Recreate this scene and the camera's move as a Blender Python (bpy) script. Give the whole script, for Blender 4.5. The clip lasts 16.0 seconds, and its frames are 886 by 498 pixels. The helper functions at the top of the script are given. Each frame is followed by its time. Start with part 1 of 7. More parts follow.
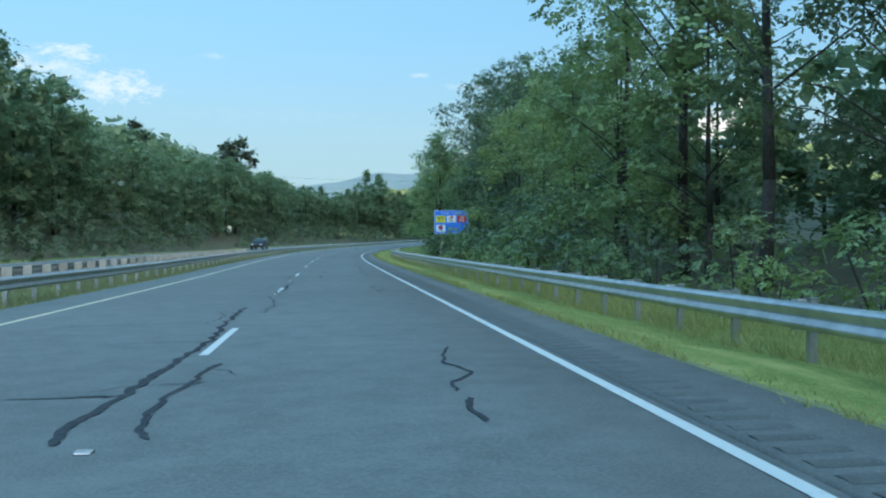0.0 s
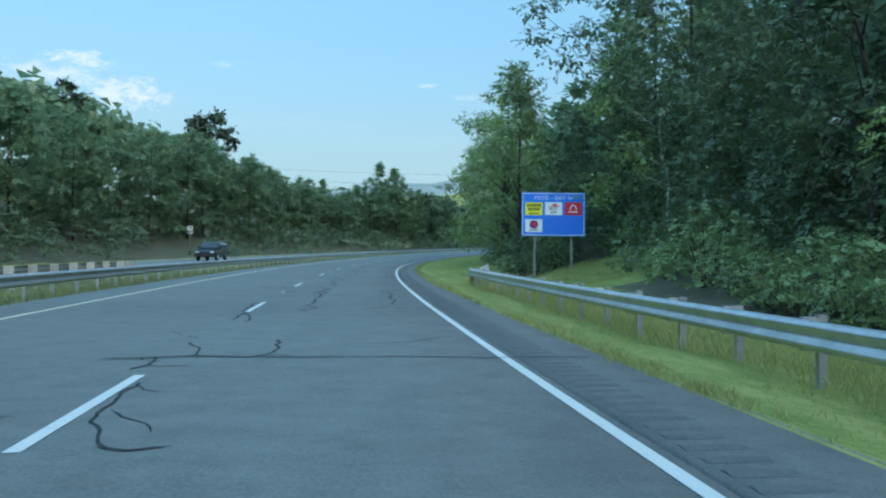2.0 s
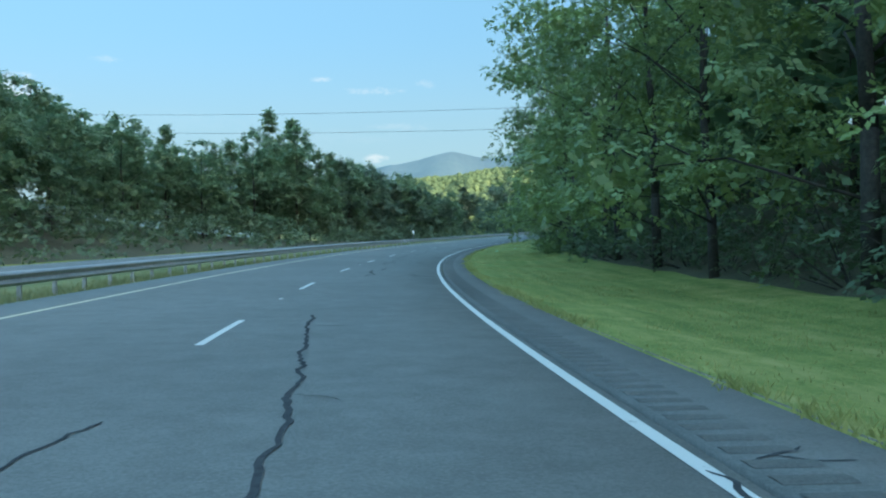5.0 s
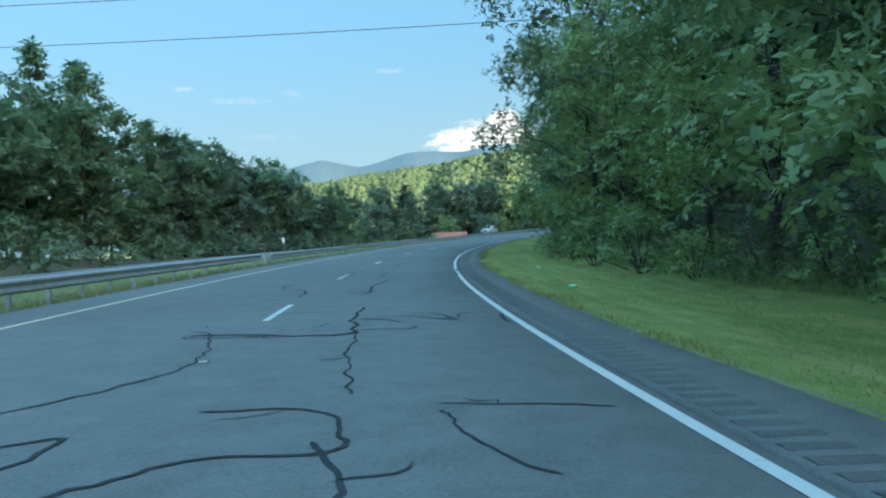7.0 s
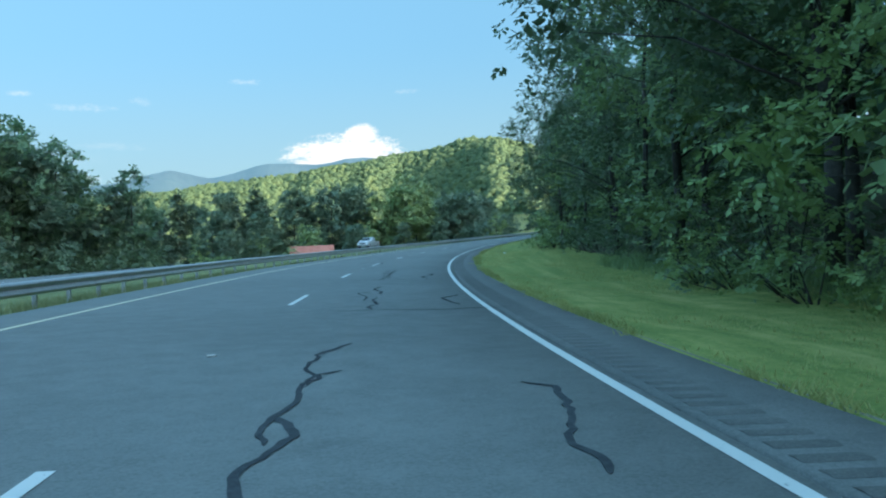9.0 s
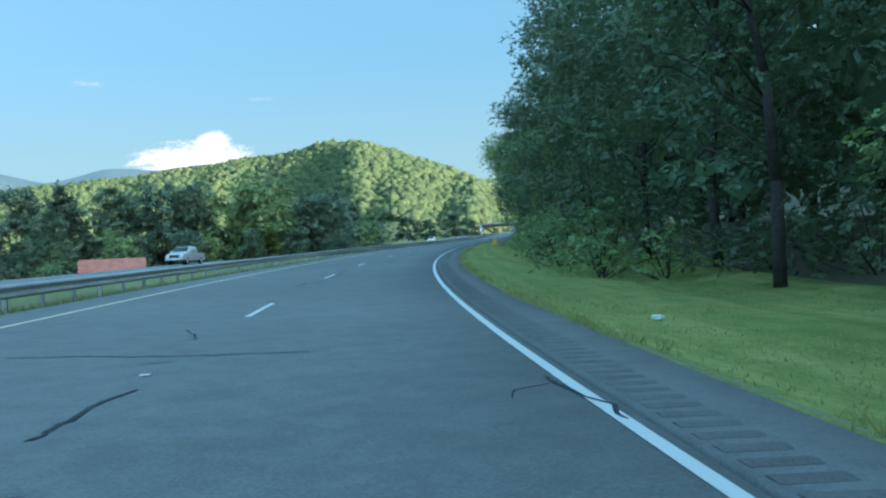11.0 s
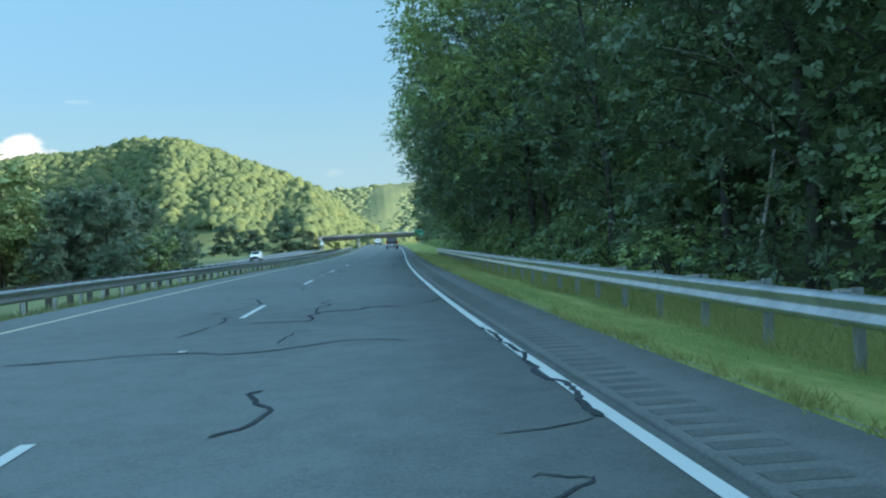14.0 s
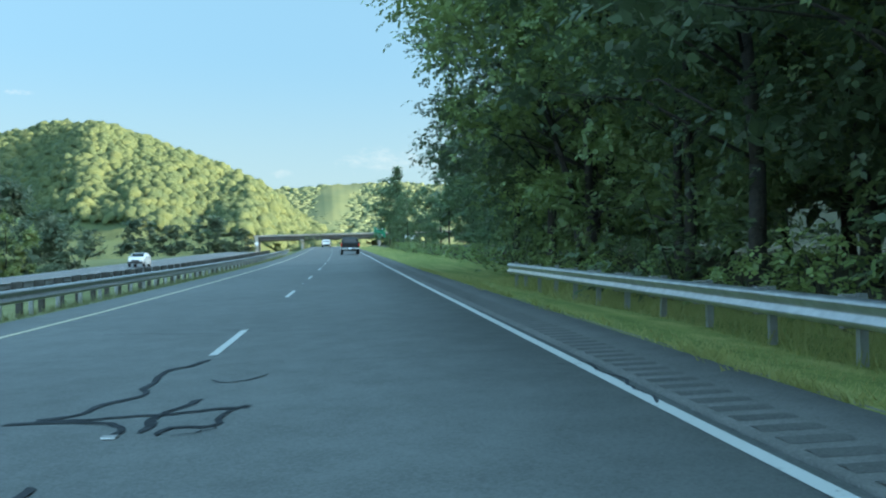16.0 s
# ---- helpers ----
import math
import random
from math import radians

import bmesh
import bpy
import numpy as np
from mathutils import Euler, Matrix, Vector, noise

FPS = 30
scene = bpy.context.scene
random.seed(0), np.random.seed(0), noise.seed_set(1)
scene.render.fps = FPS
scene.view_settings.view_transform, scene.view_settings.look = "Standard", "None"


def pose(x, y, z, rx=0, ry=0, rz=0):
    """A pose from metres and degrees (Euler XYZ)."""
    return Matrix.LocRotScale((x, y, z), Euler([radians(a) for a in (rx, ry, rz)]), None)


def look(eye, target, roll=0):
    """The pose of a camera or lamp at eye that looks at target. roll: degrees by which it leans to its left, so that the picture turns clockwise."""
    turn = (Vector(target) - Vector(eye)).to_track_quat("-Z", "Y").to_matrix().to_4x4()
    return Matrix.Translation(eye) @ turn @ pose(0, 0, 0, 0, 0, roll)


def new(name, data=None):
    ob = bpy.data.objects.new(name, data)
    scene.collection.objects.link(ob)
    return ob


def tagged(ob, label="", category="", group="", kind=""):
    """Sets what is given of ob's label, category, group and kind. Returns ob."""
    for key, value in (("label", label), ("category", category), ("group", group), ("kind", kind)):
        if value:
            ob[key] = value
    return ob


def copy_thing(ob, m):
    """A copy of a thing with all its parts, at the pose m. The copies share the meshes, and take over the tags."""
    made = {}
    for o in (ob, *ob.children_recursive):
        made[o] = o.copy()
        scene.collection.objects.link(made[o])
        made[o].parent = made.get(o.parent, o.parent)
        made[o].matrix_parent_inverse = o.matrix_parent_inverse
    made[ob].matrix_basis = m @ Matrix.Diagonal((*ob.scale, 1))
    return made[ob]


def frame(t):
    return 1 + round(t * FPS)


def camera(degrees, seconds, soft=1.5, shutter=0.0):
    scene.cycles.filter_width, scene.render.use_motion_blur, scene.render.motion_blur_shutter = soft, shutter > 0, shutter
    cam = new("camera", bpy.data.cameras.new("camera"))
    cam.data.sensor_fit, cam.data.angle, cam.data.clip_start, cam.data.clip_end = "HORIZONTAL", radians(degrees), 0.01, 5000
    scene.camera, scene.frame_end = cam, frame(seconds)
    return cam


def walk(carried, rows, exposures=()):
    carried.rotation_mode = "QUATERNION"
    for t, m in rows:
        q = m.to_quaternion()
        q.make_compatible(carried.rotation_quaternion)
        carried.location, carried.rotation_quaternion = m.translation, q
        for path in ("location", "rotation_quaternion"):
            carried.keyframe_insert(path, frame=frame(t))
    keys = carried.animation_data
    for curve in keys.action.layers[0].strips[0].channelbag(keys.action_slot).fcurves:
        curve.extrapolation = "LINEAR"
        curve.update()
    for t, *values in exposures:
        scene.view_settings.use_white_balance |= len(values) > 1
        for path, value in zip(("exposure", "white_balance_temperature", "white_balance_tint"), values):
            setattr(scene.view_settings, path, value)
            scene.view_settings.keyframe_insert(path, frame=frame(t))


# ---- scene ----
# camera: seconds, x, y, z, tilt, roll, yaw
cam = camera(54.635, 16.0, soft=2.1)
ROWS = [
    (0.0, -2.518, 25.581, 1.096, 89.82, 0.06, -5.67),
    (0.5, -2.872, 38.616, 1.096, 89.8, 0.57, -5.61),
    (1.0, -3.224, 51.665, 1.115, 89.89, 0.99, -5.75),
    (1.5, -3.436, 64.678, 1.158, 90.16, 0.94, -5.72),
    (2.0, -3.577, 77.637, 1.214, 90.51, -0.65, -5.28),
    (2.5, -3.684, 90.594, 1.272, 90.6, -1.04, -5.24),
    (3.0, -3.628, 103.663, 1.335, 90.38, -0.66, -5.82),
    (3.5, -3.377, 116.774, 1.4, 90.09, 0.99, -7.03),
    (4.0, -3.045, 129.89, 1.473, 89.85, 1.87, -8.64),
    (4.5, -2.455, 142.984, 1.551, 89.98, 0.98, -10.27),
    (4.7, -2.081, 148.252, 1.588, 89.99, 0.97, -10.94),
    (5.4, -0.145, 166.743, 1.757, 90.14, 1.44, -13.48),
    (6.1, 2.733, 185.127, 1.991, 90.29, 1.9, -16.43),
    (6.8, 6.638, 203.329, 2.289, 90.44, 2.36, -19.53),
    (7.0, 7.972, 208.483, 2.385, 90.35, 2.86, -20.46),
    (7.5, 11.567, 221.199, 2.648, 90.48, 2.67, -22.99),
    (8.0, 15.68, 233.652, 2.927, 90.71, 2.69, -25.32),
    (8.2, 17.472, 238.553, 3.043, 90.78, 2.84, -26.2),
    (8.9, 24.411, 255.397, 3.471, 90.87, 2.81, -29.53),
    (9.6, 32.26, 271.832, 3.936, 90.96, 2.78, -32.86),
    (10.5, 43.679, 292.27, 4.591, 91.07, 2.74, -37.27),
    (11.0, 50.671, 303.149, 4.97, 91.15, 2.78, -39.59),
    (11.5, 57.995, 313.731, 5.374, 91.23, 3.03, -41.6),
    (12.0, 65.638, 323.986, 5.798, 91.29, 3.0, -43.87),
    (12.5, 73.551, 333.843, 6.24, 91.42, 2.74, -45.96),
    (13.0, 81.759, 343.309, 6.699, 91.58, 2.56, -47.69),
    (13.5, 90.242, 352.669, 7.185, 91.69, 2.18, -49.48),
    (14.0, 99.158, 361.951, 7.697, 91.72, 2.2, -50.87),
    (14.5, 108.346, 371.178, 8.208, 91.79, 2.17, -52.07),
    (15.0, 117.76, 380.331, 8.714, 91.87, 1.45, -53.03),
    (15.5, 127.386, 389.425, 9.215, 91.96, 1.18, -53.8),
    (16.0, 137.207, 398.457, 9.712, 91.96, 0.75, -54.48),
]
walk(cam, [(r[0], pose(*r[1:])) for r in ROWS], exposures=((0.0, 2.4, 6500, 10), (4.5, 2.38, 6500, 9), (8.0, 2.4, 6350, 8), (12.3, 2.4, 6250, 7), (14.0, 2.42, 6700, 10), (14.8, 2.46, 6850, 11), (16.0, 2.62, 7100, 12)))

# ---- light ----
SUN_YAW, SUN_EL = -152.0, 14.0   # where the evening sun stands: behind and to the right, low
sun_way = Vector((-math.sin(radians(SUN_YAW)) * math.cos(radians(SUN_EL)), math.cos(radians(SUN_YAW)) * math.cos(radians(SUN_EL)), math.sin(radians(SUN_EL))))
sun_data = bpy.data.lights.new("sun", "SUN")
sun_data.energy, sun_data.angle, sun_data.color = 3.3, radians(0.5), (1.0, 0.92, 0.76)
sun_lamp = new("sun", sun_data)
sun_lamp.matrix_world = look(sun_way * 50, (0, 0, 0))


class Nodes:
    """Short hand for building a node tree."""

    def __init__(self, tree):
        self.tree = tree
        tree.nodes.clear()

    def add(self, kind, inputs=None, operation="", data_type="", interpolation=""):
        n = self.tree.nodes.new(kind)
        if operation:
            n.operation = operation
        if data_type:
            n.data_type = data_type
        if interpolation:
            n.interpolation_type = interpolation
        for k, v in (inputs or {}).items():
            if isinstance(v, bpy.types.NodeSocket):
                self.tree.links.new(v, n.inputs[k])
            else:
                n.inputs[k].default_value = v
        return n

    def math(self, op, a, b=0.0, c=0.0):
        return self.add("ShaderNodeMath", {0: a, 1: b, 2: c}, operation=op).outputs[0]

    def mix(self, fac, a, b):
        n = self.add("ShaderNodeMix", {0: fac}, data_type="RGBA")
        for socket, v in ((n.inputs[6], a), (n.inputs[7], b)):
            if isinstance(v, bpy.types.NodeSocket):
                self.tree.links.new(v, socket)
            else:
                socket.default_value = v
        return n.outputs[2]

    def noise(self, scale, detail=4.0, vec=None, rough=0.55):
        n = self.add("ShaderNodeTexNoise", {"Scale": scale, "Detail": detail, "Roughness": rough})
        if vec is not None:
            self.tree.links.new(vec, n.inputs["Vector"])
        return n.outputs[0]

    def ramp(self, fac, lo, hi):
        return self.add("ShaderNodeMapRange", {0: fac, 1: lo, 2: hi}, interpolation="SMOOTHSTEP").outputs[0]


world = bpy.data.worlds.new("evening_sky")
scene.world = world
world.use_nodes = True
W = Nodes(world.node_tree)
sky = W.add("ShaderNodeTexSky")
sky.sky_type, sky.sun_disc = "NISHITA", False
sky.sun_elevation, sky.sun_rotation = radians(SUN_EL), radians(-SUN_YAW)
sky.altitude, sky.air_density, sky.dust_density, sky.ozone_density = 0.0, 1.0, 6.0, 2.6
way = W.add("ShaderNodeTexCoord").outputs["Generated"]
xyz = W.add("ShaderNodeSeparateXYZ", {0: way})
azim = W.math("MULTIPLY", W.math("ARCTAN2", W.math("MULTIPLY", xyz.outputs[0], -1.0), xyz.outputs[1]), 180 / math.pi)
elev = W.math("MULTIPLY", W.math("ARCSINE", xyz.outputs[2]), 180 / math.pi)
chart = W.add("ShaderNodeCombineXYZ", {0: azim, 1: W.math("MULTIPLY", elev, 2.2)}).outputs[0]
puff = W.noise(0.9, 8.0, chart, 0.65)
fine = W.noise(4.0, 5.0, chart, 0.65)
lumps = W.math("ADD", W.math("MULTIPLY", W.math("SUBTRACT", puff, 0.5), 2.8), W.math("MULTIPLY", W.math("SUBTRACT", fine, 0.5), 1.3))
cloud = None
# clouds: yaw, height, half width, half height in degrees, raggedness, density
for a, e, wa, we, rag, den in ((-23.8, 7.5, 4.2, 1.3, 0.8, 1.0), (-25.0, 8.7, 1.3, 0.8, 0.55, 1.0), (-37.1, 6.4, 1.8, 0.45, 1.6, 0.45), (-50.8, 7.9, 3.5, 0.9, 1.6, 0.2),
                               (17.9, 11.8, 2.4, 0.55, 1.5, 0.5), (15.2, 9.9, 3.2, 1.2, 1.6, 0.5), (19.2, 10.7, 4.0, 0.9, 1.6, 0.4), (9.2, 12.1, 1.1, 0.25, 1.6, 0.25),
                               (-4.1, 11.25, 0.8, 0.2, 1.1, 0.36), (-7.5, 10.5, 2.2, 0.28, 1.5, 0.28), (-10.9, 10.95, 0.9, 0.35, 1.6, 0.22), (-9.5, 8.2, 3.2, 0.3, 1.7, 0.12),
                               (-7.6, 6.1, 1.0, 0.35, 1.5, 0.45), (-17.6, 12.2, 1.2, 0.22, 1.6, 0.3), (-28.2, 11.4, 1.0, 0.2, 1.6, 0.3), (-44.0, 7.0, 0.9, 0.3, 1.8, 0.16), (5.0, 8.5, 9.0, 0.8, 1.2, 0.05), (-3.0, 7.5, 8.0, 0.7, 1.2, 0.06)):
    da = W.math("DIVIDE", W.math("SUBTRACT", azim, a), wa)
    de = W.math("DIVIDE", W.math("SUBTRACT", elev, e), we)
    far = W.math("ADD", W.math("MULTIPLY", da, da), W.math("MULTIPLY", de, de))
    body = W.math("ADD", W.math("SUBTRACT", 1.0, far), W.math("MULTIPLY", lumps, rag))
    one = W.math("MULTIPLY", W.ramp(body, 0.0, 0.7 + 1.6 * (1 - den)), den)
    cloud = one if cloud is None else W.math("MAXIMUM", cloud, one)
haze = W.math("MULTIPLY", W.ramp(elev, 15.0, 2.0), 0.75)
clear = W.mix(0.72, sky.outputs[0], (0.39, 1.04, 1.52, 1.0))      # an even blue evening air over the model sky
clear = W.mix(haze, clear, (1.02, 1.47, 1.60, 1.0))
tone = W.mix(cloud, clear, (2.2, 2.2, 2.15, 1.0))
# added boost: the sky is made brighter overhead and towards the sun as fill
away = Vector((math.sin(radians(25)) * math.cos(radians(25)), math.cos(radians(25)) * math.cos(radians(25)), -math.sin(radians(25))))
turned = W.math("MULTIPLY", W.math("ARCCOSINE", W.add("ShaderNodeVectorMath", {0: way, 1: away}, operation="DOT_PRODUCT").outputs["Value"]), 180 / math.pi)
gain = W.math("ADD", W.math("MULTIPLY", W.ramp(turned, 62.0, 125.0), 2.0), 1.0)
back = W.add("ShaderNodeBackground", {"Color": tone, "Strength": W.math("MULTIPLY", gain, 0.10)})
W.add("ShaderNodeOutputWorld", {"Surface": back.outputs[0]})

# ---- materials ----
def material(name, rough=0.8, metal=0.0, spec=0.4):
    m = bpy.data.materials.new(name)
    m.use_nodes = True
    n = Nodes(m.node_tree)
    b = n.add("ShaderNodeBsdfPrincipled", {"Roughness": rough, "Metallic": metal, "Specular IOR Level": spec})
    n.add("ShaderNodeOutputMaterial", {"Surface": b.outputs[0]})
    return m, n, b


def bump(n, b, height, strength, distance):
    node = n.add("ShaderNodeBump", {"Height": height, "Strength": strength, "Distance": distance})
    n.tree.links.new(node.outputs[0], b.inputs["Normal"])


def speckled(name, dark, light, scale, rough=0.8, metal=0.0, coarse=0.4, relief=0.3, depth=0.01, spec=0.4, lo=0.3, hi=0.7):
    """Two scales of colour variation and a fine relief, in world metres."""
    m, n, b = material(name, rough, metal, spec)
    at = n.add("ShaderNodeNewGeometry").outputs["Position"]
    small, large = n.noise(scale, 5.0, at, 0.65), n.noise(coarse, 4.0, at)
    both = n.math("ADD", n.math("MULTIPLY", small, 0.6), n.math("MULTIPLY", large, 0.4))
    n.tree.links.new(n.mix(n.ramp(both, lo, hi), (*dark, 1), (*light, 1)), b.inputs["Base Color"])
    bump(n, b, small, relief, depth)
    return m


def plain(name, colour, rough=0.5, metal=0.0, spec=0.4, scale=6.0, change=0.18):
    lo = tuple(c * (1 - change) for c in colour)
    hi = tuple(min(1.0, c * (1 + change)) for c in colour)
    return speckled(name, lo, hi, scale, rough, metal, relief=0.08, depth=0.004, spec=spec)


def foliage(name, dark, light, yellow, shine=0.45, through_light=0.45, grain=0.40, patch_scale=0.35, relief=0.0):
    """Leaves: every leaf and every plant a little different, partly letting light through."""
    m = bpy.data.materials.new(name)
    m.use_nodes = True
    n = Nodes(m.node_tree)
    geo = n.add("ShaderNodeNewGeometry")
    leaf = geo.outputs["Random Per Island"]
    plant = n.add("ShaderNodeObjectInfo").outputs["Random"]
    patch = n.noise(patch_scale, 3.0, geo.outputs["Position"])
    c = n.mix(n.math("ADD", n.math("MULTIPLY", leaf, grain), n.math("MULTIPLY", n.ramp(patch, 0.35, 0.65), 1.0 - grain)), (*dark, 1), (*light, 1))
    c = n.mix(n.math("MULTIPLY", plant, 0.45), c, (*yellow, 1))
    b = n.add("ShaderNodeBsdfPrincipled", {"Base Color": c, "Roughness": shine, "Specular IOR Level": 0.4})
    tr = n.add("ShaderNodeBsdfTranslucent", {"Color": n.mix(0.5, c, (*yellow, 1))})
    if relief:                                  # boughs on crowns that stand far off
        bump(n, b, n.noise(0.8, 4.0, geo.outputs["Position"], 0.65), 1.0, relief)
    s = n.add("ShaderNodeMixShader", {0: through_light, 1: b.outputs[0], 2: tr.outputs[0]})
    n.add("ShaderNodeOutputMaterial", {"Surface": s.outputs[0]})
    return m


def asphalt(name, dark, light, seed):
    m, n, b = material(name, 0.82, 0.0, 0.35)
    at = n.add("ShaderNodeNewGeometry").outputs["Position"]
    shift = n.add("ShaderNodeVectorMath", {0: at, 1: (seed * 13.0, seed * 7.0, 0)}).outputs[0]
    grit, blot, wide = n.noise(38.0, 4.0, shift, 0.8), n.noise(2.2, 6.0, shift, 0.7), n.noise(0.12, 3.0, shift)
    f = n.math("ADD", n.math("MULTIPLY", grit, 0.5), n.math("ADD", n.math("MULTIPLY", blot, 0.3), n.math("MULTIPLY", wide, 0.2)))
    c = n.mix(n.ramp(f, 0.38, 0.62), (*dark, 1), (*light, 1))
    stone = n.add("ShaderNodeTexVoronoi", {"Vector": shift, "Scale": 26.0}).outputs["Distance"]
    c = n.mix(n.math("MULTIPLY", n.ramp(stone, 0.16, 0.05), 0.35), c, (0.32, 0.32, 0.30, 1))
    n.tree.links.new(c, b.inputs["Base Color"])
    bump(n, b, grit, 0.35, 0.006)
    return m


def worn_paint(name, colour, under):
    m, n, b = material(name, 0.6, 0.0, 0.4)
    at = n.add("ShaderNodeNewGeometry").outputs["Position"]
    wear, dirt = n.noise(9.0, 6.0, at, 0.75), n.noise(0.7, 4.0, at)
    c = n.mix(n.math("MULTIPLY", dirt, 0.35), (*colour, 1), tuple(v * 0.6 for v in colour) + (1,))
    c = n.mix(n.math("MULTIPLY", n.ramp(wear, 0.60, 0.72), 0.8), c, (*under, 1))
    n.tree.links.new(c, b.inputs["Base Color"])
    return m


def mown_grass(name):
    """Short turf with the lanes that the mower leaves along the road, and straw-coloured patches."""
    m, n, b = material(name, 0.9, 0.0, 0.2)
    at = n.add("ShaderNodeNewGeometry").outputs["Position"]
    road = n.add("ShaderNodeAttribute")
    road.attribute_name = "along"
    drawn = n.add("ShaderNodeVectorMath", {0: road.outputs["Vector"], 1: (0.07, 1.7, 0.0)}, operation="MULTIPLY").outputs[0]
    fine, mid, lane = n.noise(15.0, 5.0, at, 0.7), n.noise(1.4, 5.0, at, 0.65), n.noise(1.0, 4.0, drawn, 0.6)
    f = n.math("ADD", n.math("MULTIPLY", fine, 0.42), n.math("ADD", n.math("MULTIPLY", mid, 0.28), n.math("MULTIPLY", lane, 0.30)))
    c = n.mix(n.ramp(f, 0.38, 0.62), (0.122, 0.165, 0.040, 1), (0.285, 0.295, 0.084, 1))
    straw = n.math("MULTIPLY", n.math("MULTIPLY", n.ramp(lane, 0.45, 0.70), n.ramp(mid, 0.40, 0.65)), 0.8)
    c = n.mix(straw, c, (0.380, 0.325, 0.130, 1))
    n.tree.links.new(c, b.inputs["Base Color"])
    bump(n, b, fine, 0.9, 0.04)
    return m


M = {}
M["asphalt"] = asphalt("asphalt_grey", (0.094, 0.101, 0.097), (0.166, 0.176, 0.170), 1)
M["asphalt_shoulder"] = asphalt("asphalt_shoulder", (0.086, 0.088, 0.084), (0.154, 0.153, 0.146), 2)
M["asphalt_rumble"] = asphalt("asphalt_rumble", (0.064, 0.066, 0.063), (0.122, 0.121, 0.115), 4)
M["asphalt_far"] = asphalt("asphalt_far", (0.115, 0.118, 0.118), (0.19, 0.195, 0.195), 3)
M["tar"] = speckled("crack_sealant", (0.032, 0.036, 0.040), (0.066, 0.072, 0.078), 14.0, 0.95, relief=0.2, spec=0.05)
M["white_line"] = worn_paint("white_road_paint", (0.57, 0.57, 0.55), (0.13, 0.13, 0.13))
M["yellow_line"] = worn_paint("yellow_road_paint", (0.62, 0.54, 0.38), (0.13, 0.13, 0.13))
M["grass_ground"] = mown_grass("mown_grass_soil")
M["forest_floor"] = speckled("forest_floor", (0.045, 0.046, 0.024), (0.100, 0.088, 0.050), 5.0, 0.95, relief=0.8, depth=0.05)
M["meadow"] = speckled("meadow", (0.075, 0.100, 0.030), (0.190, 0.200, 0.085), 1.6, 0.95, coarse=0.05, relief=0.8, depth=0.1)
M["gravel"] = speckled("gravel_edge", (0.10, 0.09, 0.07), (0.25, 0.23, 0.19), 30.0, 0.95, relief=0.8, depth=0.02)
M["blade"] = foliage("grass_blades", (0.235, 0.270, 0.075), (0.370, 0.365, 0.125), (0.440, 0.395, 0.180), 0.6, 0.5, 0.35)
M["blade_dry"] = foliage("rough_median_grass", (0.125, 0.160, 0.062), (0.225, 0.240, 0.110), (0.280, 0.260, 0.140), 0.6, 0.4)
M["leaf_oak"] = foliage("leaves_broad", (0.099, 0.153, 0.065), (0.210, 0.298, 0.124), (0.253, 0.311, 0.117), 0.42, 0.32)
# darker copy of leaf_oak: shade under the boughs painted into the leaves
M["leaf_dark_shade"] = foliage("leaves_dark_shade", (0.055, 0.088, 0.047), (0.111, 0.164, 0.084), (0.130, 0.172, 0.083), 0.42, 0.32)
M["leaf_light"] = foliage("leaves_light", (0.124, 0.189, 0.069), (0.253, 0.348, 0.127), (0.297, 0.354, 0.120), 0.42, 0.32)
# bluer leaves: haze before the left wood painted into the colour
M["leaf_slope_haze"] = foliage("leaves_slope_haze", (0.086, 0.148, 0.088), (0.158, 0.245, 0.134), (0.178, 0.254, 0.120), 0.45, 0.5, 0.25)
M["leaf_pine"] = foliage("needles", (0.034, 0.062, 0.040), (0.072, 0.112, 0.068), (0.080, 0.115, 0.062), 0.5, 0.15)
# bluish leaves: shade and haze on the valley trees painted in
M["leaf_valley_haze"] = foliage("leaves_valley_haze", (0.066, 0.112, 0.082), (0.128, 0.188, 0.126), (0.140, 0.194, 0.114), 0.6, 0.4, 0.2, 0.2)
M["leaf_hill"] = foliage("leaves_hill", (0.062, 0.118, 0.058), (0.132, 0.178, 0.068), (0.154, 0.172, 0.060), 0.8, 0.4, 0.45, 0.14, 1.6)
# paler than leaf_hill: haze on the far hill painted into the leaves
M["leaf_far_haze"] = foliage("leaves_far_hill_haze", (0.098, 0.150, 0.080), (0.150, 0.190, 0.090), (0.160, 0.185, 0.085), 0.8, 0.4, 0.3, 0.02)
M["bark"] = speckled("bark", (0.018, 0.015, 0.012), (0.064, 0.054, 0.044), 9.0, 0.95, relief=0.9, depth=0.03)
M["bare_wood"] = speckled("dead_wood", (0.22, 0.20, 0.17), (0.38, 0.35, 0.31), 9.0, 0.9)
M["galvanised"] = speckled("galvanised_steel", (0.38, 0.39, 0.40), (0.58, 0.59, 0.60), 4.0, 0.36, 0.85, coarse=0.5, relief=0.1, depth=0.003)
M["steel_old"] = speckled("weathered_steel", (0.28, 0.29, 0.30), (0.40, 0.41, 0.42), 4.0, 0.42, 0.6, coarse=0.6, relief=0.15, depth=0.003)
M["post_steel"] = speckled("post_steel", (0.26, 0.255, 0.25), (0.46, 0.45, 0.44), 8.0, 0.65, 0.5)
M["post_wood"] = speckled("grey_timber", (0.13, 0.115, 0.10), (0.30, 0.27, 0.24), 7.0, 0.9, relief=0.5)
M["post_dark"] = speckled("tarred_timber", (0.040, 0.038, 0.034), (0.095, 0.088, 0.078), 7.0, 0.9, relief=0.5)
M["sign_blue"] = plain("sign_blue", (0.020, 0.190, 0.78), 0.4, change=0.08)
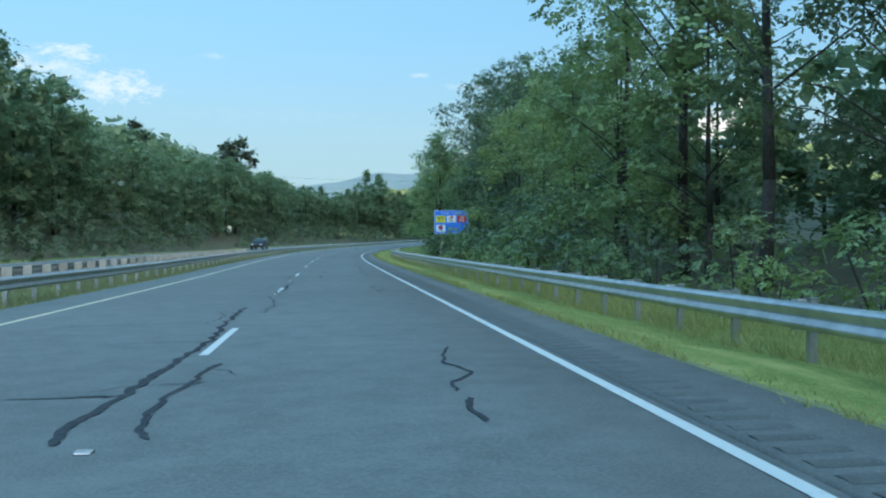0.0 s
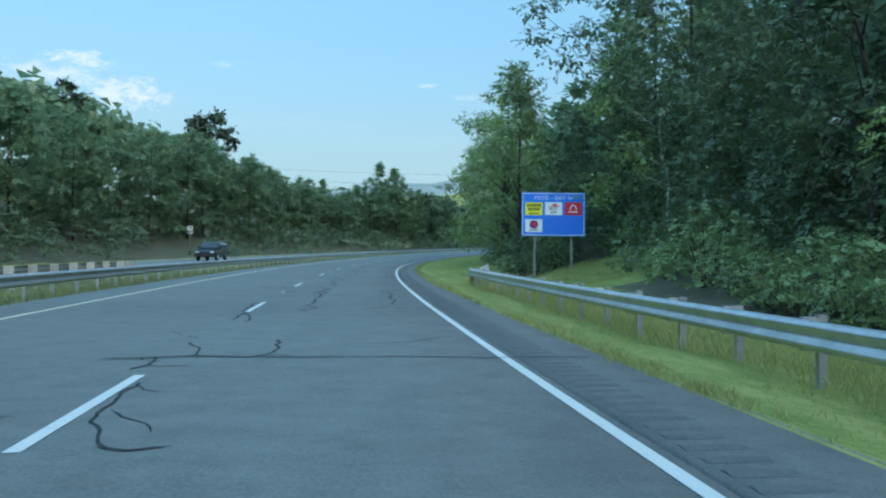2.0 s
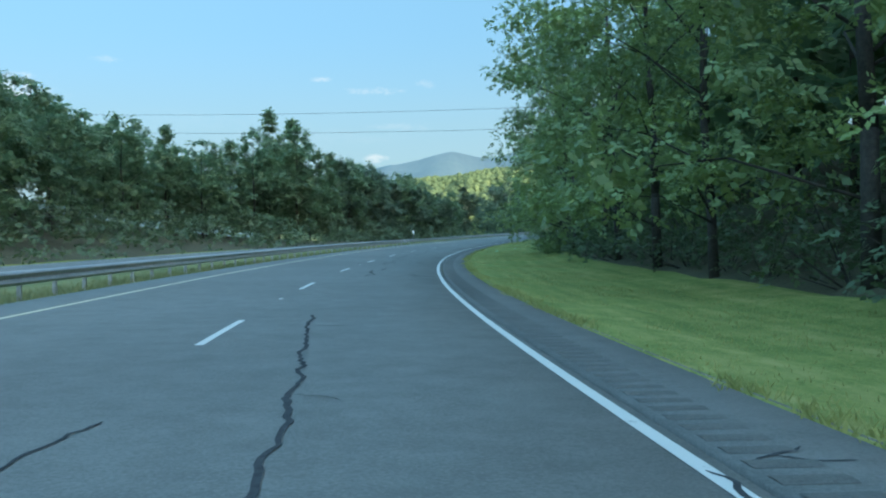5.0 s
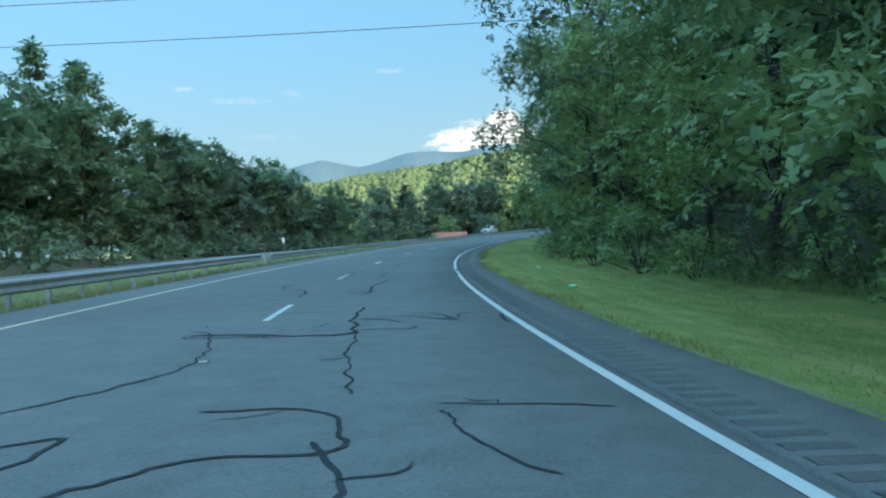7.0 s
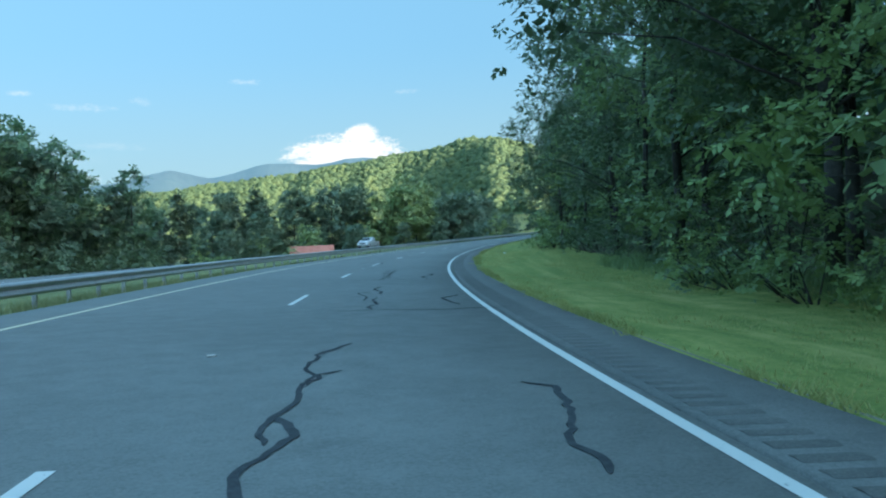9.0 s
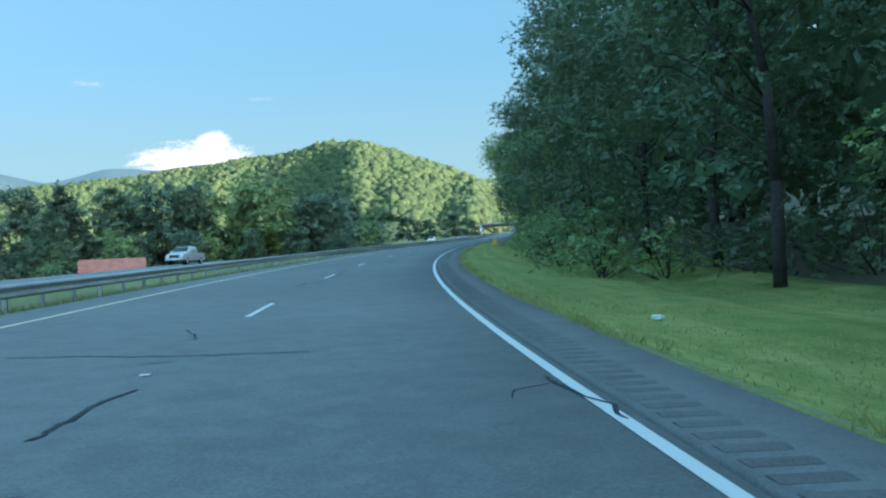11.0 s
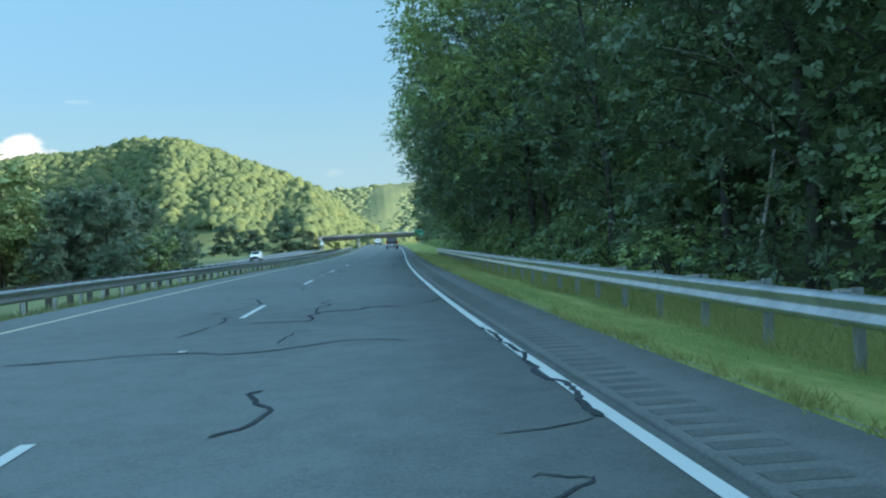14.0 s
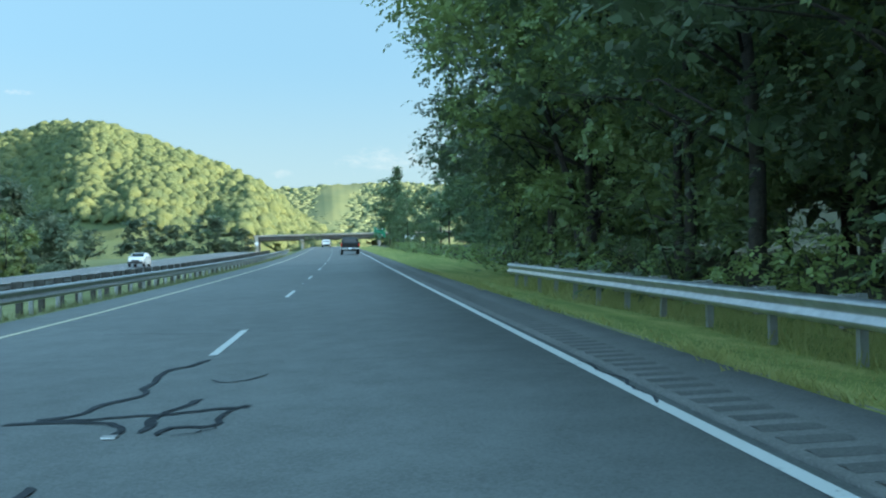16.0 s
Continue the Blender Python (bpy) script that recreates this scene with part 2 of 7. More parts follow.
M["sign_green"] = plain("sign_green", (0.004, 0.23, 0.13), 0.4)
M["sign_white"] = plain("sign_white", (0.78, 0.78, 0.78), 0.4, change=0.06)
M["sign_yellow"] = plain("sign_yellow", (0.80, 0.72, 0.02), 0.4, change=0.08)
M["marker_yellow"] = plain("marker_yellow", (0.85, 0.47, 0.01), 0.4, change=0.1)
M["sign_black"] = plain("sign_black", (0.02, 0.02, 0.02), 0.5)
M["sign_red"] = plain("sign_red", (0.70, 0.030, 0.05), 0.4)
M["sign_purple"] = plain("sign_purple", (0.16, 0.02, 0.17), 0.4)
M["sign_back"] = plain("bare_aluminium", (0.55, 0.56, 0.57), 0.5, 0.3)
M["concrete"] = speckled("weathered_concrete", (0.26, 0.25, 0.22), (0.44, 0.42, 0.38), 1.8, 0.9, relief=0.3)
M["girder"] = speckled("dark_girder", (0.06, 0.055, 0.05), (0.12, 0.11, 0.10), 2.0, 0.7)
M["roof_red"] = speckled("rusty_red_roof", (0.30, 0.085, 0.055), (0.46, 0.16, 0.11), 1.2, 0.7)
M["wall_white"] = speckled("white_siding", (0.55, 0.54, 0.50), (0.75, 0.74, 0.70), 1.5, 0.8)
M["cable"] = plain("cable", (0.03, 0.03, 0.03), 0.6)
M["paint_black"] = plain("black_car_paint", (0.010, 0.010, 0.012), 0.22, 0.2, 0.6)
M["paint_navy"] = plain("navy_car_paint", (0.015, 0.018, 0.030), 0.22, 0.3, 0.6)
M["paint_silver"] = plain("silver_car_paint", (0.50, 0.51, 0.52), 0.30, 0.6, 0.5)
M["paint_white"] = plain("white_car_paint", (0.76, 0.76, 0.75), 0.25, 0.0, 0.5, change=0.05)
M["rubber"] = plain("rubber", (0.012, 0.012, 0.012), 0.85)
M["rim"] = plain("alloy_rim", (0.45, 0.45, 0.46), 0.35, 0.8)
M["chrome"] = plain("chrome_bumper", (0.55, 0.56, 0.57), 0.25, 0.9)
M["tail_red"] = plain("tail_lamp_red", (0.45, 0.012, 0.012), 0.2)
M["lens_clear"] = plain("headlamp_lens", (0.70, 0.72, 0.74), 0.12, 0.1)
M["litter_green"] = plain("green_plastic", (0.30, 0.62, 0.38), 0.5)
M["litter"] = plain("pale_litter", (0.62, 0.62, 0.60), 0.8)
car_glass, gn, gb = material("car_glass", 0.06, 0.0, 0.6)
gb.inputs["Base Color"].default_value = (0.012, 0.015, 0.018, 1)
M["car_glass"] = car_glass
ridge_far, rn, rb = material("far_ridge_haze_glow", 0.95)
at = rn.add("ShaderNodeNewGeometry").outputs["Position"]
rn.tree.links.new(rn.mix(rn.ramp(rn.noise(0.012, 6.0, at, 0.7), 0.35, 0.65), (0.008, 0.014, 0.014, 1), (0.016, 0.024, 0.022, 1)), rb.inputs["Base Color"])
rb.inputs["Emission Color"].default_value = (0.115, 0.265, 0.375, 1)   # haze painted as a glow: the air in front of mountains kilometres off
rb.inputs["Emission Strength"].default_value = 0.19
M["ridge_far"] = ridge_far

# ---- the line of the road ----
# s runs along the white edge line, u from it to the left; bends in 1/m, cross fall and grade at even steps
STATION = np.arange(-240.0, 1300.0, 1.0)
BEND_AT = np.arange(-20.0, 621.0, 40.0)
BEND = np.array([1.285, 0.72, -0.019, -1.356, -2.182, -3.038, -3.146, -3.003, -3.19, -2.849, -2.205, -0.836, -0.009, 0.251, 0.22, 0.1, 0.0]) / 1000
FALL_AT = np.arange(-20.0, 621.0, 80.0)
FALL = np.array([-0.0022, -0.0086, 0.0147, 0.0313, 0.0301, -0.0043, -0.0306, -0.0193, -0.0154])
GRADE = np.array([-0.0058, 0.0034, 0.0054, 0.0204, 0.0297, 0.0407, 0.037, 0.047, 0.045])


def summed(rate):
    out = np.concatenate([[0.0], np.cumsum((rate[1:] + rate[:-1]) / 2)])
    return out - np.interp(0.0, STATION, out)


bend = np.interp(STATION, BEND_AT, BEND)
bend[STATION < -20] = 0.0
bend[STATION > 640] = 0.0
TURN = summed(bend)
RX, RY = summed(-np.sin(TURN)), summed(np.cos(TURN))
grade = np.interp(STATION, FALL_AT, GRADE) * np.clip((900 - STATION) / 250, 0, 1)
RZ = summed(grade)


def heading(s):
    return np.interp(s, STATION, TURN)


def plan(s, u):
    th = heading(s)
    return np.interp(s, STATION, RX) - np.cos(th) * u, np.interp(s, STATION, RY) - np.sin(th) * u


def deck(s, u):
    """Height of the paved plane."""
    return np.interp(s, STATION, RZ) + np.interp(s, FALL_AT, FALL) * np.clip(u, -1.2, 8.6)


def step(a, b, v):
    t = np.clip((v - a) / (b - a), 0, 1)
    return t * t * (3 - 2 * t)


def apart(s):
    """How far the oncoming road has drawn away."""
    return 10.0 * step(235, 390, s)


def gap_in_ridge(x, y):
    """Opens the added ridge to the sky, fanning out from the start."""
    fan = np.degrees(np.arctan2(x + 2.5, y - 28.0))
    return step(14, 19, fan) * (1 - step(38, 44, fan))


def rise(s, u):
    """Height of the soil over the paved plane."""
    s, u = np.broadcast_arrays(np.asarray(s, float), np.asarray(u, float))
    px, py = plan(s, u)
    notch = gap_in_ridge(px, py)
    # beyond -14 rises an unseen ridge, added to block the low sun
    right = np.interp(u, [-220, -110, -60, -14, -9, -6, -3, -1.25, -1.1], [185, 98, 22, 1.2, -0.1, -0.35, -0.22, -0.03, -0.08])
    right = right * np.where(u < -9, 1 - 0.75 * step(430, 500, s) * step(-140, -60, u) - (1 - 0.75 * step(430, 500, s) * step(-140, -60, u)) * 0.95 * step(600, 800, s), 1)
    right = right * np.where(u < -14, (1 - 0.85 * notch) * (1 - 0.4 * step(320, 380, s)), 1)
    u = np.where(u > 12.7, 12.7 + np.maximum(0, u - 12.7 - apart(s)), u)
    hill = 1 - step(215, 330, s)
    left = np.interp(u, [8.45, 8.6, 9.4, 11.2, 12.7, 13.3, 22.5, 22.7, 25, 30], [-0.08, -0.03, -0.12, -0.3, -0.2, -0.08, -0.08, -0.05, -0.3, -0.1])
    up = np.interp(u, [28, 34, 45, 70, 110, 160], [0, 0.9, 3.4, 11, 22, 30]) * hill
    left = left + far_drop(s) * np.interp(u, [9.4, 13.3], [0, 1])
    down = np.interp(u, [24, 45, 80, 400], [0, -3.2, -5.5, -5.5]) * step(290, 350, s) * (1 - step(560, 700, s) * 0.6)
    right = right - 0.6 * step(114, 124, s) * (1 - step(140, 150, s)) * step(4.0, 8.0, -u) * step(-22, -14, u)
    return np.where(u < 0, right, left + up + down)


def far_drop(s):
    return -0.45 * step(260, 390, s) - 0.9 * step(405, 465, s)


def soil(s, u):
    return deck(s, u) + rise(s, u)


def on_road(s, u, dz=0.0):
    x, y = plan(s, u)
    return Vector((float(x), float(y), float(deck(s, u)) + dz))


def on_soil(s, u, dz=0.0):
    x, y = plan(s, u)
    return Vector((float(x), float(y), float(soil(s, u)) + dz))


def set_up(s, u, turn=0.0, dz=0.0, soil_level=True):
    """A pose that stands at (s, u) and looks along the road with its y axis."""
    p = on_soil(s, u, dz) if soil_level else on_road(s, u, dz)
    return Matrix.Translation(p) @ pose(0, 0, 0, 0, 0, math.degrees(float(heading(s))) + turn)


# ---- mesh tools ----
def mesh_of(name, verts, faces, mats, slots=None, smooth=False):
    """A mesh from arrays; faces: an array of quads or triangles, or a list of lists."""
    me = bpy.data.meshes.new(name)
    verts = np.asarray(verts, np.float32)
    if isinstance(faces, np.ndarray):
        k = faces.shape[1]
        me.vertices.add(len(verts))
        me.vertices.foreach_set("co", verts.ravel())
        me.loops.add(faces.size)
        me.loops.foreach_set("vertex_index", faces.astype(np.int32).ravel())
        me.polygons.add(len(faces))
        me.polygons.foreach_set("loop_start", np.arange(0, faces.size, k, dtype=np.int32))
        me.update(calc_edges=True)
    else:
        me.from_pydata([tuple(v) for v in verts], [], faces)
        me.update()
    for m in mats if isinstance(mats, (list, tuple)) else [mats]:
        me.materials.append(m)
    if slots is not None:
        me.polygons.foreach_set("material_index", np.asarray(slots, np.int32))
    if smooth:
        me.polygons.foreach_set("use_smooth", np.ones(len(me.polygons), bool))
    return me


def part(name, bm, mat, parent, label="", smooth=False):
    """Links a bmesh or a mesh as one part under a thing or a part."""
    if isinstance(bm, bmesh.types.BMesh):
        me = bpy.data.meshes.new(name)
        bmesh.ops.recalc_face_normals(bm, faces=bm.faces)
        bm.to_mesh(me)
        bm.free()
        me.materials.append(mat)
        if smooth:
            me.polygons.foreach_set("use_smooth", np.ones(len(me.polygons), bool))
    else:
        me = bm
    ob = new(name, me)
    ob.parent = parent
    if label:
        ob["label"] = label
    return ob


def box(bm, x0, x1, y0, y1, z0, z1, bevel=0.0):
    made = bmesh.ops.create_cube(bm, size=1.0)["verts"]
    for v in made:
        v.co = Vector(((x0 + x1) / 2 + v.co.x * (x1 - x0), (y0 + y1) / 2 + v.co.y * (y1 - y0), (z0 + z1) / 2 + v.co.z * (z1 - z0)))
    if bevel:
        bmesh.ops.bevel(bm, geom=[e for e in bm.edges if all(v in made for v in e.verts)], offset=bevel, segments=2, affect="EDGES", profile=0.6)
    return bm


def a_box(x0, x1, y0, y1, z0, z1, bevel=0.0):
    return box(bmesh.new(), x0, x1, y0, y1, z0, z1, bevel)


def tube(bm, p, q, r0, r1, sides=7):
    p, q = Vector(p), Vector(q)
    turn = (q - p).to_track_quat("Z", "Y").to_matrix().to_4x4()
    bmesh.ops.create_cone(bm, cap_ends=True, segments=sides, radius1=r0, radius2=r1, depth=(q - p).length, matrix=Matrix.Translation((p + q) / 2) @ turn)
    return bm


def ribbon(name, s0, s1, ds, us, dz, mat, skirt=0.0):
    """A strip that lies on the paved plane along the road."""
    ss = np.append(np.arange(s0, s1, ds), s1)
    us = np.asarray(us, float)
    S2, U2 = np.meshgrid(ss, us, indexing="ij")
    X, Y = plan(S2, U2)
    Z = deck(S2, U2) + dz
    if skirt:
        Z[:, 0] -= skirt
        Z[:, -1] -= skirt
    v = np.stack([X, Y, Z], -1).reshape(-1, 3)
    n, k = len(ss), len(us)
    i = (np.arange(n - 1)[:, None] * k + np.arange(k - 1)[None]).ravel()
    return mesh_of(name, v, np.stack([i, i + k, i + k + 1, i + 1], -1)[:, ::-1], mat)


# ---- ground ----
def build_ground():
    ss = np.arange(-230.0, 1250.0, 3.0)
    us = np.array([-60, -50, -42, -35, -29, -24, -20, -17, -14, -12, -10, -8.5, -7.2, -6, -5, -4, -3, -2, -1.25, -1.1, 2, 5, 8.45, 8.6, 9.4, 10.3, 11.2, 12.7, 13.3, 15, 17, 19, 21, 22.5, 22.7, 23.3, 25, 28, 31, 32.5, 32.7, 34, 36, 39, 45, 52, 60, 70, 80, 95])
    S2, U2 = np.meshgrid(ss, us, indexing="ij")
    S2s, U2s = S2, U2
    X, Y = plan(S2, U2)
    rough = np.where((U2 < -1.3) | (U2 > 24 + apart(S2)), 1.0, 0.0)
    Z = soil(S2, U2) + rough * (0.06 * np.sin(X * 0.9 + 1.3 * np.sin(Y * 0.37)) * np.sin(Y * 0.8) + 0.03 * np.sin(2.3 * X + Y))
    v = np.stack([X, Y, Z], -1).reshape(-1, 3)
    n, k = len(ss), len(us)
    i = (np.arange(n - 1)[:, None] * k + np.arange(k - 1)[None]).ravel()
    f = np.stack([i, i + 1, i + k + 1, i + k], -1)
    um, sm = (U2[:-1, :-1] + U2[1:, 1:]).ravel() / 2, (S2[:-1, :-1] + S2[1:, 1:]).ravel() / 2
    slot = np.where(um < -7.5 - 1.4 * step(139, 143, sm) - 8.0 * step(108, 118, sm) * (1 - step(139, 143, sm)), 1, 0) + np.where((um > 27) & (sm < 330), 1, 0) + np.where((um > 8.6) & (um < 13.3 + apart(sm)), 2, 0) + np.where((um > 25) & (sm >= 330), 2, 0)
    # the land beyond, out to the horizon, a little below the strip where they overlap
    g = np.concatenate([np.arange(-4400, -800, 400), np.arange(-800, 1600, 40), np.arange(1600, 4401, 400)]).astype(float)
    gx, gy = g, g + 300.0
    X, Y = np.meshgrid(gx, gy, indexing="ij")
    flat = np.stack([X.ravel(), Y.ravel()], -1)
    pick = np.arange(0, len(STATION), 4)
    gap = (flat[:, None, 0] - RX[pick][None]) ** 2 + (flat[:, None, 1] - RY[pick][None]) ** 2
    j = pick[gap.argmin(1)]
    th = TURN[j]
    u = -(flat[:, 0] - RX[j]) * np.cos(th) - (flat[:, 1] - RY[j]) * np.sin(th)
    off = np.sqrt(gap.min(1))
    u = np.where(np.abs(u) < off * 0.98, np.sign(u + 1e-6) * off, u)
    inside = (u > -52) & (u < 86) & (off < 90) & (STATION[j] > -225) & (STATION[j] < 1240)
    Z = soil(STATION[j], np.clip(u, -220, 400)) - 0.5 - np.where(inside, 6.0, 0.0)
    v2 = np.stack([flat[:, 0], flat[:, 1], Z], -1)
    a, b = len(gx), len(gy)
    i = (np.arange(a - 1)[:, None] * b + np.arange(b - 1)[None]).ravel()
    f2 = np.stack([i, i + b, i + b + 1, i + 1], -1)
    um2 = u[i]
    slot2 = np.where((um2 < 0) | (STATION[j][i] < 330), 1, 2)
    me = mesh_of("ground", np.concatenate([v, v2]), np.concatenate([f, f2 + len(v)]), [M["grass_ground"], M["forest_floor"], M["meadow"]], np.concatenate([slot, slot2]), True)
    along = me.attributes.new("along", "FLOAT_VECTOR", "POINT")       # station and offset, for the mower's lanes
    su = np.concatenate([np.stack([S2s.ravel(), U2s.ravel(), 0 * S2s.ravel()], -1), np.zeros((len(v2), 3))])
    along.data.foreach_set("vector", su.astype(np.float32).ravel())
    tagged(new("ground", me), "mown grass verge running into forest floor and meadow", "ground", kind="structure")


build_ground()

# ---- paved surfaces ----
def far_ribbon(name, s0, s1, ds, us, dz, mat, skirt=0.0):
    """As ribbon(), on the oncoming road, which draws away from this one."""
    ss = np.append(np.arange(s0, s1, ds), s1)
    S2, U2 = np.meshgrid(ss, np.asarray(us, float), indexing="ij")
    U2 = U2 + apart(S2)
    X, Y = plan(S2, U2)
    Z = deck(S2, U2) + dz + far_drop(S2)
    if skirt:
        Z[:, 0] -= skirt
        Z[:, -1] -= skirt
    n, k = S2.shape
    i = (np.arange(n - 1)[:, None] * k + np.arange(k - 1)[None]).ravel()
    return mesh_of(name, np.stack([X, Y, Z], -1).reshape(-1, 3), np.stack([i, i + k, i + k + 1, i + 1], -1)[:, ::-1], mat)



tagged(new("road", ribbon("road", -200, 1100, 2.0, [-0.16, -0.1, 1.8, 3.6, 5.5, 7.4, 8.55, 8.62], 0.0, M["asphalt"], 0.12)), "worn grey two-lane asphalt carriageway with sealed cracks", "road", kind="structure")
tagged(new("road_shoulder", ribbon("road_shoulder", -200, 1100, 1.0, [-1.22, -1.14, -0.7, -0.15, -0.15], 0.002, M["asphalt_shoulder"], 0.1)), "darker asphalt shoulder beside the white edge line", "shoulder", kind="structure")
tagged(new("opposite_road", far_ribbon("opposite_road", -200, 1100, 2.0, [13.3, 13.36, 15.5, 18.0, 20.5, 22.45, 22.5], 0.0, M["asphalt_far"], 0.12)), "pale asphalt carriageway for oncoming traffic", "road", kind="structure")
tagged(new("gravel_edge", ribbon("gravel_edge", -200, 700, 0.8, [-1.36, -1.3, -1.2], -0.025, M["gravel"], 0.05)), "thin band of gravel along the shoulder", "gravel edge", kind="structure")
for name, u, mat, label in (("edge_line", 0.035, "white_line", "solid white painted edge line"), ("edge_line_left", 7.32, "yellow_line", "faded pale yellow painted edge line by the median"),
                            ("far_edge_line", 14.1, "yellow_line", "faded yellow edge line of the oncoming road"), ("far_edge_line_white", 21.5, "white_line", "white edge line of the oncoming road")):
    tagged(new(name, (far_ribbon if u > 12 else ribbon)(name, -200, 1000, 1.5, [u - 0.054, u + 0.054], 0.006, M[mat])), label, "road marking", kind="structure")


def build_rumble():
    """Rolled ridges across the shoulder, 30 cm apart."""
    verts, faces = [], []
    for s in np.arange(-30.0, 560.0, 0.305):
        if 59.9 < s < 150.9:
            continue                            # these are laid one by one below
        for a, u in ((0.0, -0.22), (0.0, -0.62), (0.17, -0.62), (0.17, -0.22)):
            verts.append((s + a, u))
    v = np.array(verts)
    x, y = plan(v[:, 0], v[:, 1])
    flat = np.stack([x, y, deck(v[:, 0], v[:, 1]) + 0.0045], -1)
    f = np.arange(len(v)).reshape(-1, 4)
    # each ridge: raised middle line and two slopes
    mid = (v.reshape(-1, 4, 2)[:, [0, 1]] + v.reshape(-1, 4, 2)[:, [3, 2]]) / 2
    x, y = plan(mid[..., 0], mid[..., 1])
    low = np.stack([x, y, deck(mid[..., 0], mid[..., 1]) + 0.013], -1).reshape(-1, 3)
    n = len(flat)
    k = np.arange(len(f))
    a = np.stack([f[:, 0], n + 2 * k, n + 2 * k + 1, f[:, 1]], -1)
    b = np.stack([n + 2 * k, f[:, 3], f[:, 2], n + 2 * k + 1], -1)
    return mesh_of("rumble_strip", np.concatenate([flat, low]), np.concatenate([a, b]), M["asphalt_rumble"])


# where the lane dashes begin: painted by hand, so the gaps differ a little
DASHES = [-25.0, -13.0, -1.0, 11.0, 23.1, 35.1, 46.8, 58.8, 70.8, 82.8, 94.1, 105.6, 117.8, 130.2, 142.0, 153.6, 165.9, 176.9, 187.9, 198.9, 209.9, 221.7, 234.3, 247.7, 262.6, 277.4, 289.3, 301.2,
          313.1, 326.8, 340.7, 353.1, 368.6, 381.0, 391.2, 403.3, 415.5, 427.2, 439.4, 451.2, 462.7, 474.5] + [486.5 + 12.0 * i for i in range(14)]
dash_things = []
for s0 in DASHES:
    s1 = s0 + 3.05
    dash_things.append(tagged(new("lane_dash", ribbon("lane_dash", s0, s1, 0.5, [3.66 - 0.05, 3.66 + 0.05], 0.006, M["white_line"])), "white painted lane dash on grey asphalt", "road marking", "lane dashes", "structure"))
for i in range(-5, 45):
    s0 = 20 + 12.192 * i
    tagged(new("lane_dash", far_ribbon("lane_dash", s0, s0 + 3.05, 1.0, [17.75, 17.87], 0.006, M["white_line"])), "white painted lane dash on the oncoming road", "road marking", "far lane dashes", "structure")


def build_marker():
    root = tagged(new("pavement_marker"), "low pale reflective marker stuck to the lane line", "road marker", "pavement markers")
    bm = a_box(-0.05, 0.05, -0.04, 0.04, 0.0, 0.016, 0.006)
    part("base", bm, M["post_steel"], root)
    part("reflector", a_box(-0.042, 0.042, -0.045, -0.0405, 0.004, 0.013), M["sign_white"], root, "white reflector")
    return root


first = build_marker()
spots = [s0 + 7.6 for s0 in DASHES[4:45:2]]
first.matrix_basis = set_up(spots[0], 3.66, 0, 0.001, False)
for s in spots[1:]:
    copy_thing(first, set_up(s, 3.66, 0, 0.001, False))


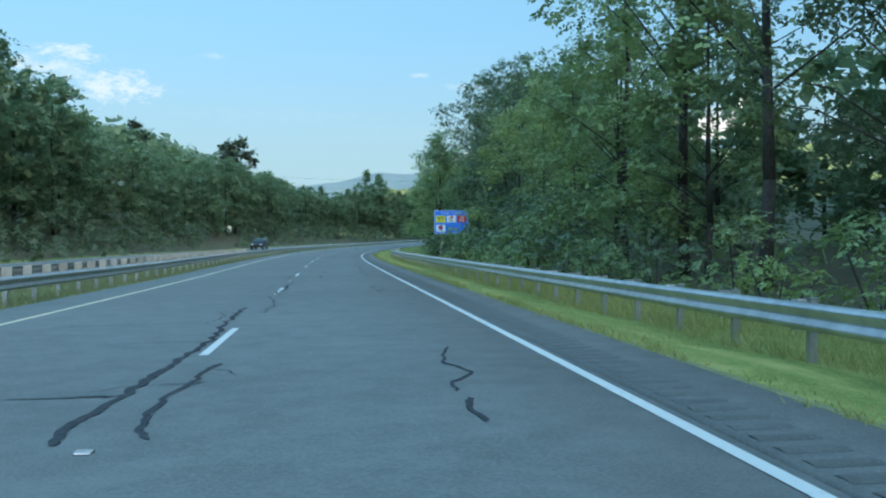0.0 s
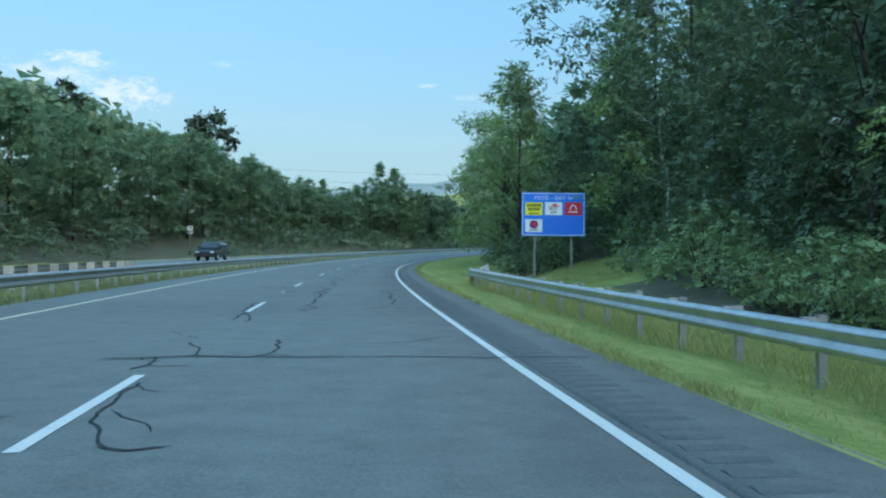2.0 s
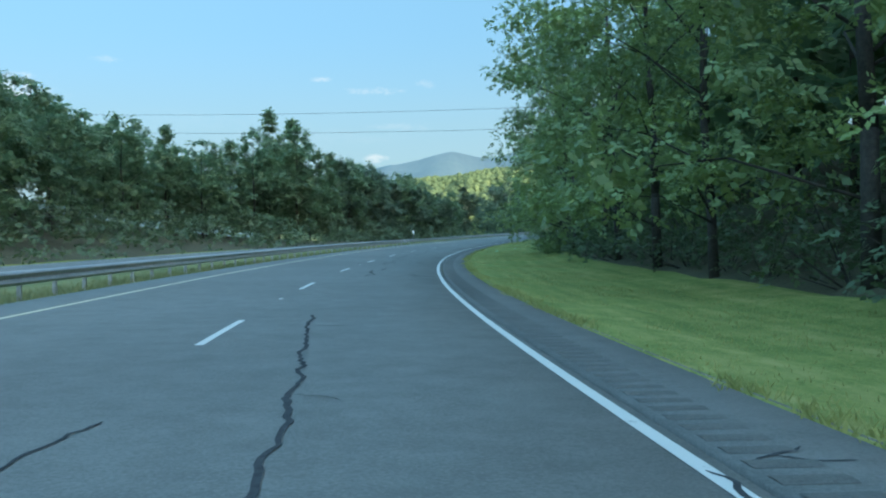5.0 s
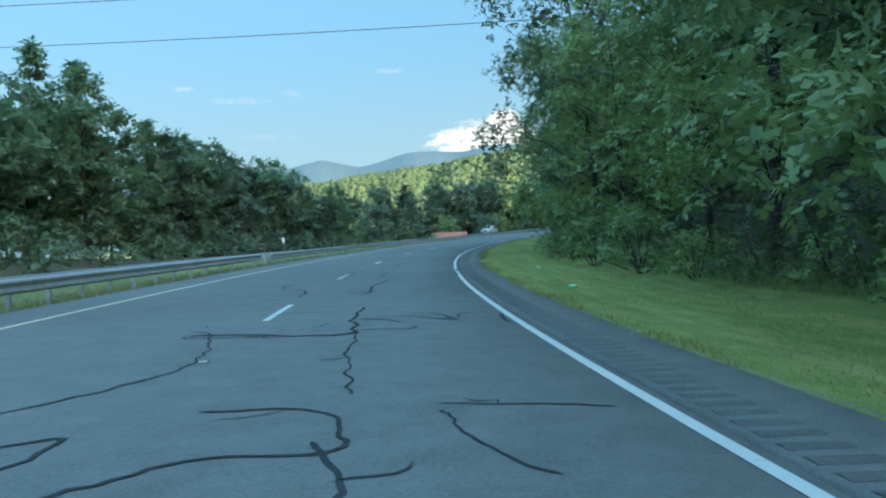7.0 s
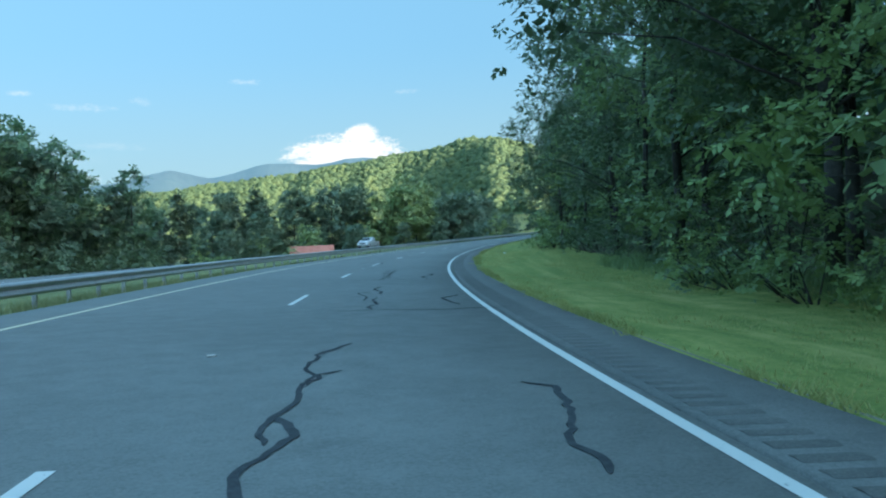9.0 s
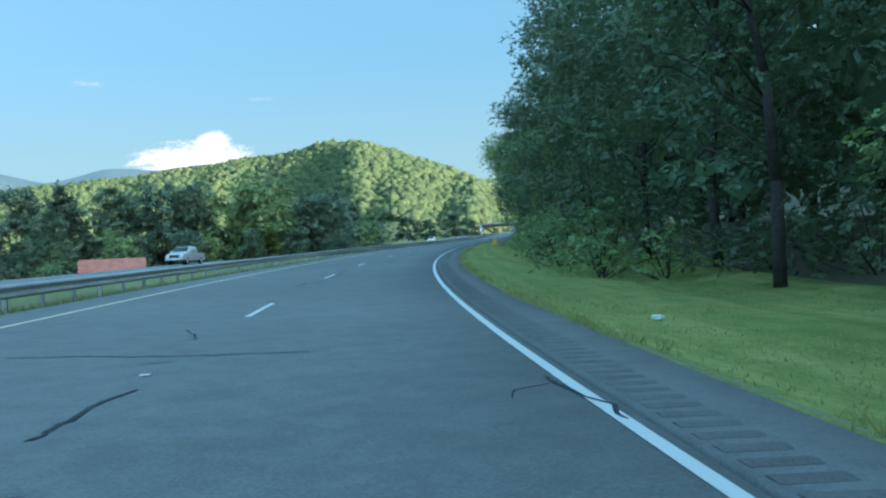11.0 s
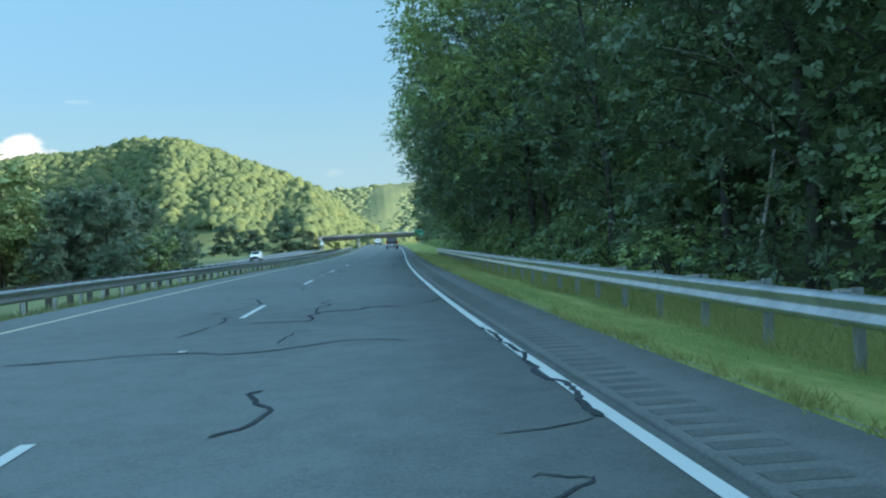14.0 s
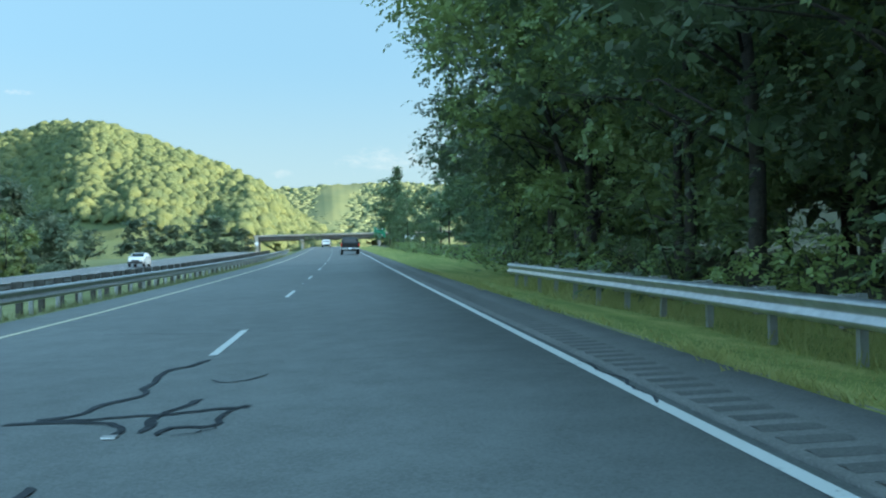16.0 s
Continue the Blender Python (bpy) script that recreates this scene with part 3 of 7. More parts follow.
def build_seals():
    """Poured tar over cracks: wandering ribbons along and across the lanes."""
    rng = np.random.default_rng(11)
    verts, quads = [], []

    def pour(cs, cu, width, rough=1.0):
        """A ribbon of tar along a line, with wavering width and ragged course."""
        n = len(cs)
        gs, gu = np.gradient(cs), np.gradient(cu)
        ln = np.hypot(gs, gu) + 1e-6
        wig = np.convolve(rng.normal(0, 1, n + 12), np.ones(13) / 13, "valid") * 0.10 * rough
        wig = wig + np.convolve(rng.normal(0, 1, n + 2), np.ones(3) / 3, "valid") * 0.045 * rough
        cs, cu = cs - gu / ln * wig, cu + gs / ln * wig
        gs, gu = np.gradient(cs), np.gradient(cu)
        ln = np.hypot(gs, gu) + 1e-6
        w = width * (0.55 + 0.8 * np.convolve(rng.random(n), np.ones(4) / 4, "same")) / 2 * (1 + 0.5 * np.abs(gu) / ln)
        w[0] *= 0.4
        w[-1] *= 0.4
        for sign in (1, -1):
            a, b = cs - sign * gu / ln * w, cu + sign * gs / ln * w
            x, y = plan(a, b)
            verts.append(np.stack([x, y, deck(a, b) + 0.0075], -1))
        base = sum(len(v) for v in verts[:-2])
        i = np.arange(n - 1)
        quads.append(base + np.stack([i, i + 1, i + 1 + n, i + n], -1))

    def snake(s, u, ds, du, wander, width):
        length = math.hypot(ds, du)
        n = max(6, int(length / 0.12))
        t = np.linspace(0, 1, n)
        side = np.convolve(np.cumsum(rng.normal(0, 1, n)), np.ones(5) / 5, "same")
        side = side - side[0] - (side[-1] - side[0]) * t
        side = side / (np.abs(side).max() + 1e-6) * wander
        pour(s + ds * t - du / length * side, u + du * t + ds / length * side, width)

    def seal(width, *knots):
        """One pour over a crack that passes through a few knots (s, u), rounded between them."""
        k = np.array([knots[0], *knots, knots[-1]], float)
        line = []
        for p0, p1, p2, p3 in zip(k, k[1:], k[2:], k[3:]):
            m = max(3, int(math.hypot(*(p2 - p1)) / 0.10))
            t = np.arange(m)[:, None] / m
            line.append(0.5 * (2 * p1 + (p2 - p0) * t + (2 * p0 - 5 * p1 + 4 * p2 - p3) * t ** 2 + (3 * p1 - p0 - 3 * p2 + p3) * t ** 3))
        line = np.concatenate([*line, k[-1:]])
        pour(line[:, 0], line[:, 1], width, 0.8)
        for i in range(int(rng.integers(0, 2 + len(line) // 25))):      # fine side cracks
            p = line[int(rng.integers(0, len(line)))]
            snake(p[0], p[1], rng.normal(0, 0.35), rng.choice([-1, 1]) * rng.uniform(0.2, 0.7), 0.07, rng.uniform(0.012, 0.022))

    def net(s):
        """A seal across the lanes with the arms that run off it along the lanes."""
        edge = rng.uniform(-0.8, 0.8)
        mid = rng.uniform(2.2, 3.6)
        snake(s, edge, rng.normal(0, 0.4), mid - edge, 0.22, rng.uniform(0.03, 0.05))
        arm, u = rng.uniform(4.0, 8.0), 2.45 + rng.normal(0, 0.12)
        for k in range(3):
            snake(s + arm * k * 0.3, u + rng.normal(0, 0.1), arm * 0.42, rng.normal(0, 0.15), rng.uniform(0.1, 0.25), rng.uniform(0.04, 0.08))
        snake(s + rng.uniform(-1, 1.5), 0.8 + rng.normal(0, 0.2), rng.uniform(1.6, 4.0), rng.normal(0, 0.2), 0.22, rng.uniform(0.04, 0.06))

    for s in (6.0, 14.0, 22.0, 184.0, 196.0, 205.0, 264.0, 276.0, 287.0):
        net(s)
    seal(0.074, (30.9, 3.91), (31.6, 3.91), (32.5, 3.89), (33.2, 3.85), (34.5, 3.84), (36.1, 3.80), (38.4, 3.86), (40.4, 3.93), (42.3, 3.88))
    seal(0.050, (31.0, 3.40), (31.6, 3.50), (32.3, 3.50), (33.3, 3.49), (34.4, 3.41))
    seal(0.050, (32.1, 1.24), (31.2, 1.27))
    seal(0.037, (35.4, 0.99), (34.2, 1.17), (33.4, 1.07), (32.8, 1.27), (32.4, 1.27))
    seal(0.022, (32.6, 4.80), (32.6, 4.40), (32.6, 3.98))
    seal(0.022, (33.1, 3.73), (33.1, 3.46), (33.2, 3.33))
    seal(0.022, (36.3, 5.07), (36.4, 4.53), (36.4, 3.79))
    seal(0.022, (38.9, 6.32), (39.0, 5.14), (39.2, 4.77), (38.8, 3.88))
    seal(0.022, (39.1, 4.16), (40.4, 4.12), (41.1, 4.30))
    seal(0.025, (40.9, 3.45), (43.0, 3.45), (46.0, 3.71))
    seal(0.074, (46.7, 3.56), (47.6, 3.60), (48.3, 3.57), (49.5, 3.56), (51.3, 3.58), (51.7, 3.47))
    seal(0.031, (50.1, 1.11), (48.8, 1.24), (48.2, 1.01), (47.7, 1.17), (47.3, 1.13), (46.8, 1.08))
    seal(0.031, (48.0, 3.51), (47.9, 3.15), (47.3, 2.97), (47.1, 2.69), (47.1, 2.35))
    seal(0.025, (47.5, 4.48), (47.8, 4.34), (48.4, 4.29), (48.7, 4.39))
    seal(0.022, (49.7, 4.07), (50.5, 3.97))
    seal(0.031, (51.7, 6.04), (51.8, 5.47), (52.0, 4.68), (51.8, 4.19), (51.7, 3.53))
    seal(0.025, (52.5, 3.55), (54.0, 3.48), (53.7, 3.29), (53.1, 3.29))
    seal(0.037, (55.3, 3.83), (57.3, 3.80))
    seal(0.050, (58.6, 2.80), (58.2, 2.69), (57.7, 2.65), (57.1, 2.71))
    seal(0.037, (57.2, 3.23), (57.5, 3.16))
    seal(0.062, (57.4, 3.85), (57.6, 3.85), (58.1, 3.85), (58.4, 3.80), (58.9, 3.71))
    seal(0.031, (57.7, 3.07), (57.6, 2.94), (57.4, 2.43), (57.4, 1.78), (57.6, 1.37), (57.5, 1.02), (57.6, 0.51), (57.6, -0.18))
    seal(0.031, (58.4, 4.63), (58.2, 4.20), (58.0, 3.89), (58.4, 3.64))
    seal(0.031, (58.5, 4.70), (58.5, 4.27), (58.4, 3.82))
    seal(0.031, (58.5, 3.75), (58.7, 3.30), (58.5, 2.79))
    seal(0.022, (58.6, 2.76), (58.5, 2.19), (58.5, 1.75))
    seal(0.031, (62.7, 1.11), (61.7, 1.06), (60.2, 1.07), (59.5, 0.88), (59.0, 0.92), (58.7, 1.05), (58.7, 0.89), (58.9, 0.61))
    seal(0.025, (63.3, 2.66), (61.8, 2.56), (60.9, 2.62))
    seal(0.056, (62.4, 2.65), (63.0, 2.65), (63.5, 2.65), (63.6, 2.76))
    seal(0.031, (62.4, 1.08), (62.6, 0.88), (62.9, 0.85), (63.3, 1.15))
    seal(0.056, (62.6, 3.71), (63.4, 3.77), (64.0, 3.80), (64.3, 3.90), (64.1, 4.12))
    seal(0.037, (62.6, 3.23), (63.0, 3.14), (63.4, 3.25), (63.8, 3.45), (64.3, 3.47), (65.1, 3.19), (65.7, 3.21), (66.4, 3.41), (66.4, 3.71))
    seal(0.031, (63.4, 1.12), (63.7, 0.89), (64.1, 1.08), (64.6, 0.84), (65.0, 1.09), (66.3, 0.92), (67.5, 0.97), (69.9, 0.86))
    seal(0.022, (67.3, 5.90), (67.4, 5.21), (67.0, 4.48), (66.0, 4.25), (65.5, 4.50), (64.4, 4.61), (64.1, 4.71), (63.6, 4.55))
    seal(0.031, (63.7, 0.88), (63.7, 0.49), (63.8, 0.09))
    seal(0.022, (67.6, 3.97), (67.7, 3.45), (67.9, 2.99))
    seal(0.025, (69.8, 3.13), (68.2, 2.94), (68.0, 2.64), (67.8, 2.08), (67.7, 1.38))
    seal(0.022, (70.2, 3.49), (70.6, 3.97))
    seal(0.037, (70.3, 3.04), (70.5, 2.86), (70.7, 2.60), (70.8, 2.40))
    seal(0.050, (72.7, 0.92), (72.0, 0.85), (71.6, 1.01), (71.3, 1.00), (70.9, 0.72), (70.8, 0.85), (70.6, 0.72), (70.4, 0.80))
    seal(0.025, (71.0, 4.22), (70.9, 4.01), (70.6, 3.68))
    seal(0.022, (71.5, 2.21), (71.0, 2.01))
    seal(0.025, (71.0, 4.22), (71.4, 4.22), (72.1, 4.14), (73.0, 4.26), (73.8, 4.45), (74.3, 4.45))
    seal(0.025, (72.8, 3.30), (72.7, 2.86))
    seal(0.031, (72.7, 1.68), (72.8, 0.99), (73.0, 0.88))
    seal(0.037, (77.5, 0.96), (75.3, 0.82), (74.4, 0.88), (73.7, 1.08), (73.3, 1.05))
    seal(0.022, (74.0, 2.09), (73.8, 1.63))
    seal(0.025, (74.9, 5.38), (74.9, 4.57), (74.9, 3.86), (74.5, 3.18))
    seal(0.022, (74.7, 3.69), (74.9, 3.08), (74.8, 2.83))
    seal(0.025, (74.7, 2.31), (74.8, 1.89), (74.8, 1.29))
    seal(0.025, (74.9, 3.86), (75.4, 3.50), (76.7, 3.38))
    seal(0.022, (75.2, -0.13), (74.9, -0.98))
    seal(0.022, (79.1, 2.81), (80.2, 2.82), (81.3, 2.79))
    seal(0.022, (81.4, 3.90), (80.2, 3.67))
    seal(0.025, (85.4, 3.55), (83.8, 3.48), (82.9, 3.16), (82.9, 2.79))
    seal(0.022, (83.9, 5.52), (83.6, 4.84), (83.9, 4.06))
    seal(0.037, (86.2, 3.85), (86.8, 3.77), (87.2, 3.76))
    seal(0.031, (87.1, 4.37), (87.1, 3.88), (87.2, 3.43), (87.2, 2.43), (87.2, 1.41), (87.1, 0.54), (87.1, -0.95))
    seal(0.037, (87.1, 3.95), (87.3, 3.62), (87.3, 3.25), (87.2, 2.84), (87.6, 2.62), (89.0, 2.62))
    seal(0.031, (88.7, 3.75), (87.9, 3.47), (87.3, 3.46))
    seal(0.022, (88.5, 1.92), (88.6, 1.35), (88.8, 0.90), (89.5, 0.36))
    seal(0.025, (90.2, 4.25), (89.6, 3.94))
    seal(0.031, (93.6, 3.59), (92.0, 3.38), (91.8, 3.47))
    seal(0.031, (92.2, 3.71), (94.0, 3.68))
    seal(0.031, (93.6, 3.68), (93.7, 3.56))
    seal(0.037, (94.1, 3.79), (95.0, 3.78), (96.4, 3.82), (97.3, 3.70))
    seal(0.037, (94.3, 2.52), (94.6, 2.67), (94.8, 2.66), (95.2, 2.37), (95.6, 2.53), (96.1, 2.70), (96.7, 2.58), (98.2, 2.62), (99.5, 2.53), (101.7, 2.63))
    seal(0.022, (94.5, 0.38), (94.9, 0.02))
    seal(0.022, (95.4, 1.30), (95.6, 1.08), (95.5, 0.14), (96.0, -0.06))
    seal(0.022, (96.6, 0.73), (96.6, 0.31))
    seal(0.031, (96.8, 0.83), (98.3, 0.72), (99.7, 0.77), (101.5, 0.69))
    seal(0.022, (99.7, 5.19), (99.5, 4.41), (99.6, 3.36), (100.0, 2.50), (100.1, 1.88), (100.1, 0.94))
    seal(0.043, (101.2, 2.78), (101.6, 2.77), (102.2, 2.66), (102.9, 2.56))
    seal(0.062, (101.2, 2.51), (101.6, 2.51), (101.9, 2.47), (102.3, 2.55), (102.6, 2.71), (103.1, 2.52), (103.8, 2.51), (104.3, 2.62))
    seal(0.031, (101.4, 3.31), (101.4, 3.03), (101.5, 2.74), (101.7, 2.56))
    seal(0.031, (101.4, 3.31), (101.9, 3.63), (102.1, 3.64), (102.2, 3.32), (102.3, 2.85), (102.4, 2.65))
    seal(0.037, (101.5, 0.67), (101.8, 0.77), (102.1, 0.88), (102.3, 0.80), (102.5, 0.61), (102.5, 0.09))
    seal(0.031, (102.5, 4.21), (102.9, 4.24), (103.3, 4.27), (103.6, 3.93), (103.8, 3.52), (104.1, 3.31), (104.3, 4.15), (104.1, 4.86))
    seal(0.031, (102.5, 0.61), (102.8, 0.96), (102.8, 1.35))
    seal(0.025, (103.0, 3.23), (103.0, 2.95), (102.7, 2.70), (102.7, 2.56))
    seal(0.031, (103.3, 1.00), (103.1, 0.72), (103.3, 0.48), (103.4, 0.61))
    seal(0.031, (103.4, 3.13), (103.3, 2.84), (103.4, 2.45))
    seal(0.025, (103.9, 1.24), (103.9, 0.87), (104.2, 0.68), (104.7, 0.72))
    seal(0.025, (104.2, 0.64), (104.3, 0.20))
    seal(0.031, (104.9, 2.71), (104.3, 2.44), (104.2, 2.14))
    seal(0.031, (104.4, 4.17), (104.5, 3.84), (105.3, 4.00), (105.9, 4.00), (105.8, 3.72), (105.4, 3.58), (105.0, 3.80), (105.3, 4.00))
    seal(0.031, (104.4, 4.97), (104.6, 4.24), (105.0, 3.93))
    seal(0.031, (104.4, 3.37), (104.4, 2.96), (104.9, 2.78), (105.4, 2.95), (105.6, 3.09))
    seal(0.022, (104.9, 0.75), (104.9, 0.21))
    seal(0.031, (105.4, 2.85), (105.9, 2.72), (106.3, 2.31))
    seal(0.031, (106.6, 2.54), (107.7, 2.42), (109.8, 2.63))
    seal(0.025, (107.1, 4.53), (107.7, 4.39), (107.8, 3.94))
    seal(0.025, (108.8, 6.81), (108.9, 5.42), (109.4, 4.49), (109.9, 3.70))
    seal(0.043, (109.1, 2.61), (109.5, 2.56), (109.7, 2.71), (110.4, 2.60), (111.0, 2.72), (111.6, 2.60), (112.1, 2.36), (112.8, 2.29), (114.4, 2.62), (115.1, 2.77), (116.3, 2.76))
    seal(0.031, (113.7, 0.51), (112.2, 0.59), (110.7, 0.90), (109.8, 0.75), (109.4, 0.53))
    seal(0.031, (109.7, 3.90), (109.7, 3.34), (109.6, 2.70), (109.9, 2.35), (110.1, 1.90))
    seal(0.025, (110.0, 4.03), (110.2, 3.69))
    seal(0.025, (113.6, 5.53), (113.9, 4.87), (113.1, 3.72), (112.3, 3.81))
    seal(0.025, (112.8, 3.19), (112.8, 2.73), (112.5, 2.52))
    seal(0.025, (114.0, 1.84), (113.9, 1.50), (114.0, 1.10))
    seal(0.025, (114.3, 3.82), (114.6, 3.35), (116.2, 3.47), (118.2, 3.90), (117.8, 4.81), (118.0, 6.29))
    seal(0.031, (117.0, 1.72), (117.0, 1.38), (117.0, 1.08))
    seal(0.043, (117.0, 0.64), (117.2, 0.55), (117.3, 0.61), (117.4, 0.48), (117.4, 0.03), (117.4, -0.27))
    seal(0.022, (117.1, 1.72), (117.5, 0.46))
    seal(0.031, (118.1, 3.79), (118.1, 3.45), (118.0, 2.59), (118.1, 2.38), (117.9, 2.25), (117.7, 2.32))
    seal(0.037, (117.8, 3.94), (117.9, 3.82), (118.1, 3.73))
    seal(0.031, (118.2, 0.58), (118.0, 0.46))
    seal(0.050, (118.1, 2.62), (118.8, 2.46), (119.4, 2.43), (120.4, 2.40))
    seal(0.031, (118.2, 0.19), (118.7, 0.48), (119.0, 0.58), (119.4, 0.44), (120.0, 0.57))
    seal(0.031, (118.4, 4.19), (118.7, 3.98), (119.0, 3.74))
    seal(0.025, (118.6, 3.61), (118.7, 3.42), (119.1, 3.36))
    seal(0.031, (119.3, 4.56), (119.4, 4.26), (119.4, 3.93), (119.0, 3.72))
    seal(0.031, (120.0, 2.65), (119.7, 2.48))
    seal(0.050, (120.1, 2.68), (121.0, 2.60), (122.0, 2.48))
    seal(0.025, (120.5, 0.61), (120.2, 0.10))
    seal(0.031, (122.5, 2.21), (121.1, 2.06), (122.2, 2.24))
    seal(0.025, (121.5, 0.63), (121.5, 0.23))
    seal(0.031, (122.3, 2.77), (123.0, 2.54))
    seal(0.062, (124.7, 2.60), (125.3, 2.51), (126.1, 2.46), (126.8, 2.30), (128.0, 2.58), (128.9, 2.49), (130.4, 2.49), (131.9, 2.45))
    seal(0.037, (125.1, 1.11), (125.2, 0.87), (125.5, 0.60), (126.2, 0.62))
    seal(0.025, (125.6, 0.58), (125.6, 0.09), (125.6, -0.88))
    seal(0.037, (127.0, 2.26), (127.1, 2.13), (126.7, 1.99), (126.6, 1.65), (126.5, 1.14), (126.4, 0.91), (127.2, 0.60), (127.7, 0.49))
    seal(0.031, (126.7, 3.56), (126.7, 3.01), (126.7, 2.37))
    seal(0.022, (129.2, 5.40), (129.7, 4.67), (129.8, 3.73))
    seal(0.022, (131.0, 6.17), (131.4, 5.15), (131.2, 4.05), (131.2, 3.38))
    seal(0.074, (135.2, 2.61), (135.5, 2.59), (135.8, 2.46), (136.3, 2.49), (136.6, 2.38), (137.2, 2.41), (137.4, 2.61), (138.5, 2.63), (139.6, 2.68), (140.4, 2.47))
    seal(0.050, (135.3, 0.72), (135.7, 0.75), (136.3, 0.87), (137.5, 0.65))
    seal(0.037, (136.7, 0.04), (136.4, -0.04))
    seal(0.031, (138.4, 0.60), (138.9, 0.42), (139.3, 0.49), (139.5, 0.20))
    seal(0.062, (140.3, 2.49), (140.9, 2.52), (141.1, 2.40), (141.0, 2.36))
    seal(0.050, (143.5, 0.25), (142.5, 0.34), (141.8, 0.59), (141.0, 0.69), (140.7, 0.55))
    seal(0.050, (141.8, 2.75), (142.2, 2.77), (142.7, 2.57), (143.7, 2.44), (144.6, 2.51), (146.4, 2.66), (148.0, 2.50))
    seal(0.025, (143.0, 2.93), (143.8, 2.84), (143.9, 2.52))
    seal(0.025, (143.3, 4.92), (143.3, 3.90), (143.0, 2.93))
    seal(0.025, (143.8, 2.95), (143.8, 2.39), (143.7, 1.26), (144.0, 0.36), (144.5, 0.26), (144.7, 0.59))
    seal(0.031, (144.2, 2.97), (145.2, 3.00))
    seal(0.025, (144.5, 5.14), (144.7, 4.31), (145.3, 3.85), (146.1, 3.55))
    seal(0.022, (148.0, 4.89), (147.8, 4.04), (148.1, 3.01))
    seal(0.031, (148.2, 3.00), (148.1, 2.60), (148.4, 2.57), (148.6, 2.71))
    seal(0.074, (148.2, 3.06), (148.4, 3.05), (148.5, 3.04))
    seal(0.022, (148.5, -0.11), (148.3, -0.81))
    seal(0.037, (148.4, 1.41), (148.5, 1.36), (148.5, 0.80), (148.5, 0.12), (148.5, -0.42))
    seal(0.037, (149.4, 0.80), (149.0, 0.90), (148.6, 0.86), (148.5, 0.79))
    seal(0.031, (148.5, 3.95), (148.6, 3.57), (148.5, 3.05))
    seal(0.050, (148.5, 3.04), (149.0, 2.85), (149.5, 2.62), (150.0, 2.45), (151.2, 2.49), (153.7, 2.46))
    seal(0.037, (148.7, 4.03), (148.6, 3.56))
    seal(0.025, (151.1, 3.14), (151.4, 2.69))
    seal(0.022, (151.6, 5.23), (153.4, 4.97))
    seal(0.022, (152.1, 1.94), (152.2, 1.18), (152.2, 0.23))
    seal(0.031, (152.8, 3.05), (153.8, 3.00))
    seal(0.050, (153.3, 2.43), (154.0, 2.48), (154.7, 2.64), (155.2, 2.65), (156.1, 2.42), (157.1, 2.45), (158.6, 2.39), (161.7, 2.28), (169.8, 2.67))
    seal(0.031, (153.4, 2.99), (153.8, 3.00))
    seal(0.031, (154.0, 3.21), (153.9, 2.55))
    seal(0.022, (155.7, 1.74), (155.6, 1.35))
    seal(0.022, (155.9, 4.20), (156.6, 3.85), (156.7, 3.57))
    seal(0.022, (157.7, 5.64), (157.4, 5.15), (158.0, 5.50), (158.1, 5.81))
    seal(0.037, (160.3, 0.04), (158.7, 0.04))
    seal(0.022, (159.8, 5.94), (160.5, 5.68))
    seal(0.025, (160.4, 3.71), (161.8, 3.47))
    seal(0.022, (160.5, -0.32), (160.7, -0.72))
    seal(0.031, (211.8, 4.29), (212.3, 4.20), (212.6, 3.84), (213.0, 3.53), (213.4, 3.18), (213.7, 2.76), (213.7, 2.33), (214.0, 2.15), (214.7, 2.30), (215.0, 2.57), (215.0, 3.19))
    seal(0.043, (212.2, 2.48), (211.9, 2.28), (212.0, 2.25))
    seal(0.031, (212.3, 3.19), (212.3, 2.99), (212.3, 2.53))
    seal(0.037, (212.7, 2.61), (212.4, 2.38), (212.6, 2.24), (213.1, 2.17), (214.0, 2.30))
    seal(0.031, (212.9, 4.66), (212.9, 4.14), (213.7, 3.92), (214.3, 3.84), (214.1, 4.28), (214.4, 4.95), (214.5, 4.45))
    seal(0.022, (214.8, 1.56), (213.7, 1.36), (213.1, 1.08))
    seal(0.025, (214.4, 4.95), (215.5, 4.43), (216.6, 3.90), (217.9, 3.78), (219.8, 4.12), (219.6, 4.33), (219.6, 3.31))
    seal(0.022, (215.0, 1.55), (214.9, 0.93), (214.7, 0.34))
    seal(0.022, (215.5, 2.19), (219.6, 2.27))
    seal(0.037, (219.5, 3.61), (219.7, 3.44))
    seal(0.074, (219.8, 4.32), (219.9, 4.20), (219.9, 4.09), (219.8, 3.45), (219.6, 3.10), (219.6, 2.59), (219.7, 2.34), (219.9, 2.26))
    seal(0.050, (219.7, 2.20), (220.3, 2.29), (220.8, 2.28), (221.5, 2.36), (222.7, 2.33), (223.8, 2.28))
    seal(0.037, (219.8, 4.18), (220.1, 4.15), (220.4, 4.49))
    seal(0.031, (220.2, 2.28), (220.2, 1.95), (220.2, 1.62), (220.5, 1.53))
    seal(0.022, (220.4, 2.94), (221.1, 2.71))
    seal(0.050, (222.0, 0.13), (221.0, 0.14), (220.7, 0.09))
    seal(0.025, (220.8, 4.30), (221.1, 4.35))
    seal(0.031, (221.7, 2.28), (221.4, 1.88), (220.9, 1.66))
    seal(0.031, (221.9, 2.02), (222.0, 1.56), (221.7, 1.34), (221.2, 0.88), (222.4, 1.17))
    seal(0.031, (221.7, 2.28), (221.6, 1.99), (221.7, 1.72))
    seal(0.025, (222.4, 0.74), (222.2, 0.62), (222.4, 0.15))
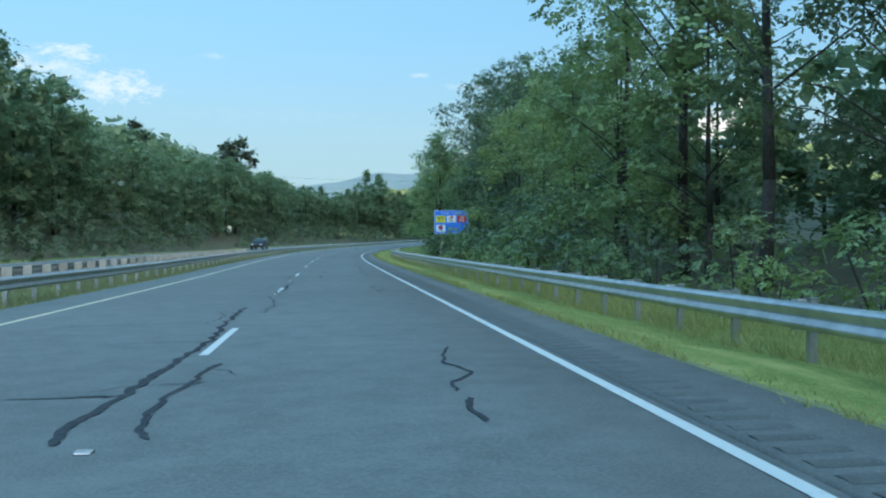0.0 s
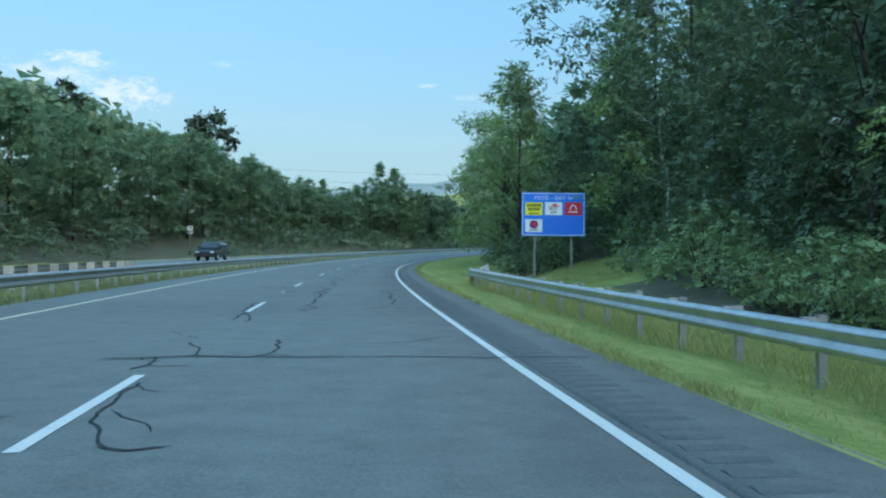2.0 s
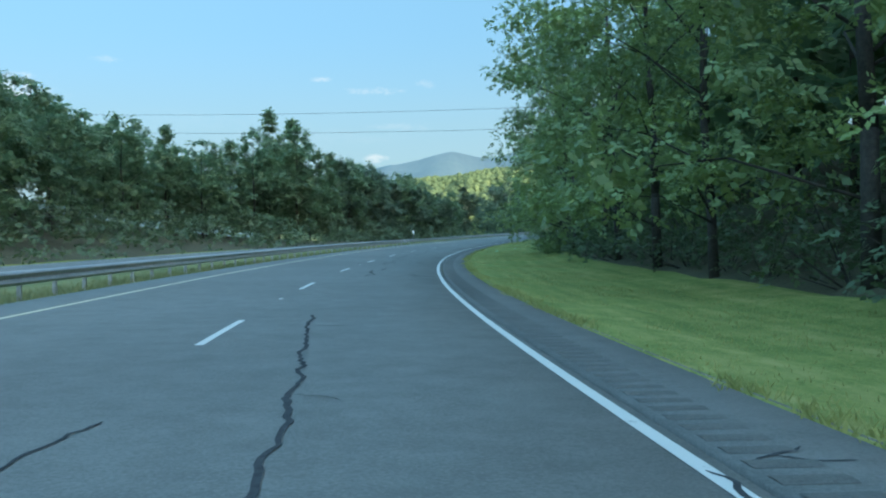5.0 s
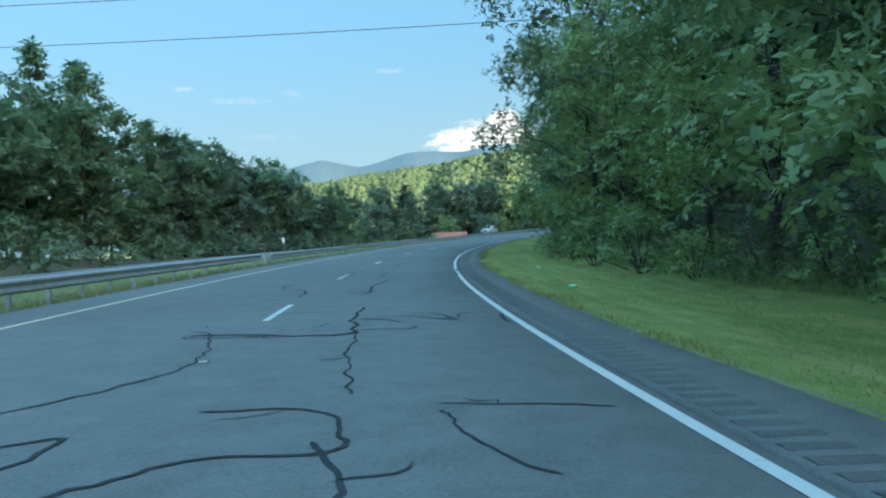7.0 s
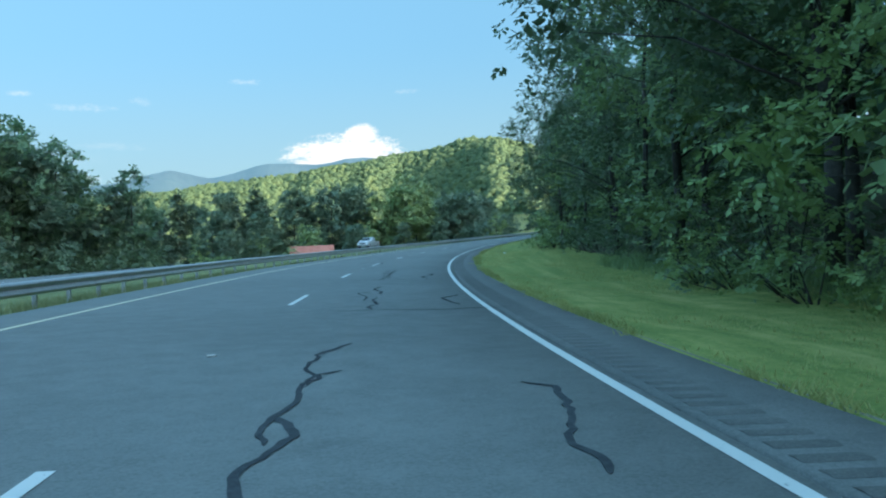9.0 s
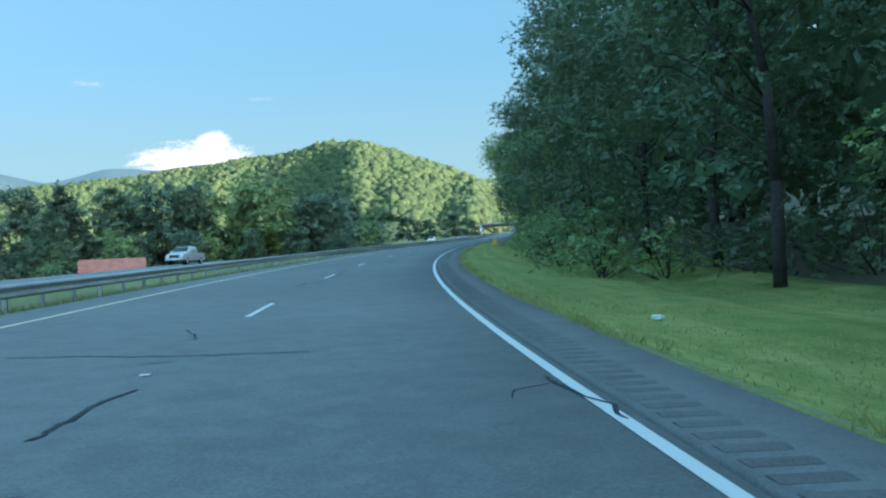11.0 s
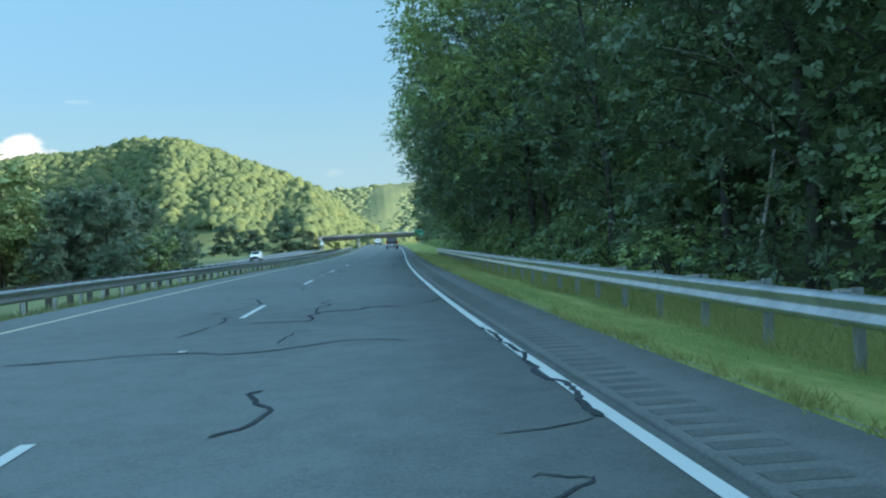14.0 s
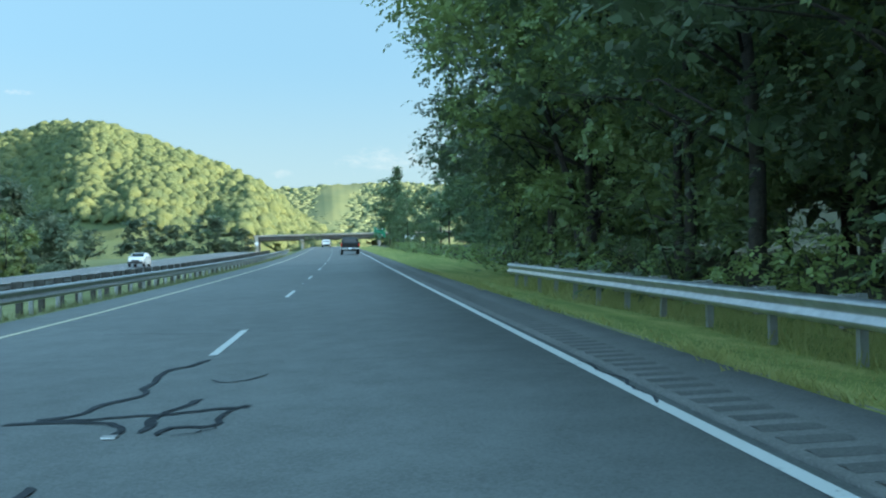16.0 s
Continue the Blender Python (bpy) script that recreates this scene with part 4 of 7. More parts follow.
    seal(0.025, (223.1, 3.41), (222.9, 2.64))
    seal(0.031, (224.7, 6.26), (224.5, 5.84))
    seal(0.025, (224.9, 5.69), (225.0, 5.04), (225.1, 4.27))
    seal(0.025, (225.8, 4.32), (226.6, 3.82), (227.9, 3.81))
    seal(0.050, (227.4, 3.76), (227.8, 3.76), (228.8, 3.96), (229.5, 4.23), (230.0, 4.58), (230.7, 4.63), (231.5, 4.59))
    seal(0.050, (227.4, 2.46), (227.9, 2.36), (228.6, 2.41), (229.9, 2.41), (230.9, 2.34), (232.0, 2.20), (233.3, 2.16))
    seal(0.022, (229.3, 1.38), (228.2, 1.19), (227.7, 1.04))
    seal(0.037, (227.8, 2.96), (227.8, 2.70), (227.8, 2.34))
    seal(0.025, (231.4, 5.90), (230.8, 4.88), (231.2, 4.47))
    seal(0.031, (231.5, 5.94), (231.8, 5.79), (231.6, 4.70), (231.6, 3.67), (231.8, 3.07), (231.8, 2.45))
    seal(0.050, (235.3, 2.40), (235.5, 2.45), (235.8, 2.38), (236.5, 2.45), (236.7, 2.58), (237.1, 2.54), (237.7, 2.45), (238.6, 2.48))
    seal(0.056, (240.6, 0.03), (239.1, 0.05), (237.8, 0.05), (236.7, 0.04), (236.1, 0.05), (235.5, 0.07))
    seal(0.037, (235.6, 3.62), (236.3, 3.67), (237.1, 3.60))
    seal(0.037, (237.1, 3.60), (237.7, 3.57), (238.8, 3.63), (239.5, 3.76), (239.9, 3.96), (240.6, 3.86), (240.8, 3.25), (240.8, 2.55))
    seal(0.025, (238.8, 2.89), (238.8, 2.40))
    seal(0.022, (240.9, -0.05), (240.4, -0.79))
    seal(0.025, (240.7, 5.64), (240.6, 5.26))
    seal(0.043, (243.3, 2.34), (243.9, 2.31), (244.8, 2.36), (246.3, 2.32), (247.4, 2.30), (249.6, 2.22), (252.5, 2.01))
    seal(0.025, (244.4, 0.81), (243.8, 0.80), (243.3, 0.97))
    seal(0.037, (243.6, 2.93), (243.7, 2.63), (243.6, 2.36))
    seal(0.022, (245.3, 2.58), (245.2, 2.19))
    seal(0.031, (247.1, 6.02), (247.2, 5.19), (247.3, 4.32), (247.4, 3.61))
    seal(0.022, (247.3, 1.92), (247.2, 1.23), (247.1, 0.23))
    seal(0.022, (247.4, 3.55), (247.5, 2.62))
    seal(0.022, (247.6, 4.85), (247.7, 4.05))
    seal(0.025, (253.6, 3.89), (254.9, 3.40))
    seal(0.037, (302.8, 0.88), (302.7, 0.21))
    seal(0.037, (306.2, 0.26), (305.0, 0.16), (304.0, 0.22), (303.5, 0.17), (302.7, 0.18))
    seal(0.050, (302.7, 3.48), (303.9, 3.45), (306.4, 3.67))
    seal(0.031, (304.0, 0.26), (304.1, 0.57), (304.3, 0.65), (304.0, 0.82), (303.7, 0.77), (304.0, 0.61))
    seal(0.025, (304.8, 4.35), (304.5, 4.01), (304.2, 3.71), (304.4, 3.58))
    seal(0.025, (304.4, 4.71), (304.8, 4.45), (306.0, 4.50), (306.3, 4.87))
    seal(0.025, (305.4, -0.10), (305.4, -0.65))
    seal(0.022, (306.4, 5.00), (306.6, 4.50), (307.7, 4.58), (308.9, 4.68))
    seal(0.022, (307.1, 4.02), (307.0, 2.88))
    seal(0.056, (314.1, 0.13), (312.4, 0.21), (311.4, 0.08), (310.5, 0.11), (310.3, 0.06))
    seal(0.025, (311.2, 0.69), (311.0, 0.22))
    seal(0.031, (311.5, 4.41), (312.0, 4.40), (313.0, 4.52), (313.3, 4.66), (314.0, 4.76), (313.9, 4.44))
    seal(0.037, (312.1, 3.68), (312.2, 3.52), (313.0, 3.62))
    seal(0.022, (313.9, 0.14), (313.8, -0.71))
    seal(0.025, (314.1, 4.49), (314.1, 4.14), (314.9, 4.02))
    seal(0.025, (316.5, 3.96), (317.5, 3.76))
    seal(0.037, (319.8, 0.13), (319.3, 0.12), (318.9, 0.04), (318.3, 0.06), (318.0, -0.01))
    seal(0.043, (318.1, 3.65), (318.7, 3.64), (319.4, 3.66), (319.9, 3.58))
    seal(0.025, (321.4, 3.93), (321.6, 3.60))
    seal(0.025, (322.3, 5.60), (322.2, 4.69), (322.0, 3.75), (322.0, 3.16), (322.0, 2.26))
    seal(0.022, (323.4, 4.07), (323.7, 3.84), (324.9, 4.20))
    seal(0.025, (333.6, 1.80), (333.5, 1.08), (333.4, 0.36), (333.3, -0.31))
    seal(0.031, (333.7, 3.57), (334.0, 3.42), (333.8, 3.09))
    seal(0.031, (333.9, 4.02), (334.4, 3.89), (334.6, 4.15), (334.5, 4.28))
    seal(0.025, (334.9, 3.85), (335.0, 3.62), (335.4, 3.47), (335.7, 3.86))
    seal(0.031, (335.8, 3.95), (336.6, 3.93), (337.9, 3.95), (338.5, 4.06))
    seal(0.022, (336.1, 4.93), (336.4, 4.28), (337.6, 3.90))
    seal(0.031, (337.3, 3.58), (339.0, 3.56), (342.5, 3.49), (348.2, 3.59))
    seal(0.037, (349.0, 3.92), (349.3, 3.82), (349.7, 3.94), (350.6, 4.46))
    seal(0.022, (355.6, 5.77), (355.3, 4.45))
    seal(0.050, (356.5, 2.46), (356.3, 2.30))
    seal(0.031, (356.8, 1.23), (356.7, 0.51), (356.6, -0.22), (356.5, -0.54))
    seal(0.025, (357.2, 2.00), (356.9, 1.81), (356.6, 1.82))
    seal(0.037, (356.7, 2.52), (357.6, 2.63), (358.0, 2.61))
    seal(0.037, (357.5, 2.62), (357.0, 2.48), (356.7, 2.29), (357.3, 2.22), (358.0, 2.33), (358.6, 2.35))
    seal(0.031, (359.5, 0.09), (358.0, 0.05))
    seal(0.022, (358.5, 1.81), (358.5, 1.66))
    seal(0.031, (358.6, 4.19), (358.6, 3.63), (358.6, 3.26), (358.5, 2.50))
    seal(0.025, (358.6, 3.26), (359.1, 3.05))
    seal(0.025, (359.2, 1.46), (359.5, 1.28))
    seal(0.025, (361.3, 2.64), (360.4, 2.40))
    seal(0.022, (362.1, 1.04), (361.5, 0.30))
    seal(0.043, (363.7, 2.39), (364.1, 2.31), (364.9, 2.29), (365.3, 2.24), (365.4, 2.65), (365.5, 3.54), (365.6, 4.05), (365.6, 4.49))
    seal(0.037, (364.1, 0.67), (363.8, 0.53))
    seal(0.037, (364.2, 0.66), (364.2, 0.31), (364.7, 0.30), (364.6, -0.18))
    seal(0.031, (365.9, 1.26), (366.0, 1.05), (365.6, 0.79), (365.2, 0.45), (365.0, 0.96), (365.1, 0.62), (365.6, 0.20))
    seal(0.022, (365.6, 3.55), (366.1, 3.15))
    seal(0.025, (366.4, 2.30), (366.2, 1.56), (366.4, 1.53), (366.7, 2.05), (367.0, 2.35))
    seal(0.099, (371.1, -0.53), (370.3, -0.45), (369.5, -0.34), (368.8, -0.21), (368.3, -0.12))
    seal(0.050, (368.8, 0.59), (369.0, 0.50), (369.2, 0.41), (369.2, 0.11), (369.1, -0.27), (369.1, -0.70))
    seal(0.031, (369.2, 1.03), (369.1, 0.92), (368.9, 0.87))
    seal(0.025, (369.4, 1.95), (369.2, 1.84), (369.0, 1.72))
    seal(0.056, (370.3, 0.11), (370.1, 0.19), (369.8, 0.17), (369.6, 0.02))
    seal(0.043, (372.3, 2.39), (371.5, 2.44), (371.0, 2.34), (370.6, 2.24), (370.5, 2.00), (370.2, 1.89), (370.1, 1.89), (370.0, 2.23), (369.8, 2.31), (369.7, 2.21))
    seal(0.031, (369.9, 4.19), (369.9, 3.85), (369.9, 3.79))
    seal(0.031, (370.4, 4.39), (370.5, 4.17), (370.6, 3.95), (370.6, 3.78))
    seal(0.043, (371.0, 0.72), (370.9, 0.79), (370.6, 0.76), (370.6, 0.47), (370.5, 0.10))
    seal(0.062, (371.2, 2.39), (371.4, 2.45), (372.0, 2.41), (372.6, 2.45), (373.0, 2.38), (373.3, 2.30))
    seal(0.031, (374.7, 0.47), (373.9, 0.09), (373.3, -0.01))
    seal(0.031, (375.3, 2.38), (376.5, 2.28), (379.2, 2.30))
    seal(0.022, (376.1, 0.34), (375.7, -0.70))
    seal(0.037, (376.5, 5.86), (376.8, 5.38), (376.5, 4.72))
    seal(0.025, (377.3, 5.64), (377.0, 4.88))
    seal(0.037, (379.0, 3.55), (379.2, 3.43), (379.1, 2.44), (379.5, 2.34), (379.9, 2.27), (380.4, 2.35), (381.1, 2.30), (382.6, 2.51), (384.2, 2.55))
    seal(0.031, (379.5, 4.01), (379.8, 3.92), (380.2, 3.87))
    seal(0.025, (380.6, 1.97), (380.5, 0.79), (380.4, 0.09), (380.0, -0.81), (379.7, -0.63))
    seal(0.025, (380.3, 3.31), (380.3, 2.84), (380.4, 2.42))
    seal(0.022, (381.1, 2.25), (381.8, 1.77))
    seal(0.025, (385.0, 1.73), (385.1, 0.41), (384.0, 0.51), (383.4, 0.83))
    seal(0.025, (385.3, 6.39), (385.3, 5.31), (385.4, 4.43), (385.3, 3.42))
    seal(0.056, (386.3, 2.35), (386.6, 2.34), (386.9, 2.44), (387.3, 2.45), (387.8, 2.47), (388.6, 2.54), (390.0, 2.45))
    seal(0.037, (386.4, 1.65), (386.4, 1.72), (386.7, 1.65), (387.0, 1.39), (387.2, 1.07))
    seal(0.056, (388.4, 0.57), (387.2, 0.65))
    seal(0.037, (390.1, 0.55), (389.7, 0.14), (388.6, 0.15), (388.4, 0.44))
    seal(0.025, (390.4, 4.05), (391.0, 4.05), (391.0, 3.73))
    seal(0.022, (392.4, 1.57), (392.3, 0.88), (392.7, 0.51))
    seal(0.056, (399.8, 0.09), (397.4, 0.06), (395.9, 0.09), (395.0, 0.02), (394.5, 0.09), (394.0, 0.14))
    seal(0.037, (394.1, 2.54), (394.3, 2.39), (394.6, 2.26), (395.1, 2.33), (395.6, 2.52), (395.8, 2.44))
    seal(0.031, (398.4, 5.51), (398.5, 4.94), (398.7, 3.78), (398.4, 2.80), (399.1, 1.75), (398.8, 1.09))
    seal(0.025, (399.1, 2.63), (400.3, 2.53))
    seal(0.031, (400.5, 4.11), (401.9, 3.93))
    seal(0.050, (402.0, 2.40), (402.5, 2.37), (403.0, 2.48), (403.6, 2.37), (403.8, 2.03), (404.0, 1.66), (404.3, 1.55), (404.3, 1.19), (404.2, 0.88))
    seal(0.037, (402.2, 3.37), (402.2, 3.12), (402.1, 2.60), (402.0, 2.41))
    seal(0.043, (402.3, 3.88), (402.8, 3.86), (403.0, 3.84), (403.4, 3.97), (403.7, 3.84))
    seal(0.037, (403.4, 2.45), (404.6, 2.46), (405.4, 2.32), (406.2, 2.48), (406.9, 2.28))
    seal(0.025, (403.7, 4.57), (403.8, 4.26), (403.7, 3.90))
    seal(0.031, (404.5, 4.44), (404.2, 3.88))
    seal(0.031, (404.5, 4.44), (404.9, 4.27), (405.4, 4.09), (406.1, 3.97))
    seal(0.031, (404.7, 0.55), (405.3, 0.24), (406.0, 0.12))
    seal(0.050, (406.6, 3.80), (408.4, 4.05))
    seal(0.025, (408.7, 5.11), (408.9, 4.45), (410.1, 4.05))
    seal(0.037, (409.5, 0.12), (409.9, 0.11), (410.3, 0.34), (410.7, 0.53), (411.1, 0.58), (411.9, 0.30), (412.0, 0.12))
    seal(0.031, (409.8, 2.72), (410.1, 3.03), (410.4, 3.04), (410.5, 2.72))
    seal(0.025, (411.3, 1.90), (411.7, 1.78), (411.9, 1.86))
    seal(0.031, (412.7, 2.57), (413.0, 3.37), (412.5, 3.43), (411.9, 3.42), (411.8, 3.24))
    seal(0.031, (413.8, 0.12), (412.3, 0.05))
    seal(0.025, (414.7, 2.03), (414.5, 1.09))
    seal(0.022, (414.9, 3.93), (415.4, 3.68))
    seal(0.022, (415.5, 6.24), (415.4, 4.85), (416.3, 4.14))
    seal(0.022, (418.8, 5.66), (417.5, 4.97), (417.3, 4.35))
    seal(0.037, (421.5, 1.39), (420.9, 1.28), (420.4, 1.26))
    seal(0.031, (421.3, 1.91), (421.0, 1.95), (420.6, 1.87))
    seal(0.031, (422.7, 3.05), (422.2, 2.92), (421.7, 2.94), (421.3, 2.73))
    seal(0.025, (422.6, 2.63), (422.6, 1.78), (422.5, 0.65), (422.4, 0.07), (422.1, -0.87))
    seal(0.025, (422.4, 4.39), (422.5, 3.95), (422.7, 3.73))
    seal(0.031, (423.1, 0.81), (422.4, 0.70))
    seal(0.031, (422.9, 4.07), (422.7, 3.75), (422.6, 3.15), (422.5, 2.80))
    seal(0.031, (422.6, 3.35), (423.5, 3.34), (423.0, 3.39))
    seal(0.031, (424.2, 2.83), (424.8, 3.06), (425.8, 2.92))
    seal(0.031, (426.7, -0.01), (426.1, -0.06), (425.5, -0.03))
    seal(0.043, (425.6, 3.03), (426.2, 3.00), (426.9, 3.05), (427.5, 3.21), (428.5, 3.41))
    seal(0.031, (426.1, 4.12), (426.5, 4.03), (427.0, 3.73), (426.9, 4.00), (426.2, 4.15))
    seal(0.022, (427.4, 1.31), (426.8, 1.13))
    seal(0.025, (427.3, 4.80), (427.0, 3.87), (427.2, 3.46), (427.1, 2.57), (427.2, 2.11), (427.4, 1.25), (427.5, 1.00))
    seal(0.037, (427.1, 1.28), (427.4, 0.91), (427.8, 0.91), (428.8, 0.83), (430.4, 0.83), (431.7, 0.67))
    seal(0.031, (427.8, 4.28), (427.4, 3.83))
    seal(0.022, (430.0, 3.51), (430.7, 3.21))
    seal(0.022, (431.7, 4.27), (430.5, 3.71))
    seal(0.050, (436.9, 0.85), (435.7, 0.92), (435.1, 0.89), (434.8, 0.73), (434.3, 0.76), (433.7, 0.66), (433.5, 0.74))
    seal(0.031, (433.8, 1.86), (434.4, 1.69))
    seal(0.025, (434.8, 2.09), (435.6, 2.06), (436.3, 1.81), (436.8, 1.57))
    seal(0.022, (437.2, 4.15), (437.5, 3.99))
    seal(0.031, (439.6, 6.59), (439.4, 5.74), (439.2, 4.40), (439.0, 3.62))
    seal(0.025, (441.8, 0.78), (441.4, 0.77))
    seal(0.022, (441.8, 2.13), (442.3, 1.96), (442.4, 1.71))
    seal(0.031, (441.9, 4.16), (442.1, 3.98), (442.2, 3.77))
    seal(0.062, (442.2, 3.62), (443.0, 3.64), (444.0, 3.60), (445.9, 3.71))
    seal(0.031, (442.3, 0.94), (442.6, 0.88), (442.7, 0.44), (442.6, 0.00), (442.3, -0.94))
    seal(0.022, (443.7, 1.32), (442.8, 1.39))
    seal(0.022, (443.6, 1.53), (443.2, 1.66))
    seal(0.050, (447.0, 3.42), (447.2, 3.32), (447.2, 3.06), (447.5, 3.05), (447.8, 2.97), (447.9, 2.88))
    seal(0.056, (447.6, 4.54), (447.6, 4.33), (447.5, 3.96), (447.4, 3.74), (447.2, 3.66), (447.0, 3.70))
    seal(0.031, (449.4, -0.03), (448.7, -0.02), (448.1, -0.03), (447.4, -0.02), (447.1, 0.00))
    seal(0.062, (447.1, 3.52), (447.4, 3.53), (447.7, 3.54), (447.9, 3.48), (448.3, 3.33))
    seal(0.043, (447.7, 4.35), (447.7, 3.96), (447.7, 3.67), (447.7, 3.44), (447.8, 3.12), (447.8, 2.89))
    seal(0.062, (450.8, 3.62), (450.4, 3.72), (450.0, 3.86), (449.1, 3.86), (448.6, 3.91), (448.2, 4.07), (447.9, 4.19), (447.8, 4.38))
    seal(0.022, (449.3, 3.40), (449.1, 3.23), (449.2, 3.05), (449.5, 2.87))
    seal(0.022, (454.5, 5.76), (454.1, 4.72), (453.9, 3.89))
    seal(0.025, (454.3, 4.03), (454.0, 3.54))
    return mesh_of("tar_seals", np.concatenate(verts), np.concatenate(quads), M["tar"])


tagged(new("tar_seals", build_seals()), "black wandering tar seals over cracks in the asphalt", "crack sealant", kind="stuff")
rumble = tagged(new("rumble_strip", build_rumble()), "row of rumble ridges across the shoulder asphalt", "rumble strip", kind="structure")
ridge_mesh = mesh_of("ridge", [(-0.2, 0, 0.0045), (0.2, 0, 0.0045), (0.2, 0.17, 0.0045), (-0.2, 0.17, 0.0045), (-0.2, 0.085, 0.013), (0.2, 0.085, 0.013)], np.array([[0, 1, 5, 4], [4, 5, 2, 3]]), M["asphalt_rumble"])
for s in np.arange(60.0, 150.8, 0.305):
    part("ridge", ridge_mesh, None, rumble).matrix_basis = set_up(float(s), -0.42, 0, 0, False)

# ---- hills and far ridges ----
O = (43.7, 292.3)   # the point from which the hill's outline is laid out by yaw


def hill_form(yaw, q):
    """Height of the wooded hill's ground at a yaw and a share q of the way to its crest."""
    crest = np.interp(-yaw, [2, 10.1, 14.8, 19.8, 25.9, 28.1, 30.7, 32.2, 34.5, 36.7, 38.6, 41.6, 43.3, 48, 54], [80, 90, 95.5, 104.5, 115, 120, 118, 121, 110, 101, 88, 73, 55, 26, 10])
    lumps = 5 * np.sin(yaw * 1.1 + q * 5) * np.sin(q * 7 + yaw * 0.4) * (1 - 0.7 * step(0.85, 1.0, q))
    return np.where(q < 1, 7 + (crest - 7) * step(0.52, 1.02, q) + lumps * step(0.55, 0.75, q), crest - (q - 1) * 60)


def hill_reach(yaw):
    return np.interp(-yaw, [2, 10, 20, 26, 30, 32, 34.3, 36.5, 38.5, 41, 48], [1000, 960, 920, 905, 860, 825, 765, 735, 720, 715, 720])


def hill_place(yaw, q):
    r = hill_reach(yaw) * q
    return O[0] - np.sin(np.radians(yaw)) * r, O[1] + np.cos(np.radians(yaw)) * r, hill_form(yaw, q)


def build_hill():
    ya, q = np.meshgrid(np.arange(-54, 3.1, 1.0), np.linspace(0.5, 1.5, 41), indexing="ij")
    x, y, z = hill_place(ya, q)
    n, k = ya.shape
    i = (np.arange(n - 1)[:, None] * k + np.arange(k - 1)[None]).ravel()
    return mesh_of("wooded_hill", np.stack([x, y, z], -1).reshape(-1, 3), np.stack([i, i + k, i + k + 1, i + 1], -1), M["leaf_hill"], None, True)


tagged(new("wooded_hill", build_hill()), "ground of the wooded hill beyond the valley", "hill", kind="structure")


def build_ridge(name, reach, yaws, heights, mat, lump, fold=0.01):
    """A long far ridge with slopes to both sides."""
    rng = np.random.default_rng(len(yaws) + int(reach))
    ya = np.linspace(yaws[0], yaws[-1], 260)
    crest = np.interp(-ya, [-v for v in yaws], heights) if yaws[0] > yaws[-1] else np.interp(ya, yaws, heights)
    crest = crest + lump * np.convolve(rng.normal(0, 1, len(ya)), np.ones(5) / 5, "same")
    v = []
    for share, depth in ((0.0, 0.72), (0.35, 0.82), (0.62, 0.90), (0.84, 0.96), (1.0, 1.0), (0.6, 1.06), (0.0, 1.2)):
        r = reach * depth * (1 + 0.02 * np.sin(ya * 0.9 + depth * 9))
        z = share * (reach * np.tan(np.radians(crest))) + (0 if share in (0.0, 1.0) else 1) * fold * reach * np.sin(ya * 1.7 + share * 11)
        v.append(np.stack([40 - np.sin(np.radians(ya)) * r, 260 + np.cos(np.radians(ya)) * r, z + 3], -1))
    k, n = len(v), len(ya)
    v = np.stack(v, 1).reshape(-1, 3)
    i = (np.arange(n - 1)[:, None] * k + np.arange(k - 1)[None]).ravel()
    return mesh_of(name, v, np.stack([i, i + k, i + k + 1, i + 1], -1), mat, None, True)


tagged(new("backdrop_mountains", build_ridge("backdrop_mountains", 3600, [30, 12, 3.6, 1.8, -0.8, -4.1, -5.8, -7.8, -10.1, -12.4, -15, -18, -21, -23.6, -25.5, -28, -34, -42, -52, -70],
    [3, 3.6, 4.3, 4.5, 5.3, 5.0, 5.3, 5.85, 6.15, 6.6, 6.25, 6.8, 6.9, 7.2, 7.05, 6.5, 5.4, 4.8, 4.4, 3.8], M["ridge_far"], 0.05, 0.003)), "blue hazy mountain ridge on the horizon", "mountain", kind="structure")


